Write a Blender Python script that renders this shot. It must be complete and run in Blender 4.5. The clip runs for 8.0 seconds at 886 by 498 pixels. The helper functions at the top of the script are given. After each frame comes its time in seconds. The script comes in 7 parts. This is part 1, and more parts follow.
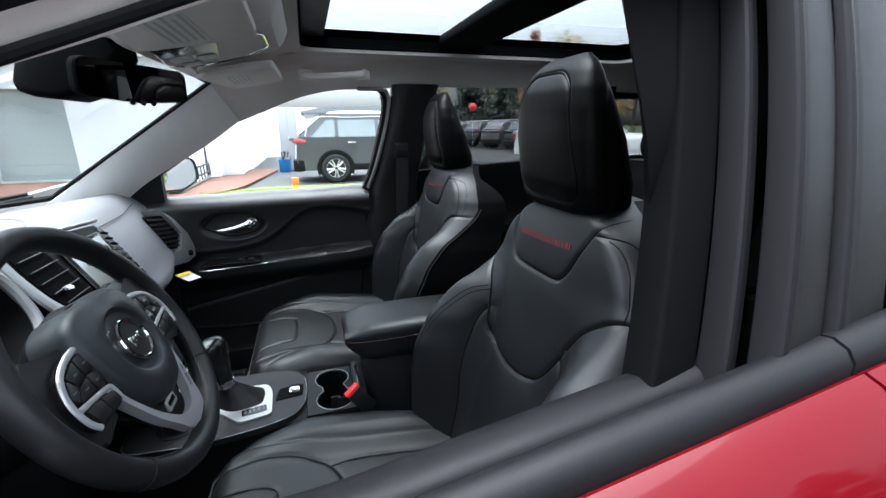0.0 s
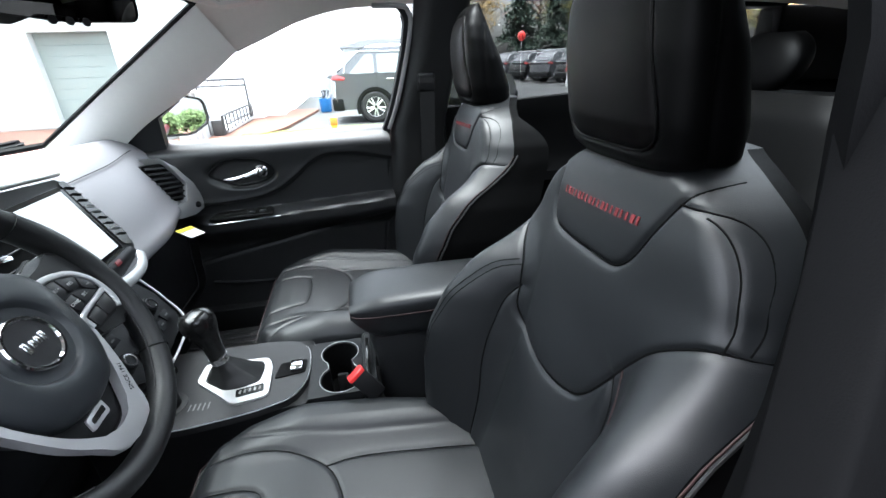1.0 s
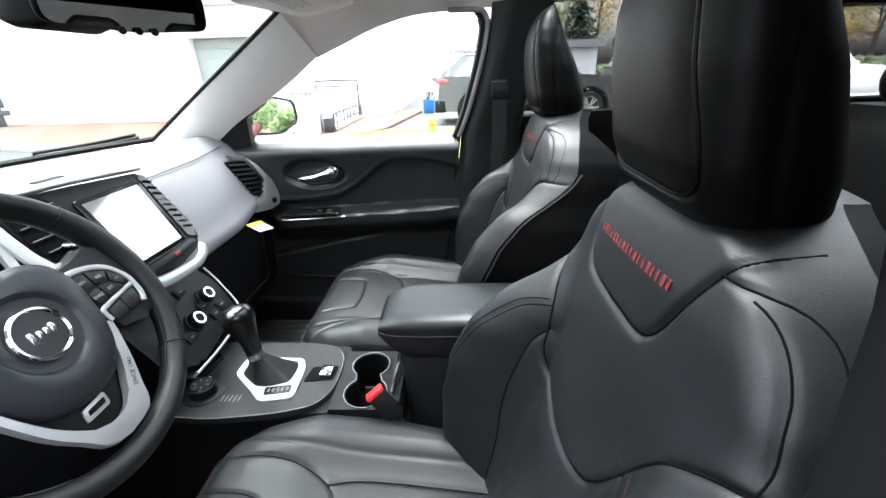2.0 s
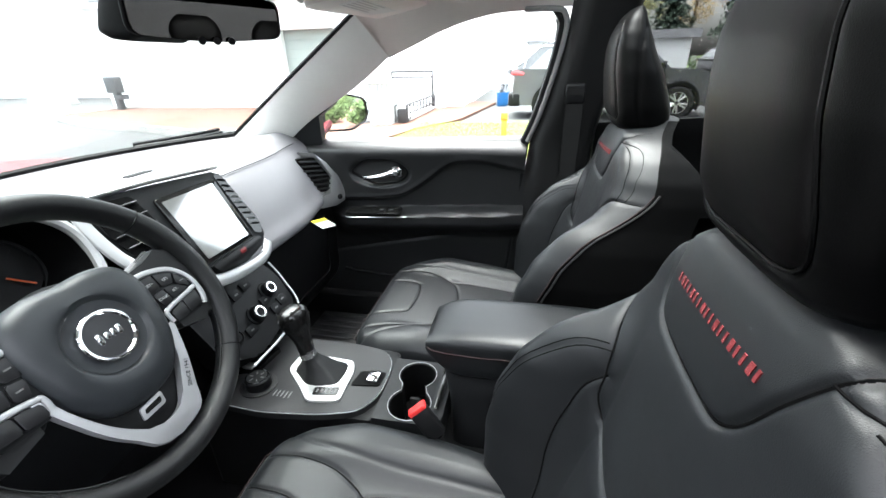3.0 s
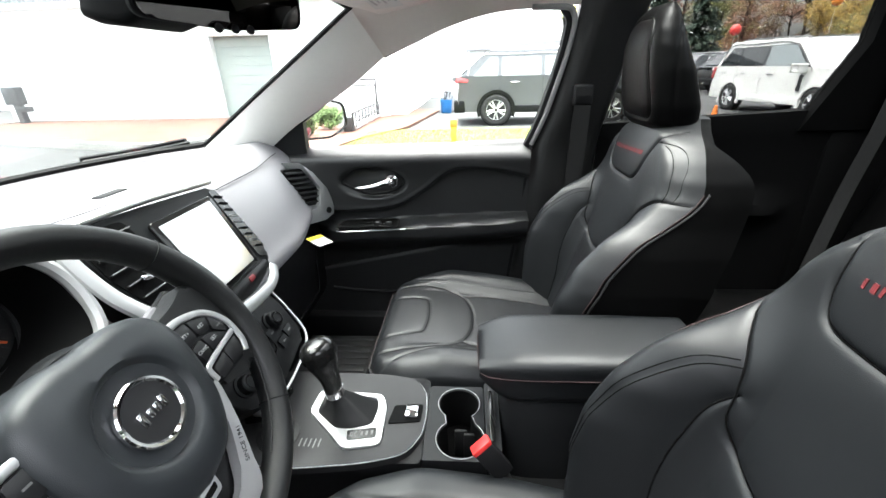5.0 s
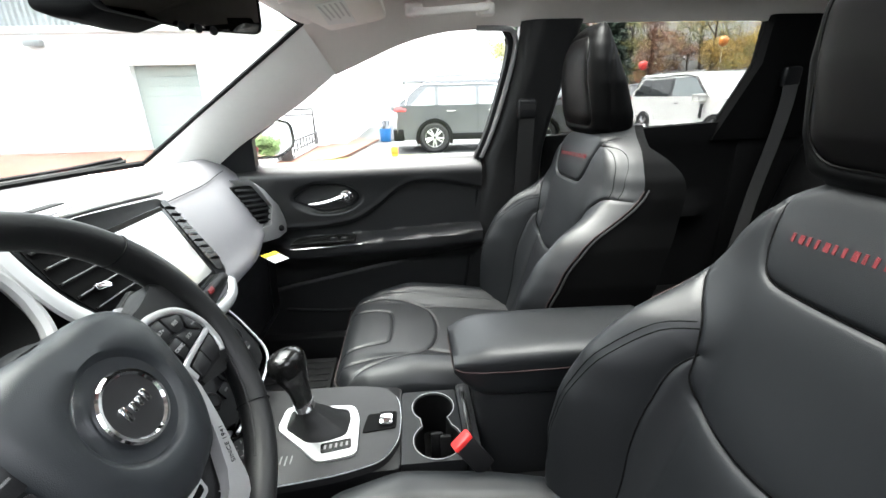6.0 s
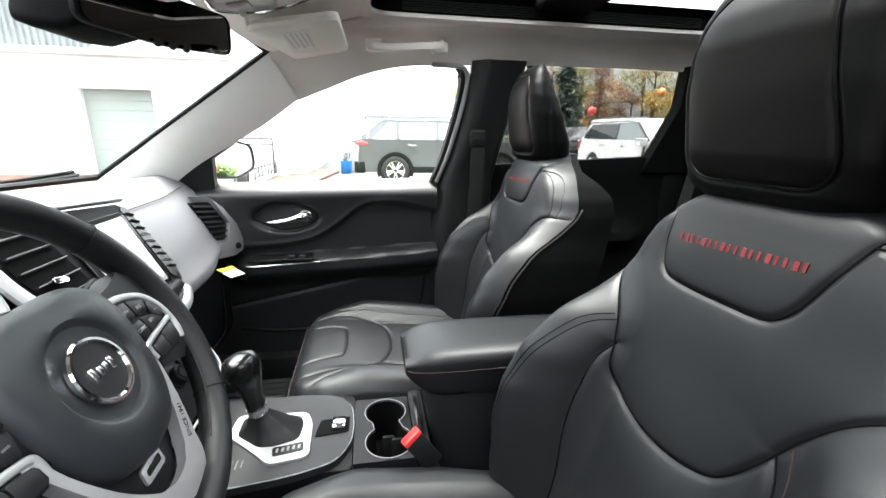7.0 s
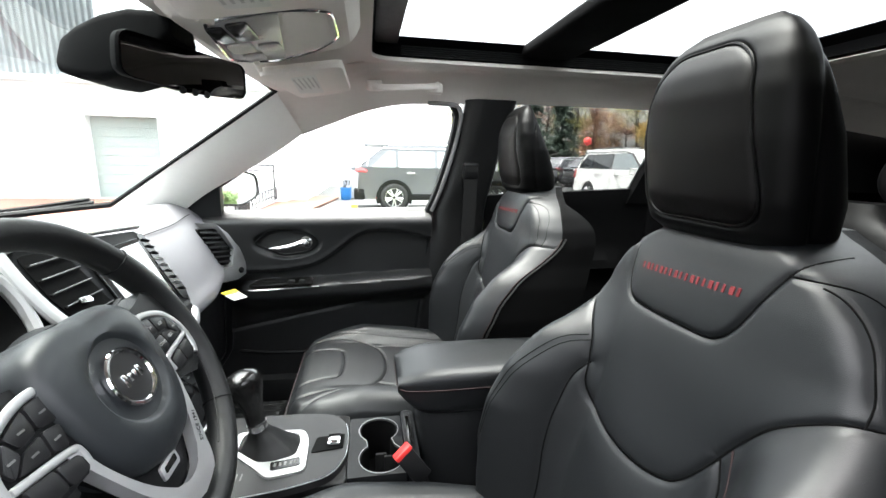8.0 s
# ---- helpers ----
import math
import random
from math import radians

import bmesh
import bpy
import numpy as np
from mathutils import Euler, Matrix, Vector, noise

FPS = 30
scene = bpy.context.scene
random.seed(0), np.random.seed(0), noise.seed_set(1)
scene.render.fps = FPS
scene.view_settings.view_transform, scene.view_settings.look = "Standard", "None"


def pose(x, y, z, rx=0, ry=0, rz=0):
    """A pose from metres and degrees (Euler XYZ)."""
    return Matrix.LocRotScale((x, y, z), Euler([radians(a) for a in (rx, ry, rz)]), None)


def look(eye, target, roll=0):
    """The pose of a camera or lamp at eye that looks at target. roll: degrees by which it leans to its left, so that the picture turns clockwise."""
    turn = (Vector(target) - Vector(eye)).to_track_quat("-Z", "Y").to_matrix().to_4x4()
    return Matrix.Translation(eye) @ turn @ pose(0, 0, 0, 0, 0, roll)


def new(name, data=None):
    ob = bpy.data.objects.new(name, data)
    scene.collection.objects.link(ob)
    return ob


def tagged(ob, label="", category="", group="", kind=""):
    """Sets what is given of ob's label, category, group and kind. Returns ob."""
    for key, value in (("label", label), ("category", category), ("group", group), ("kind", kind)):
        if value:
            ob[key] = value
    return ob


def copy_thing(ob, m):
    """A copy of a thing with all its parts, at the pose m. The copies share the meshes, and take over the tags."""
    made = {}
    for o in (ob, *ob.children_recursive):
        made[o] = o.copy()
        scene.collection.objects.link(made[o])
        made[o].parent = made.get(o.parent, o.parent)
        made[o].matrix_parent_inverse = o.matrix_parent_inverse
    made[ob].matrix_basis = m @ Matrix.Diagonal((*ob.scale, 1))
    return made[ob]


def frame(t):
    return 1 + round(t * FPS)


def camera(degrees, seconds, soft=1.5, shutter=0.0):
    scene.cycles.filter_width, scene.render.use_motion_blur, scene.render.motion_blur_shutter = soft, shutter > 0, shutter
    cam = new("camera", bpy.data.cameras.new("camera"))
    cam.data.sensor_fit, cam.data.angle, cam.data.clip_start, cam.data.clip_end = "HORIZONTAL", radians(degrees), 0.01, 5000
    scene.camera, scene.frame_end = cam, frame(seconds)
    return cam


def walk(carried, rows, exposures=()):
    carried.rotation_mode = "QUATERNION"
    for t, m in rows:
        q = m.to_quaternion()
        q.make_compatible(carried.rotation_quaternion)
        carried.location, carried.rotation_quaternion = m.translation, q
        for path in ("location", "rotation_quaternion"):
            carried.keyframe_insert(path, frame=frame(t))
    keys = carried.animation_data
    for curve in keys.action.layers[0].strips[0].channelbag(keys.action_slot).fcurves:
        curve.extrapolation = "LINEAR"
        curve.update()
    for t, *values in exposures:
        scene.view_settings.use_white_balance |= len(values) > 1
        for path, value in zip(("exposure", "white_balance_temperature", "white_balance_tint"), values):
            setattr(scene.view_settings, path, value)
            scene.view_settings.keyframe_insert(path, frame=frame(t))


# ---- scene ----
cam = camera(92.9, 8.0)
PATH = [
    (0, (-0.092, -1.005, 1.34), (0.481, 0.829, 0.782), -0.5),
    (0.5, (-0.053, -0.876, 1.324), (0.524, 0.902, 0.613), -0.6),
    (1, (0.011, -0.82, 1.316), (0.354, 0.974, 0.502), -2.2),
    (1.5, (0.082, -0.793, 1.315), (0.258, 1.027, 0.504), -1.7),
    (2, (0.124, -0.758, 1.322), (0.044, 1.077, 0.532), -1.8),
    (2.2, (0.136, -0.741, 1.325), (-0.021, 1.093, 0.541), -1.9),
    (3.3, (0.134, -0.697, 1.364), (-0.277, 1.074, 0.532), -0.9),
    (3.5, (0.109, -0.687, 1.369), (-0.304, 1.082, 0.531), -0.5),
    (4, (0.041, -0.661, 1.37), (-0.3, 1.114, 0.512), -0.2),
    (4.2, (0.017, -0.654, 1.367), (-0.298, 1.125, 0.51), -0.3),
    (5.3, (-0.082, -0.647, 1.32), (-0.112, 1.201, 0.557), -1.9),
    (5.5, (-0.09, -0.652, 1.311), (-0.06, 1.203, 0.565), -2.1),
    (6, (-0.109, -0.68, 1.294), (0.034, 1.196, 0.617), -1.4),
    (6.5, (-0.111, -0.719, 1.27), (0.157, 1.165, 0.654), 0.5),
    (7, (-0.103, -0.757, 1.269), (0.234, 1.142, 0.742), 0.8),
    (7.5, (-0.097, -0.798, 1.27), (0.258, 1.114, 0.801), 1.1),
    (8, (-0.101, -0.823, 1.285), (0.248, 1.104, 0.88), 1.3),
]
EXPOSURES = [(0, 2.6, 5800, 10), (0.5, 2.85, 5800, 10), (1, 3.45, 6000, 10), (2, 3.75, 6200, 10), (4, 3.7, 6450, 10), (8, 3.8, 6550, 10)]
walk(cam, [(t, look(eye, target, roll)) for t, eye, target, roll in PATH], EXPOSURES)

# ---------- light ----------
SUN_ELEV, SUN_TURN = 78.0, 300.0
world = bpy.data.worlds.new("overcast_sky")
scene.world = world
world.use_nodes = True
wn = world.node_tree.nodes
sky = wn.new("ShaderNodeTexSky")
sky.sky_type = "NISHITA"
sky.sun_disc = False
sky.sun_elevation, sky.sun_rotation = radians(SUN_ELEV), radians(SUN_TURN)
sky.air_density, sky.dust_density, sky.ozone_density = 1.0, 7.0, 1.0
wn["Background"].inputs["Strength"].default_value = 0.15
grey = wn.new("ShaderNodeHueSaturation")
grey.inputs["Saturation"].default_value = 0.25
world.node_tree.links.new(sky.outputs[0], grey.inputs["Color"])
world.node_tree.links.new(grey.outputs[0], wn["Background"].inputs["Color"])
sun_data = bpy.data.lights.new("sun", "SUN")
sun_data.energy, sun_data.angle, sun_data.color = 1.5, radians(80), (1.0, 0.98, 0.95)
sun = new("sun", sun_data)
sun.rotation_euler = (radians(90 - SUN_ELEV), 0, radians(180 - SUN_TURN))


# ---------- materials ----------
def mat(name, color, rough=0.5, metal=0.0, var=0.12, scale=6.0, fine=0.0, fine_scale=400.0, coat=0.0, rvar=0.1, cells=False, spec=0.5):
    """A principled surface with broad and fine variation and a relief of the given depth."""
    m = bpy.data.materials.new(name)
    m.use_nodes = True
    t = m.node_tree
    n, l = t.nodes, t.links
    b = n["Principled BSDF"]
    b.inputs["Metallic"].default_value = metal
    b.inputs["Coat Weight"].default_value = coat
    b.inputs["Coat Roughness"].default_value = 0.05
    b.inputs["Specular IOR Level"].default_value = spec
    co = n.new("ShaderNodeTexCoord")
    n1 = n.new("ShaderNodeTexNoise")
    n1.inputs["Scale"].default_value, n1.inputs["Detail"].default_value = scale, 6
    n2 = n.new("ShaderNodeTexNoise")
    n2.inputs["Scale"].default_value, n2.inputs["Detail"].default_value = scale * 12, 3
    l.new(co.outputs["Object"], n1.inputs["Vector"])
    l.new(co.outputs["Object"], n2.inputs["Vector"])
    mx = n.new("ShaderNodeMath")
    mx.operation = "MULTIPLY_ADD"
    mx.inputs[1].default_value = 0.35
    l.new(n2.outputs["Fac"], mx.inputs[0])
    l.new(n1.outputs["Fac"], mx.inputs[2])
    cr = n.new("ShaderNodeMapRange")
    cr.inputs["From Min"].default_value, cr.inputs["From Max"].default_value = 0.35, 1.0
    cr.inputs["To Min"].default_value, cr.inputs["To Max"].default_value = 1 - var, 1 + var
    l.new(mx.outputs[0], cr.inputs["Value"])
    mul = n.new("ShaderNodeVectorMath")
    mul.operation = "SCALE"
    mul.inputs[0].default_value = color
    l.new(cr.outputs[0], mul.inputs["Scale"])
    l.new(mul.outputs[0], b.inputs["Base Color"])
    rr = n.new("ShaderNodeMapRange")
    rr.inputs["From Min"].default_value, rr.inputs["From Max"].default_value = 0.35, 1.0
    rr.inputs["To Min"].default_value, rr.inputs["To Max"].default_value = max(0.02, rough - rvar), min(1, rough + rvar)
    l.new(mx.outputs[0], rr.inputs["Value"])
    l.new(rr.outputs[0], b.inputs["Roughness"])
    if fine > 0:
        if cells:
            tex = n.new("ShaderNodeTexVoronoi")
            tex.feature = "DISTANCE_TO_EDGE"
            out = tex.outputs["Distance"]
        else:
            tex = n.new("ShaderNodeTexNoise")
            tex.inputs["Detail"].default_value = 4
            out = tex.outputs["Fac"]
        tex.inputs["Scale"].default_value = fine_scale
        l.new(co.outputs["Object"], tex.inputs["Vector"])
        bp = n.new("ShaderNodeBump")
        bp.inputs["Strength"].default_value = 0.6
        bp.inputs["Distance"].default_value = fine
        l.new(out, bp.inputs["Height"])
        l.new(bp.outputs[0], b.inputs["Normal"])
    return m


def glass_mat(name, tint, gloss=0.04):
    """A thin pane: clear with a tint, and a mirror layer by the Fresnel law."""
    m = bpy.data.materials.new(name)
    m.use_nodes = True
    n, l = m.node_tree.nodes, m.node_tree.links
    n.remove(n["Principled BSDF"])
    tr = n.new("ShaderNodeBsdfTransparent")
    tr.inputs["Color"].default_value = (*tint, 1)
    gl = n.new("ShaderNodeBsdfGlossy")
    gl.inputs["Roughness"].default_value = 0.01
    lw = n.new("ShaderNodeLayerWeight")
    pw = n.new("ShaderNodeMath")
    pw.operation, pw.inputs[1].default_value = "POWER", 5.0
    fr = n.new("ShaderNodeMath")
    fr.operation, fr.inputs[1].default_value, fr.inputs[2].default_value = "MULTIPLY_ADD", 0.7, gloss * 0.5
    l.new(lw.outputs["Facing"], pw.inputs[0])
    l.new(pw.outputs[0], fr.inputs[0])
    mx = n.new("ShaderNodeMixShader")
    l.new(fr.outputs[0], mx.inputs[0])
    l.new(tr.outputs[0], mx.inputs[1])
    l.new(gl.outputs[0], mx.inputs[2])
    l.new(mx.outputs[0], n["Material Output"].inputs["Surface"])
    return m


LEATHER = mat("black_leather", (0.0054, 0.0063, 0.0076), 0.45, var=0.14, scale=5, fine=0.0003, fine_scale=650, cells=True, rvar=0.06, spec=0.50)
SEAM_BLACK = mat("black_seam_thread", (0.0015, 0.0015, 0.0016), 0.8, spec=0.1)
LEATHER_SMOOTH = mat("smooth_black_leather", (0.0021, 0.0021, 0.0022), 0.42, var=0.10, scale=5, fine=0.0002, fine_scale=700, cells=True, rvar=0.06, spec=0.11)
FACE_LEATHER = mat("headrest_face_leather", (0.0026, 0.0023, 0.0024), 0.42, var=0.10, scale=5, fine=0.0002, fine_scale=700, cells=True, rvar=0.05, spec=0.12)
SEAT_PLASTIC = mat("black_seat_plastic", (0.006, 0.006, 0.0065), 0.6, fine=0.0004, fine_scale=900)
WHEEL_LEATHER = mat("wheel_leather", (0.009, 0.0093, 0.0098), 0.42, fine=0.0003, fine_scale=900, cells=True, spec=0.4)
HUB = mat("moulded_airbag_skin", (0.0225, 0.0255, 0.0285), 0.40, fine=0.0003, fine_scale=900, cells=True, spec=0.45)
DASH_PAD = mat("grey_dash_pad", (0.186, 0.180, 0.194), 0.50, var=0.08, fine=0.0004, fine_scale=700, cells=True, rvar=0.05)
SOFT_BLACK = mat("soft_black_plastic", (0.0100, 0.0106, 0.0118), 0.5, fine=0.0004, fine_scale=800, spec=0.2)
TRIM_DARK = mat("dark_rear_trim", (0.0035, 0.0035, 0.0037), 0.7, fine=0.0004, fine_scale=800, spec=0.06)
# Black vinyl, coloured darker still for the shade on the seat sides.
SHADED_SIDE_VINYL = mat("shade_darkened_seat_side_vinyl", (0.0022, 0.0022, 0.0023), 0.52, var=0.10, scale=5, fine=0.0002, fine_scale=700, cells=True, rvar=0.06, spec=0.05)
PILLAR_GLOSS = mat("outer_pillar_cover", (0.0085, 0.0090, 0.0088), 0.42, fine=0.0003, fine_scale=900, spec=0.22)
OUT_BLACK = mat("outer_black_trim", (0.0036, 0.0037, 0.0040), 0.75, fine=0.0003, fine_scale=900, spec=0.03)
STRIP_GREY = mat("grey_frame_strip", (0.0085, 0.0085, 0.0095), 0.65, fine=0.0003, fine_scale=900, spec=0.10)
BELT_BLACK = mat("belt_moulding_black", (0.0065, 0.0067, 0.0074), 0.5, fine=0.0003, fine_scale=900, spec=0.14)
HARD_BLACK = mat("hard_black_plastic", (0.0068, 0.0070, 0.0077), 0.42, fine=0.0003, fine_scale=1200, spec=0.2)
GLOSS_BLACK = mat("gloss_black_plastic", (0.008, 0.008, 0.008), 0.18, rvar=0.05)
RUBBER = mat("black_rubber", (0.008, 0.008, 0.0085), 0.65, fine=0.0003, fine_scale=500, spec=0.15)
SEAL_GREY = mat("grey_flocked_seal", (0.26, 0.255, 0.25), 0.7, fine=0.0004, fine_scale=1500, spec=0.25)
SILVER = mat("satin_silver", (0.62, 0.63, 0.64), 0.33, 0.75, var=0.04, rvar=0.05)
SATIN = mat("bright_satin_silver", (0.50, 0.505, 0.51), 0.42, 0.6, var=0.04, rvar=0.05)
PLATE_GREY = mat("dark_grey_console_plate", (0.016, 0.016, 0.0172), 0.42, fine=0.0002, fine_scale=900, spec=0.32)
HOOD_GREY = mat("dark_grey_cluster_hood", (0.050, 0.053, 0.058), 0.48, fine=0.0004, fine_scale=700, cells=True)
LOUVRE_EDGE = mat("grey_louvre_edge", (0.14, 0.14, 0.145), 0.4)
PILLAR_BLACK = mat("black_grained_pillar", (0.0085, 0.0085, 0.0090), 0.42, fine=0.0003, fine_scale=900, spec=0.40)
DOOR_SKIN = mat("soft_black_door_skin", (0.0112, 0.0116, 0.0126), 0.42, fine=0.0004, fine_scale=800, cells=True, spec=0.55)
CHROME = mat("chrome", (0.82, 0.82, 0.83), 0.08, 1.0, var=0.02, rvar=0.03)
HEADLINER = mat("beige_grey_headliner", (0.71, 0.665, 0.62), 0.9, var=0.06, fine=0.0006, fine_scale=1400, spec=0.2)
PILLAR = mat("light_grey_pillar_trim", (0.84, 0.84, 0.80), 0.65, var=0.04, fine=0.0004, fine_scale=900, spec=0.3)
CARPET = mat("black_carpet", (0.010, 0.010, 0.0105), 0.95, var=0.3, fine=0.002, fine_scale=900, spec=0.1)
MAT_RUBBER = mat("ribbed_floor_mat", (0.02, 0.02, 0.021), 0.7, fine=0.001, fine_scale=300)
RED_PLASTIC = mat("red_plastic", (0.6, 0.03, 0.03), 0.35)
RED_THREAD = mat("red_thread", (0.12, 0.005, 0.008), 0.8, fine=0.0006, fine_scale=2500)
DARK_THREAD = mat("dark_red_thread", (0.016, 0.004, 0.0045), 0.8)
RED_PAINT = mat("red_car_paint", (0.078, 0.0008, 0.003), 0.35, 0.0, var=0.06, coat=0.28, scale=3, spec=0.08)
PAPER = mat("white_paper", (0.88, 0.88, 0.86), 0.7)
YELLOW_PAPER = mat("yellow_label", (0.8, 0.62, 0.05), 0.7)
LABEL_GREY = mat("pale_label", (0.62, 0.61, 0.58), 0.7)
WEB = mat("seat_belt_webbing", (0.0075, 0.0075, 0.008), 0.75, fine=0.0008, fine_scale=1200)
WORD_WHITE = mat("pale_lettering", (0.40, 0.40, 0.40), 0.5)
BUTTON_MARK = mat("pale_button_mark", (0.13, 0.13, 0.13), 0.5)
MIRROR = mat("mirror_silver", (0.9, 0.9, 0.9), 0.01, 1.0, var=0.0, rvar=0.0)
# Pale half-metal base puts the sky's reflection into the screen's colour.
SCREEN = mat("sky_toned_screen_glass", (0.30, 0.305, 0.30), 0.10, 0.45, var=0.05, rvar=0.03, coat=1.0, spec=1.0)
GAUGE_FACE = mat("gauge_face", (0.004, 0.004, 0.0045), 0.8, spec=0.05)
NEEDLE = mat("orange_needle", (0.7, 0.12, 0.03), 0.5)
CLEAR = glass_mat("clear_glass", (0.93, 0.96, 0.95))
WINDSCREEN = glass_mat("green_tinted_windscreen", (0.725, 0.755, 0.745), 0.03)
TINTED = glass_mat("privacy_glass", (0.43, 0.44, 0.435))
ROOF_GLASS = glass_mat("roof_glass", (0.76, 0.78, 0.77))
ROOF_MATTE = mat("matte_black_roof_frame", (0.0025, 0.0025, 0.0027), 0.75, spec=0.03)
LENS = mat("clear_lamp_lens", (0.30, 0.295, 0.29), 0.3, 0.15, var=0.15)
LABEL_BAR = mat("label_print", (0.42, 0.41, 0.39), 0.7)
# Silver darkened and browned in place of the shaded roof lining it reflects.
SHADED_MIRROR = mat("shade_toned_mirror_glass", (0.26, 0.25, 0.245), 0.01, 1.0, var=0.0, rvar=0.0)

DROP = bpy.data.materials.new("rain_drop_water")
DROP.use_nodes = True
drop = DROP.node_tree.nodes["Principled BSDF"]
drop.inputs["Base Color"].default_value = (1, 1, 1, 1)
drop.inputs["Transmission Weight"].default_value = 1.0
drop.inputs["Roughness"].default_value = 0.0
drop.inputs["IOR"].default_value = 1.33


# ---------- mesh tools ----------
def V(*a):
    return Vector(a)


def thing(name, loc, label, category, group="", kind=""):
    e = new(name)
    e.location = loc
    e["base"] = loc
    return tagged(e, label, category, group, kind)


def part(name, bm, material, parent, label="", sharp=35, flat=False):
    """One mesh, with its points in world metres, under a thing or a part (or at top level if parent is None)."""
    bmesh.ops.recalc_face_normals(bm, faces=bm.faces[:])
    me = bpy.data.meshes.new(name)
    bm.to_mesh(me)
    bm.free()
    me.materials.append(material)
    if not flat:
        me.polygons.foreach_set("use_smooth", [True] * len(me.polygons))
        me.set_sharp_from_angle(angle=radians(sharp))
    ob = new(name, me)
    if parent is not None:
        ob.parent = parent
        if parent.data is None:
            ob.matrix_parent_inverse = Matrix.Translation(-Vector(parent["base"]))
    if label:
        ob["label"] = label
    return ob


def structure(name, bm, material, label, category, sharp=35, kind="structure"):
    return tagged(part(name, bm, material, None, sharp=sharp), label, category, "", kind)


def box(bm, x0, x1, y0, y1, z0, z1, bev=0.0, seg=2, m=None):
    r = bmesh.ops.create_cube(bm, size=1)
    vs = r["verts"]
    for v in vs:
        v.co = Vector((x0 + (v.co.x + 0.5) * (x1 - x0), y0 + (v.co.y + 0.5) * (y1 - y0), z0 + (v.co.z + 0.5) * (z1 - z0)))
    if m is not None:
        bmesh.ops.transform(bm, matrix=m, verts=vs)
    if bev > 0:
        es = list({e for v in vs for e in v.link_edges})
        bmesh.ops.bevel(bm, geom=es, offset=bev, segments=seg, profile=0.5, affect="EDGES", clamp_overlap=True)


def loft(bm, rings, closed=True, caps=True):
    rows = [[bm.verts.new(p) for p in r] for r in rings]
    n = len(rows[0])
    for a, b in zip(rows, rows[1:]):
        for i in range(n if closed else n - 1):
            j = (i + 1) % n
            bm.faces.new((a[i], a[j], b[j], b[i]))
    if caps and closed:
        bm.faces.new(rows[0][::-1])
        bm.faces.new(rows[-1])
    return rows


def smooth_line(pts, k=8, closed=False):
    """A Catmull-Rom line through the points."""
    pts = [Vector(p) for p in pts]
    n, out = len(pts), []
    for i in range(n if closed else n - 1):
        if closed:
            p = [pts[(i + j) % n] for j in (-1, 0, 1, 2)]
        else:
            p = [pts[max(0, i - 1)], pts[i], pts[i + 1], pts[min(n - 1, i + 2)]]
        for j in range(k):
            t = j / k
            out.append(0.5 * (2 * p[1] + (p[2] - p[0]) * t + (2 * p[0] - 5 * p[1] + 4 * p[2] - p[3]) * t * t + (3 * p[1] - p[0] - 3 * p[2] + p[3]) * t ** 3))
    if not closed:
        out.append(pts[-1])
    return out


def tube(bm, pts, r, n=8, closed=False, flat=1.0, up=None):
    """A sweep along the points; r is a number or a function of 0..1; flat squeezes it along the second axis."""
    pts = [Vector(p) for p in pts]
    rings, N, prev = [], len(pts), None
    for i, p in enumerate(pts):
        a = pts[(i - 1) % N] if closed or i > 0 else p
        b = pts[(i + 1) % N] if closed or i < N - 1 else p
        d = (b - a).normalized()
        if up is not None:
            s = d.cross(Vector(up)).normalized()
        elif prev is None:
            s = d.orthogonal().normalized()
        else:
            s = (prev - d * prev.dot(d)).normalized()
        prev = s
        w = d.cross(s)
        rad = r(i / max(1, N - 1)) if callable(r) else r
        rings.append([p + s * (rad * math.cos(2 * math.pi * k / n)) + w * (rad * flat * math.sin(2 * math.pi * k / n)) for k in range(n)])
    if closed:
        rings.append(rings[0])
        rows = loft(bm, rings, True, False)
        bmesh.ops.remove_doubles(bm, verts=rows[0] + rows[-1], dist=1e-6)
    else:
        loft(bm, rings, True, True)


def sheet(bm, grid):
    rows = [[bm.verts.new(p) for p in r] for r in grid]
    for a, b in zip(rows, rows[1:]):
        for i in range(len(a) - 1):
            bm.faces.new((a[i], a[i + 1], b[i + 1], b[i]))
    return rows


def thick(bm, grid, off):
    """A closed sheet: the grid and its copy moved by off (a vector), joined round the rim."""
    off = Vector(off)
    a = sheet(bm, grid)
    b = sheet(bm, [[Vector(p) + off for p in r] for r in grid])
    loop = lambda g: g[0] + [r[-1] for r in g[1:]] + g[-1][-2::-1] + [r[0] for r in g[-2:0:-1]]
    la, lb = loop(a), loop(b)
    for i in range(len(la)):
        j = (i + 1) % len(la)
        bm.faces.new((la[i], la[j], lb[j], lb[i]))


def prism(bm, poly, vec, bev=0.0, seg=2):
    """A flat polygon in space, extruded by vec, with the front rim (at vec) bevelled."""
    vec = Vector(vec)
    a = [bm.verts.new(p) for p in poly]
    b = [bm.verts.new(Vector(p) + vec) for p in poly]
    n = len(a)
    fs = [bm.faces.new(a[::-1]), bm.faces.new(b)]
    for i in range(n):
        j = (i + 1) % n
        fs.append(bm.faces.new((a[i], a[j], b[j], b[i])))
    if bev > 0:
        es = [e for e in fs[1].edges]
        bmesh.ops.bevel(bm, geom=es, offset=bev, segments=seg, profile=0.5, affect="EDGES", clamp_overlap=True)


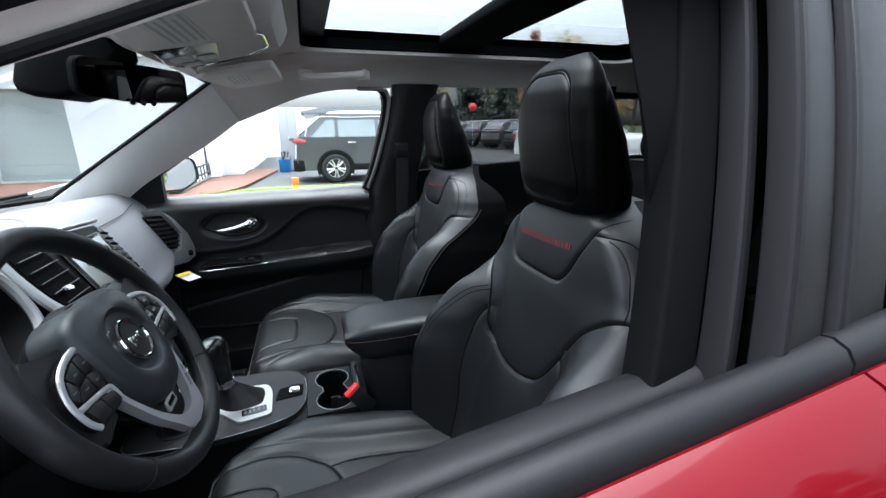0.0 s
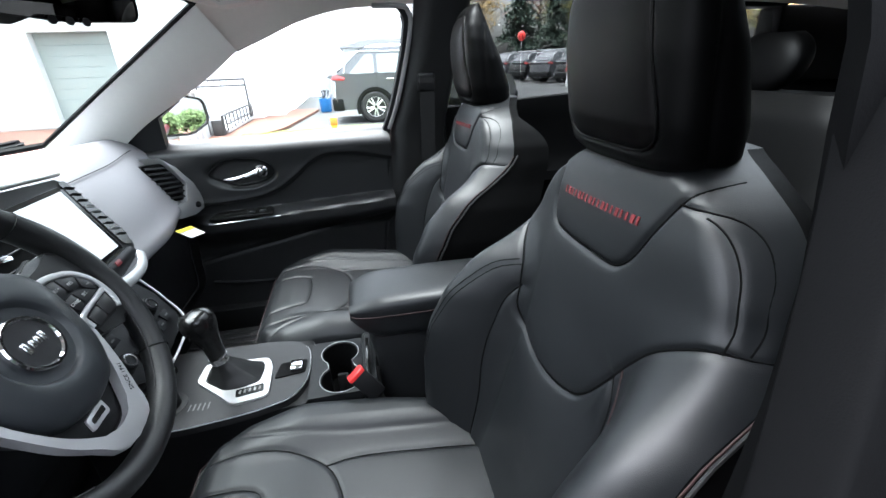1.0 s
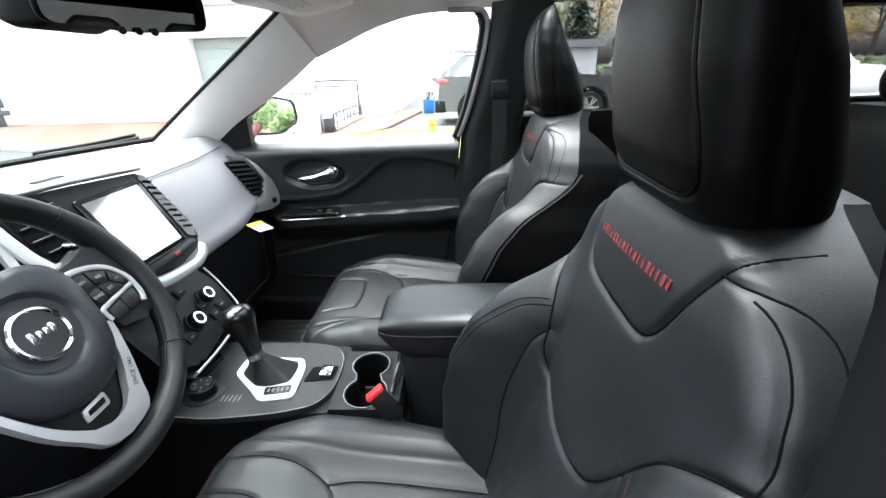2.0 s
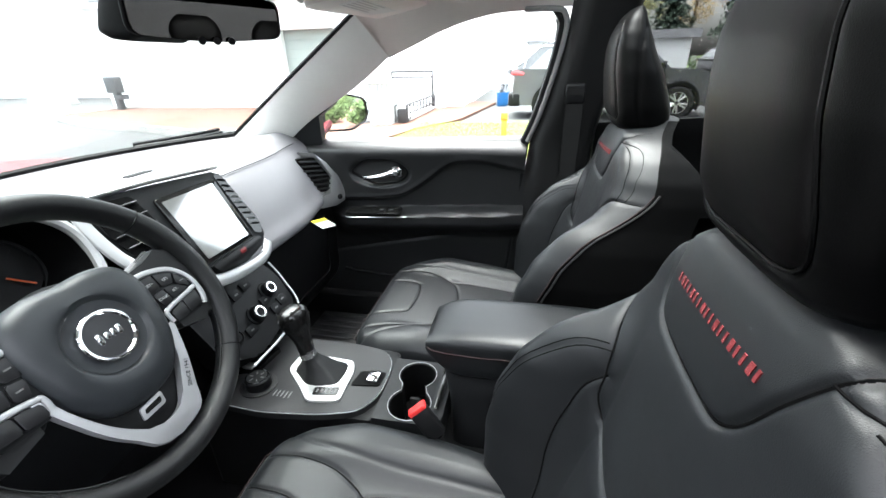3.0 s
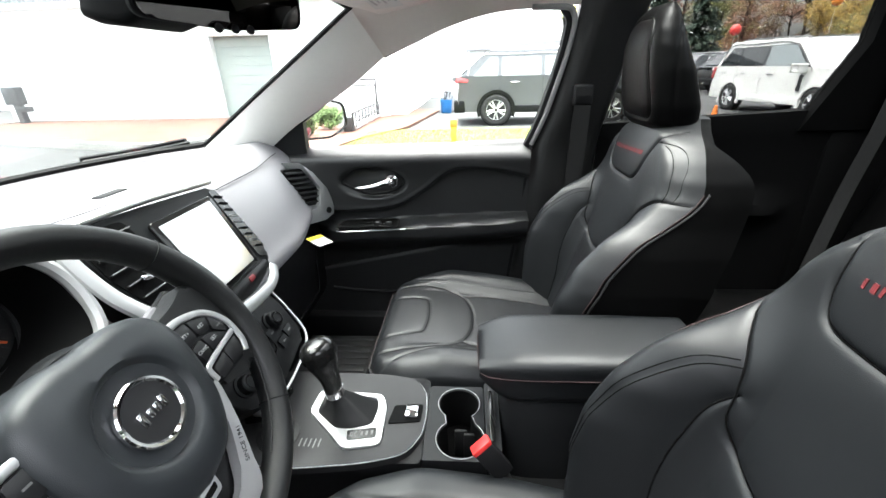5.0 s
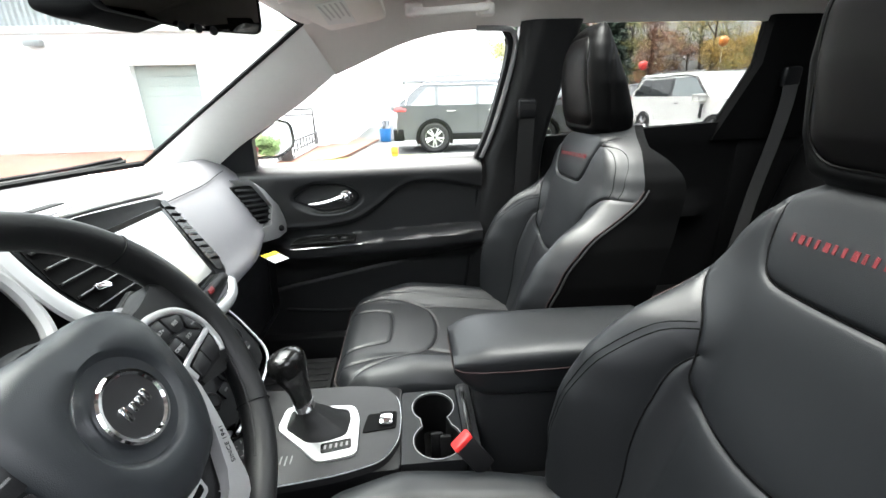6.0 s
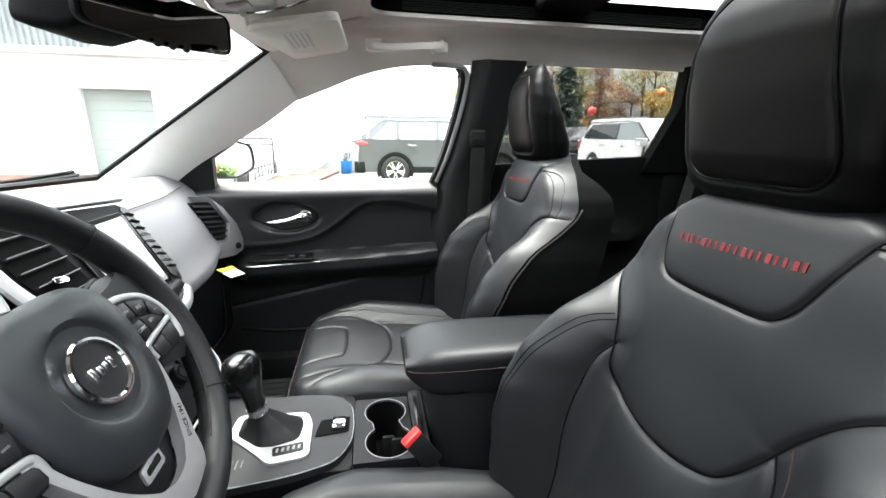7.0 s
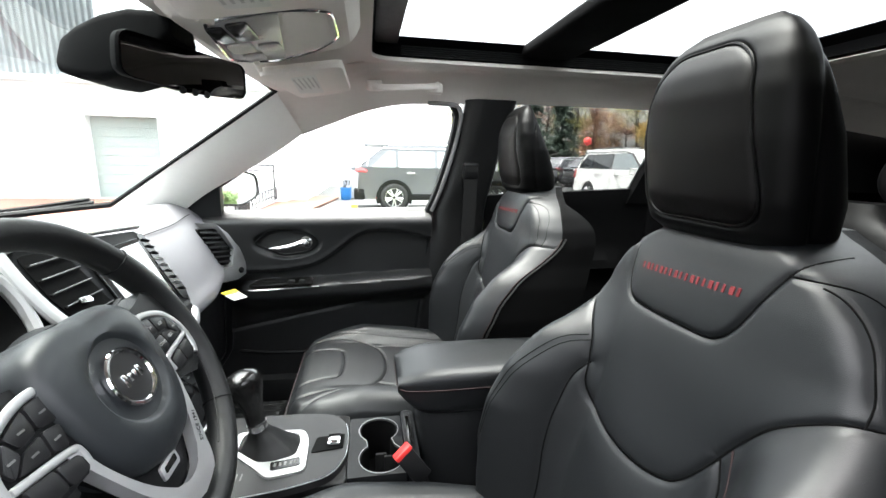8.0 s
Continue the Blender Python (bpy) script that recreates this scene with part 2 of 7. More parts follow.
def band(bm, outer, inner, vec):
    """A flat ring between two loops of equal count, extruded by vec."""
    vec = Vector(vec)
    n = len(outer)
    o0, i0 = [bm.verts.new(p) for p in outer], [bm.verts.new(p) for p in inner]
    o1, i1 = [bm.verts.new(Vector(p) + vec) for p in outer], [bm.verts.new(Vector(p) + vec) for p in inner]
    for a, b in ((o0, i0), (i0, i1), (i1, o1), (o1, o0)):
        for i in range(n):
            j = (i + 1) % n
            bm.faces.new((a[i], a[j], b[j], b[i]))


def word(body, size, origin, right, up, lift, material, parent, label):
    """A raised word on a thing: its middle at origin, running along right, with up as its height."""
    right, up = Vector(right).normalized(), Vector(up).normalized()
    cu = bpy.data.curves.new("word", "FONT")
    cu.body, cu.size, cu.align_x, cu.align_y = body, size, "CENTER", "CENTER"
    cu.extrude, cu.resolution_u = lift, 3
    source = bpy.data.objects.new("word", cu)
    me = bpy.data.meshes.new_from_object(source)
    bpy.data.objects.remove(source)
    m = Matrix((right, up, right.cross(up))).transposed().to_4x4()
    m.translation = Vector(origin)
    me.transform(m)
    me.materials.clear()
    me.materials.append(material)
    ob = new("word", me)
    ob.parent = parent
    if parent.data is None:
        ob.matrix_parent_inverse = Matrix.Translation(-Vector(parent["base"]))
    ob["label"] = label
    return ob


def lathe(bm, profile, centre, axis, n=32):
    """Turn a profile of (radius, height) round an axis."""
    c, ax = Vector(centre), Vector(axis).normalized()
    s = ax.orthogonal().normalized()
    w = ax.cross(s)
    rings = [[c + ax * h + (s * math.cos(2 * math.pi * k / n) + w * math.sin(2 * math.pi * k / n)) * max(r, 1e-5) for k in range(n)] for r, h in profile]
    loft(bm, rings, True, True)


def table(pairs, soft=0.0):
    xs, ys = [p[0] for p in pairs], [p[1] for p in pairs]
    if soft <= 0:
        return lambda v: float(np.interp(v, xs, ys))
    return lambda v: float(np.mean([np.interp(v + d * soft, xs, ys) for d in (-1, -0.6, -0.3, 0, 0.3, 0.6, 1)]))


def ease(v, a, b):
    t = min(1, max(0, (v - a) / (b - a)))
    return t * t * (3 - 2 * t)


def seg_dist(px, py, line):
    """Distances of arrays of points from a polyline in the plane."""
    best = np.full(px.shape, 9.0)
    for (ax, ay), (bx, by) in zip(line, line[1:]):
        dx, dy = bx - ax, by - ay
        t = np.clip(((px - ax) * dx + (py - ay) * dy) / (dx * dx + dy * dy + 1e-12), 0, 1)
        best = np.minimum(best, np.hypot(px - ax - t * dx, py - ay - t * dy))
    return best


def flat_line(pts, k=4):
    return [(p.x, p.y) for p in smooth_line([(a, b, 0) for a, b in pts], k)]


def rounded(pts, r, k=4):
    """A closed loop in space with its corners rounded by r."""
    pts, out = [Vector(p) for p in pts], []
    n = len(pts)
    for i in range(n):
        p, a, b = pts[i], pts[i - 1], pts[(i + 1) % n]
        da, db = a - p, b - p
        q = min(r, da.length * 0.45, db.length * 0.45)
        s, e = p + da.normalized() * q, p + db.normalized() * q
        for j in range(k + 1):
            t = j / k
            out.append(s * (1 - t) ** 2 + p * 2 * t * (1 - t) + e * t * t)
    return out

# ---------- the car's shell: floor, sides, roof, glass ----------
# The car points along -x; the passenger's side is +y.
def side_y(z, s=1):
    """The inner side wall leans in towards the roof."""
    return s * (0.70 - 0.2 * max(0.0, z - 1.11))


bm = bmesh.new()
box(bm, -1.25, 2.1, -0.76, 0.76, 0.36, 0.40, 0.01)
structure("car_floor", bm, CARPET, "black carpeted cabin floor of the car", "floor")
fmat = thing("floor_mat", (-0.53, 0.4, 0.40), "black ribbed rubber floor mat in the passenger footwell", "floor mat")
bm = bmesh.new()
box(bm, -0.66, -0.40, 0.15, 0.66, 0.401, 0.415, 0.006)
part("mat_sheet", bm, MAT_RUBBER, fmat)
for i in range(14):
    bm = bmesh.new()
    box(bm, -0.65, -0.41, 0.17 + i * 0.035, 0.185 + i * 0.035, 0.414, 0.42, 0.002, 1)
    part("mat_rib", bm, MAT_RUBBER, fmat)
bm = bmesh.new()
box(bm, -1.27, -1.20, -0.78, 0.78, 0.36, 1.06, 0.01)
structure("firewall", bm, CARPET, "dark front bulkhead below the windscreen", "wall")

# windscreen: edges left and right, bowed forward in the middle
WS_LOW = [(-0.87, 0.615, 1.135), (-1.08, 0.55, 1.112), (-1.19, 0.30, 1.105), (-1.22, 0.0, 1.10)]
WS_TOP = [(-0.361, 0.536, 1.477), (-0.385, 0.40, 1.493), (-0.40, 0.20, 1.502), (-0.405, 0.0, 1.505)]


def mirrored(pts):
    return [Vector(p) for p in pts] + [Vector((p[0], -p[1], p[2])) for p in pts[-2::-1]]


low, top = smooth_line(mirrored(WS_LOW), 6), smooth_line(mirrored(WS_TOP), 6)
bm = bmesh.new()
thick(bm, [[a.lerp(b, t) + V(-0.035, 0, 0.045) * (1 - (a.y / 0.615) ** 2) * math.sin(math.pi * t) for t in [i / 8 for i in range(9)]] for a, b in zip(low, top)], (-0.004, 0, 0.003))
structure("window_1", bm, WINDSCREEN, "faintly green sloping windscreen glass", "window")
bm = bmesh.new()
left = [low[-1].lerp(top[-1], t / 10) for t in range(11)]
right = [low[0].lerp(top[0], t / 10) for t in range(11)]
tube(bm, low, 0.009, 6)
tube(bm, left, 0.006, 6)
tube(bm, right, 0.006, 6)
tube(bm, top, 0.008, 6)
structure("windscreen_border", bm, RUBBER, "black ceramic border round the windscreen", "trim")

# cowl and hood in front of the windscreen
bm = bmesh.new()
sheet(bm, [[V(x, y, z) for y in np.linspace(-0.8, 0.8, 9)] for x, z in ((-1.16, 1.06), (-1.28, 1.085), (-1.4, 1.07))])
structure("cowl", bm, HARD_BLACK, "black plastic cowl below the windscreen", "trim")
bm = bmesh.new()
rows = []
for i in range(15):
    t = i / 14
    rows.append([V(-1.38 - 0.98 * t, 0.86 * u * (1 - 0.12 * t * t), 1.075 - 0.02 * t - 0.16 * t ** 3 - 0.09 * abs(u) ** 3 + 0.012 * math.exp(-((abs(u) - 0.62) / 0.06) ** 2)) for u in np.linspace(-1, 1, 25)])
thick(bm, rows, (0, 0, -0.02))
structure("hood", bm, RED_PAINT, "glossy red hood of the car", "car body")

# wiper arms lying on the lower windscreen edge
for k, pts in enumerate((((-1.17, 0.50, 1.108), (-1.05, 0.585, 1.121), (-0.915, 0.612, 1.143)), ((-1.30, -0.52, 1.095), (-1.32, -0.2, 1.10), (-1.29, 0.12, 1.095)))):
    w = thing("windscreen_wiper", pts[0], "black windscreen wiper resting on the lower glass edge", "wiper", "windscreen wipers")
    bm = bmesh.new()
    tube(bm, smooth_line(pts, 8), 0.007, 6, flat=0.6)
    part("wiper_arm", bm, HARD_BLACK, w)
    bm = bmesh.new()
    tube(bm, [Vector(p) + V(-0.012, 0.004, 0.006) for p in smooth_line(pts, 8)], 0.006, 6, flat=1.4)
    part("wiper_blade", bm, RUBBER, w)


# A-pillar trims, light grey, one each side
def a_pillar(s):
    lowp = smooth_line([(-0.72, 0.662, 1.085), (-0.62, 0.672, 1.165), (-0.51, 0.678, 1.232), (-0.409, 0.665, 1.292), (-0.305, 0.65, 1.365)], 6)
    upp = smooth_line([(-0.885, 0.614, 1.115), (-0.754, 0.595, 1.2055), (-0.623, 0.576, 1.296), (-0.492, 0.556, 1.3865), (-0.362, 0.536, 1.477)], 6)
    bm = bmesh.new()
    rings = []
    for k, (a, b) in enumerate(zip(lowp, upp)):
        out = V(0.25, -1, 0.1).normalized()
        ring = []
        for i in range(9):
            t = i / 8
            ring.append(a.lerp(b, t) + out * (0.022 - 0.020 * k / 24) * math.sin(math.pi * t) ** 0.8)
        ring += [b + V(-0.02, 0.06, 0.0), a + V(-0.03, 0.05, 0.0)]
        rings.append([V(p.x, s * p.y, p.z) for p in ring])
    loft(bm, rings)
    return structure("pillar_trim_" + ("right" if s > 0 else "left"), bm, PILLAR, "light grey windscreen pillar trim", "pillar")


for s in (1, -1):
    a_pillar(s)
    # dark corner behind the door mirror
    bm = bmesh.new()
    pts = [(-0.735, 0.668, 1.08), (-0.585, 0.69, 1.09), (-0.582, 0.685, 1.185), (-0.515, 0.69, 1.232), (-0.62, 0.68, 1.172)]
    prism(bm, [(p[0], s * p[1], p[2]) for p in pts], (0.0, s * 0.03, 0.0))
    structure("mirror_corner_" + ("right" if s > 0 else "left"), bm, SOFT_BLACK, "black triangular trim at the front of the door glass", "trim")

# roof lining: side rails from the window tops up to the sunroof frame
SR_X0, SR_X1, SR_Y = -0.085, 1.12, 0.50


def rail(s):
    bottom = smooth_line([(-0.315, 0.654, 1.358), (-0.305, 0.652, 1.3655), (-0.225, 0.645, 1.395), (-0.115, 0.637, 1.438), (-0.003, 0.632, 1.465), (0.11, 0.63, 1.474), (0.25, 0.632, 1.478), (0.5, 0.636, 1.486), (0.98, 0.64, 1.486), (1.6, 0.62, 1.46), (2.1, 0.58, 1.40)], 6)
    up = smooth_line([(-0.372, 0.540, 1.471), (-0.362, 0.538, 1.478), (-0.30, 0.52, 1.515), (-0.20, 0.515, 1.545), (-0.10, 0.515, 1.565), (0.02, 0.512, 1.572), (0.25, 0.51, 1.575), (0.5, 0.51, 1.575), (0.98, 0.51, 1.575), (1.6, 0.50, 1.56), (2.1, 0.48, 1.50)], 6)
    bm = bmesh.new()
    grid = []
    for k, (a, b) in enumerate(zip(bottom, up)):
        grid.append([V(p.x, s * p.y, p.z) for p in [a.lerp(b, t) + V(0, -0.35, -0.9).normalized() * (0.004 * math.sin(math.pi * t) * (1 - min(1, k / 14)) - 0.028 * math.sin(math.pi * t) * min(1, k / 24) + 0.010 * min(1, k / 24) * math.exp(-((t - 0.80) / 0.10) ** 2)) for t in [i / 14 for i in range(15)]]])
    thick(bm, grid, (0, s * 0.02, 0.035))
    return structure("roof_rail_lining_" + ("right" if s > 0 else "left"), bm, HEADLINER, "beige-grey cloth roof lining along the side rail", "ceiling")


rail(1)
rail(-1)


def lining_z(x, y):
    front = ease(x, -0.42, -0.08)
    return 1.478 + 0.095 * front - 0.02 * (1 - front) * abs(y) / 0.5 - 0.06 * ease(x, 1.3, 2.1)


bm = bmesh.new()
grid = [[V(x - (0.045 * (1 - (y / 0.52) ** 2) if i < 2 else 0), y, lining_z(x, y) + (0.012 if i == 0 else 0)) for y in np.linspace(-0.52, 0.52, 27)] for i, x in enumerate(np.linspace(-0.365, SR_X0, 13))]
thick(bm, grid, (0, 0, 0.03))
structure("ceiling", bm, HEADLINER, "beige-grey cloth headliner at the front of the roof", "ceiling")
bm = bmesh.new()
thick(bm, [[V(x, y, lining_z(x, y)) for y in np.linspace(-0.52, 0.52, 15)] for x in np.linspace(SR_X1, 2.1, 10)], (0, 0, 0.03))
structure("ceiling_rear", bm, HEADLINER, "beige-grey cloth headliner at the rear of the roof", "ceiling")
bm = bmesh.new()
box(bm, 2.08, 2.12, -0.72, 0.72, 0.4, 1.02, 0.01)
box(bm, 2.08, 2.12, -0.72, -0.55, 1.0, 1.45, 0.01)
box(bm, 2.08, 2.12, 0.55, 0.72, 1.0, 1.45, 0.01)
box(bm, 2.06, 2.12, -0.72, 0.72, 1.40, 1.56, 0.01)
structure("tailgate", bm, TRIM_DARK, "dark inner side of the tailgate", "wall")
bm = bmesh.new()
box(bm, 2.10, 2.105, -0.55, 0.55, 1.01, 1.41)
g = structure("window_2", bm, TINTED, "dark tinted tailgate glass", "window")

# panoramic roof: frame, crossbar, two panes
sunroof = thing("panoramic_sunroof", (0.5, 0, 1.6), "panoramic glass sunroof with black frame and crossbar", "sunroof")
bm = bmesh.new()


def loop(x0, x1, y, z, r=0.06):
    return rounded([(x0, -y, z), (x1, -y, z), (x1, y, z), (x0, y, z)], r, 5)


o, i_ = loop(SR_X0 - 0.03, SR_X1 + 0.03, SR_Y + 0.03, 1.566), loop(SR_X0, SR_X1, SR_Y, 1.572)
band(bm, o, i_, (0, 0, 0.012))
part("frame_trim", bm, HEADLINER, sunroof, "beige-grey cloth rim")
bm = bmesh.new()
a, b, c = loop(SR_X0 + 0.001, SR_X1 - 0.001, SR_Y - 0.001, 1.582), loop(SR_X0 + 0.004, SR_X1 - 0.004, SR_Y - 0.004, 1.61), loop(SR_X0 + 0.03, SR_X1 - 0.03, SR_Y - 0.03, 1.632)
rows = [[bm.verts.new(p) for p in r] for r in (a, b, c)]
for p, q in zip(rows, rows[1:]):
    for k in range(len(p)):
        j = (k + 1) % len(p)
        bm.faces.new((p[k], p[j], q[j], q[k]))
part("roof_frame", bm, ROOF_MATTE, sunroof, "black inner frame")
for k in range(5):
    bm = bmesh.new()
    z = 1.586 + 0.006 * k
    box(bm, 0.0, 0.9, SR_Y - 0.009, SR_Y - 0.004, z, z + 0.003, 0.001, 1)
    part("guide_rib", bm, RUBBER, sunroof)
bm = bmesh.new()
box(bm, 0.365, 0.525, -SR_Y + 0.003, SR_Y - 0.003, 1.60, 1.636, 0.012, 3)
part("crossbar", bm, ROOF_MATTE, sunroof, "black crossbar between the panes")
for x0, x1 in ((SR_X0 - 0.02, 0.44), (0.445, SR_X1 + 0.02)):
    bm = bmesh.new()
    box(bm, x0, x1, -SR_Y - 0.02, SR_Y + 0.02, 1.640, 1.645)
    part("pane", bm, ROOF_GLASS, sunroof)
bm = bmesh.new()
box(bm, SR_X0 + 0.005, SR_X0 + 0.075, -SR_Y + 0.02, SR_Y - 0.02, 1.612, 1.63, 0.006)
part("roller_blind", bm, SOFT_BLACK, sunroof, "rolled black sun blind")

# black lip between the roof skin and the panes
bm = bmesh.new()
band(bm, loop(SR_X0 - 0.04, SR_X1 + 0.04, SR_Y + 0.04, 1.594), loop(SR_X0 + 0.002, SR_X1 - 0.002, SR_Y - 0.002, 1.594), (0, 0, 0.044))
part("roof_lip", bm, ROOF_MATTE, sunroof, "black roof lip")

# outer roof skin
bm = bmesh.new()
box(bm, -0.45, SR_X0 - 0.045, -0.60, 0.60, 1.62, 1.65, 0.01)
box(bm, SR_X1 + 0.045, 2.15, -0.60, 0.60, 1.62, 1.65, 0.01)
for s in (1, -1):
    box(bm, -0.45, 2.15, min(s * 0.545, s * 0.63), max(s * 0.545, s * 0.63), 1.60, 1.65, 0.01)
structure("roof", bm, RED_PAINT, "red outer roof skin of the car", "car body")


# B-pillars: dark trims with a seat belt on the passenger's side
def b_pillar(s):
    bm = bmesh.new()
    rings = []
    for z in np.linspace(0.42, 1.49, 26):
        if s > 0:
            xf = float(np.interp(z, [0.42, 0.70, 1.11, 1.20, 1.337, 1.47], [0.062, 0.090, 0.134, 0.168, 0.206, 0.226]))
            xr = float(np.interp(z, [0.42, 0.80, 1.14, 1.29, 1.49], [0.27, 0.315, 0.330, 0.360, 0.405]))
            full = 0.055
        else:
            xf = float(np.interp(z, [0.42, 1.1, 1.2, 1.29, 1.36, 1.49], [0.20, 0.248, 0.244, 0.225, 0.214, 0.212]))
            xr = 0.30 + 0.06 * ease(z, 0.6, 1.1) + 0.10 * ease(z, 1.1, 1.48)
            full = 0.012
        y = side_y(z) if s > 0 else 0.686 - 0.065 * max(0.0, (z - 1.34) / 0.16)
        out = 0.03 if s > 0 else -0.018
        n = 16
        ring = [V(xf, s * (y + out), z)]
        for i in range(n + 1):
            t = i / n
            d = min(t, 1 - t) * (xr - xf)
            ring.append(V(xf + (xr - xf) * t, s * (y + min(out, 0.0) - (0.037 + min(out, 0.0)) * math.sin(0.5 * math.pi * min(1, d / (full if t < 0.5 else 0.02))) ** 0.8), z))
        ring.append(V(xr, s * (y + out), z))
        rings.append(ring)
    loft(bm, rings)
    return structure("center_pillar_" + ("right" if s > 0 else "left"), bm, PILLAR_BLACK if s > 0 else OUT_BLACK, "black plastic centre pillar trim between the doors", "pillar")


b_pillar(1)
b_pillar(-1)

# seals round the front door openings: grey flocked strips
def seal(s, name, pts, r, material):
    bm = bmesh.new()
    tube(bm, [V(p[0], s * p[1], p[2]) for p in smooth_line(pts, 8)], r, 8)
    structure(name + ("_right" if s > 0 else "_left"), bm, material, "rubber door seal along the opening", "trim")


OPEN_B = [(0.052, 0.70, 0.50), (0.076, 0.70, 0.68), (0.101, 0.697, 0.88), (0.126, 0.688, 1.11), (0.160, 0.668, 1.20), (0.198, 0.650, 1.337), (0.214, 0.636, 1.425), (0.209, 0.630, 1.457), (0.188, 0.627, 1.472), (0.10, 0.628, 1.474), (-0.005, 0.63, 1.466), (-0.117, 0.635, 1.439), (-0.227, 0.643, 1.396), (-0.308, 0.648, 1.364)]
for s in (1, -1):
    side, over = OPEN_B[:9], OPEN_B[8:]
    if s > 0:
        seal(s, "door_seal", side[3:] + OPEN_B[9:10], 0.0075, SEAL_GREY)
        seal(s, "sill_seal", side[:4], 0.006, RUBBER)
        seal(s, "door_frame", [(p[0] - 0.011, p[1] + 0.012, p[2] - 0.004) for p in side[3:]], lambda t: 0.013 - 0.009 * ease(t, 0.8, 1.0), HARD_BLACK)
        seal(s, "glass_run", [(p[0] - 0.019, p[1] + 0.022, p[2] - 0.007) for p in side[3:-1]], 0.006, RUBBER)
    seal(s, "head_seal", [(p[0], p[1] + 0.010, p[2] + 0.003) for p in over], 0.005, SEAL_GREY if s > 0 else RUBBER)
    seal(s, "head_frame", [(p[0] - 0.004, p[1] + 0.034, p[2] + 0.026) for p in over], 0.010, HARD_BLACK)

# passenger window pane, rear door pane, quarter panes
bm = bmesh.new()
pts = [(-0.60, 1.08), (-0.57, 1.185), (-0.50, 1.23), (-0.409, 1.29), (-0.305, 1.363), (-0.225, 1.395), (-0.115, 1.438), (-0.003, 1.463), (0.11, 1.472), (0.195, 1.468), (0.21, 1.44), (0.185, 1.32), (0.125, 1.12), (0.11, 1.08)]
prism(bm, [(x, side_y(z) + 0.03, z) for x, z in pts], (0, 0.004, 0))
g = structure("window_3", bm, CLEAR, "clear closed passenger door glass", "window")
g.visible_shadow = False
for s in (1, -1):
    bm = bmesh.new()
    pts = [(0.32, 1.14), (0.40, 1.49), (0.98, 1.49), (0.99, 1.37), (0.935, 1.14)]
    prism(bm, [(x, s * (side_y(z) + 0.02), z) for x, z in pts], (0, s * 0.004, 0))
    g = structure("window_4" if s > 0 else "window_5", bm, TINTED, "tinted rear door glass with rain drops", "window")
    bm = bmesh.new()
    pts = [(1.20, 1.20), (1.18, 1.47), (1.55, 1.44), (1.62, 1.30), (1.60, 1.20)]
    prism(bm, [(x, s * (side_y(z) + 0.02), z) for x, z in pts], (0, s * 0.004, 0))
    g = structure("window_6" if s > 0 else "window_7", bm, TINTED, "tinted rear quarter glass", "window")
    # rear door panel, C pillar and cargo side
    bm = bmesh.new()
    rows = []
    for x in np.linspace(0.33, 1.02, 24):
        row = []
        for z in np.linspace(0.42, 1.185, 24):
            arm = math.exp(-((z - 0.90) / 0.035) ** 2) * ease(x, 0.36, 0.5) * (1 - ease(x, 0.85, 0.98))
            row.append(V(x, s * (0.70 - 0.05 * arm - 0.012 * math.exp(-((z - 1.15) / 0.04) ** 2)), z + 0.05 * (x - 0.7) * ease(z, 1.1, 1.185)))
        rows.append(row)
    thick(bm, rows, (0, s * 0.05, 0))
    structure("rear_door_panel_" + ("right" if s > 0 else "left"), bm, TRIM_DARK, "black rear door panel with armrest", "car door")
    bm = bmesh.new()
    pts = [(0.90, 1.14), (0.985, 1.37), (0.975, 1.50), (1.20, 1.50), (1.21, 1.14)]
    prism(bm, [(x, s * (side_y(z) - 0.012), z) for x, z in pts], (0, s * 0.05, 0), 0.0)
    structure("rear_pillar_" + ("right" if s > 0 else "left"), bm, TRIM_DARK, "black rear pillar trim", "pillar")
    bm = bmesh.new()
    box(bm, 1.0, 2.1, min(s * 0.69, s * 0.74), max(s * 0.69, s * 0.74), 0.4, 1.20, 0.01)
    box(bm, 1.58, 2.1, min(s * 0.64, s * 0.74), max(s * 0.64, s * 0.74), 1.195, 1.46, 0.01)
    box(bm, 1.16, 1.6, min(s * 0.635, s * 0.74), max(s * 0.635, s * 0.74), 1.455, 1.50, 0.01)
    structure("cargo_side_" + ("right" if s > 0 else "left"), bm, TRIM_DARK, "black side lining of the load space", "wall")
    # lower outer side of the car
    bm = bmesh.new()
    box(bm, -1.3, 2.1, min(s * 0.80, s * 0.90), max(s * 0.80, s * 0.90), 0.30, 0.46, 0.02)
    structure("side_sill_" + ("right" if s > 0 else "left"), bm, RED_PAINT, "red lower side sill of the car", "car body")

for s in (1, -1):
    bm = bmesh.new()
    box(bm, -1.25, 2.1, min(s * 0.66, s * 0.79), max(s * 0.66, s * 0.79), 0.36, 0.50, 0.02)
    structure("door_step_" + ("right" if s > 0 else "left"), bm, HARD_BLACK, "black plastic door step trim", "trim")
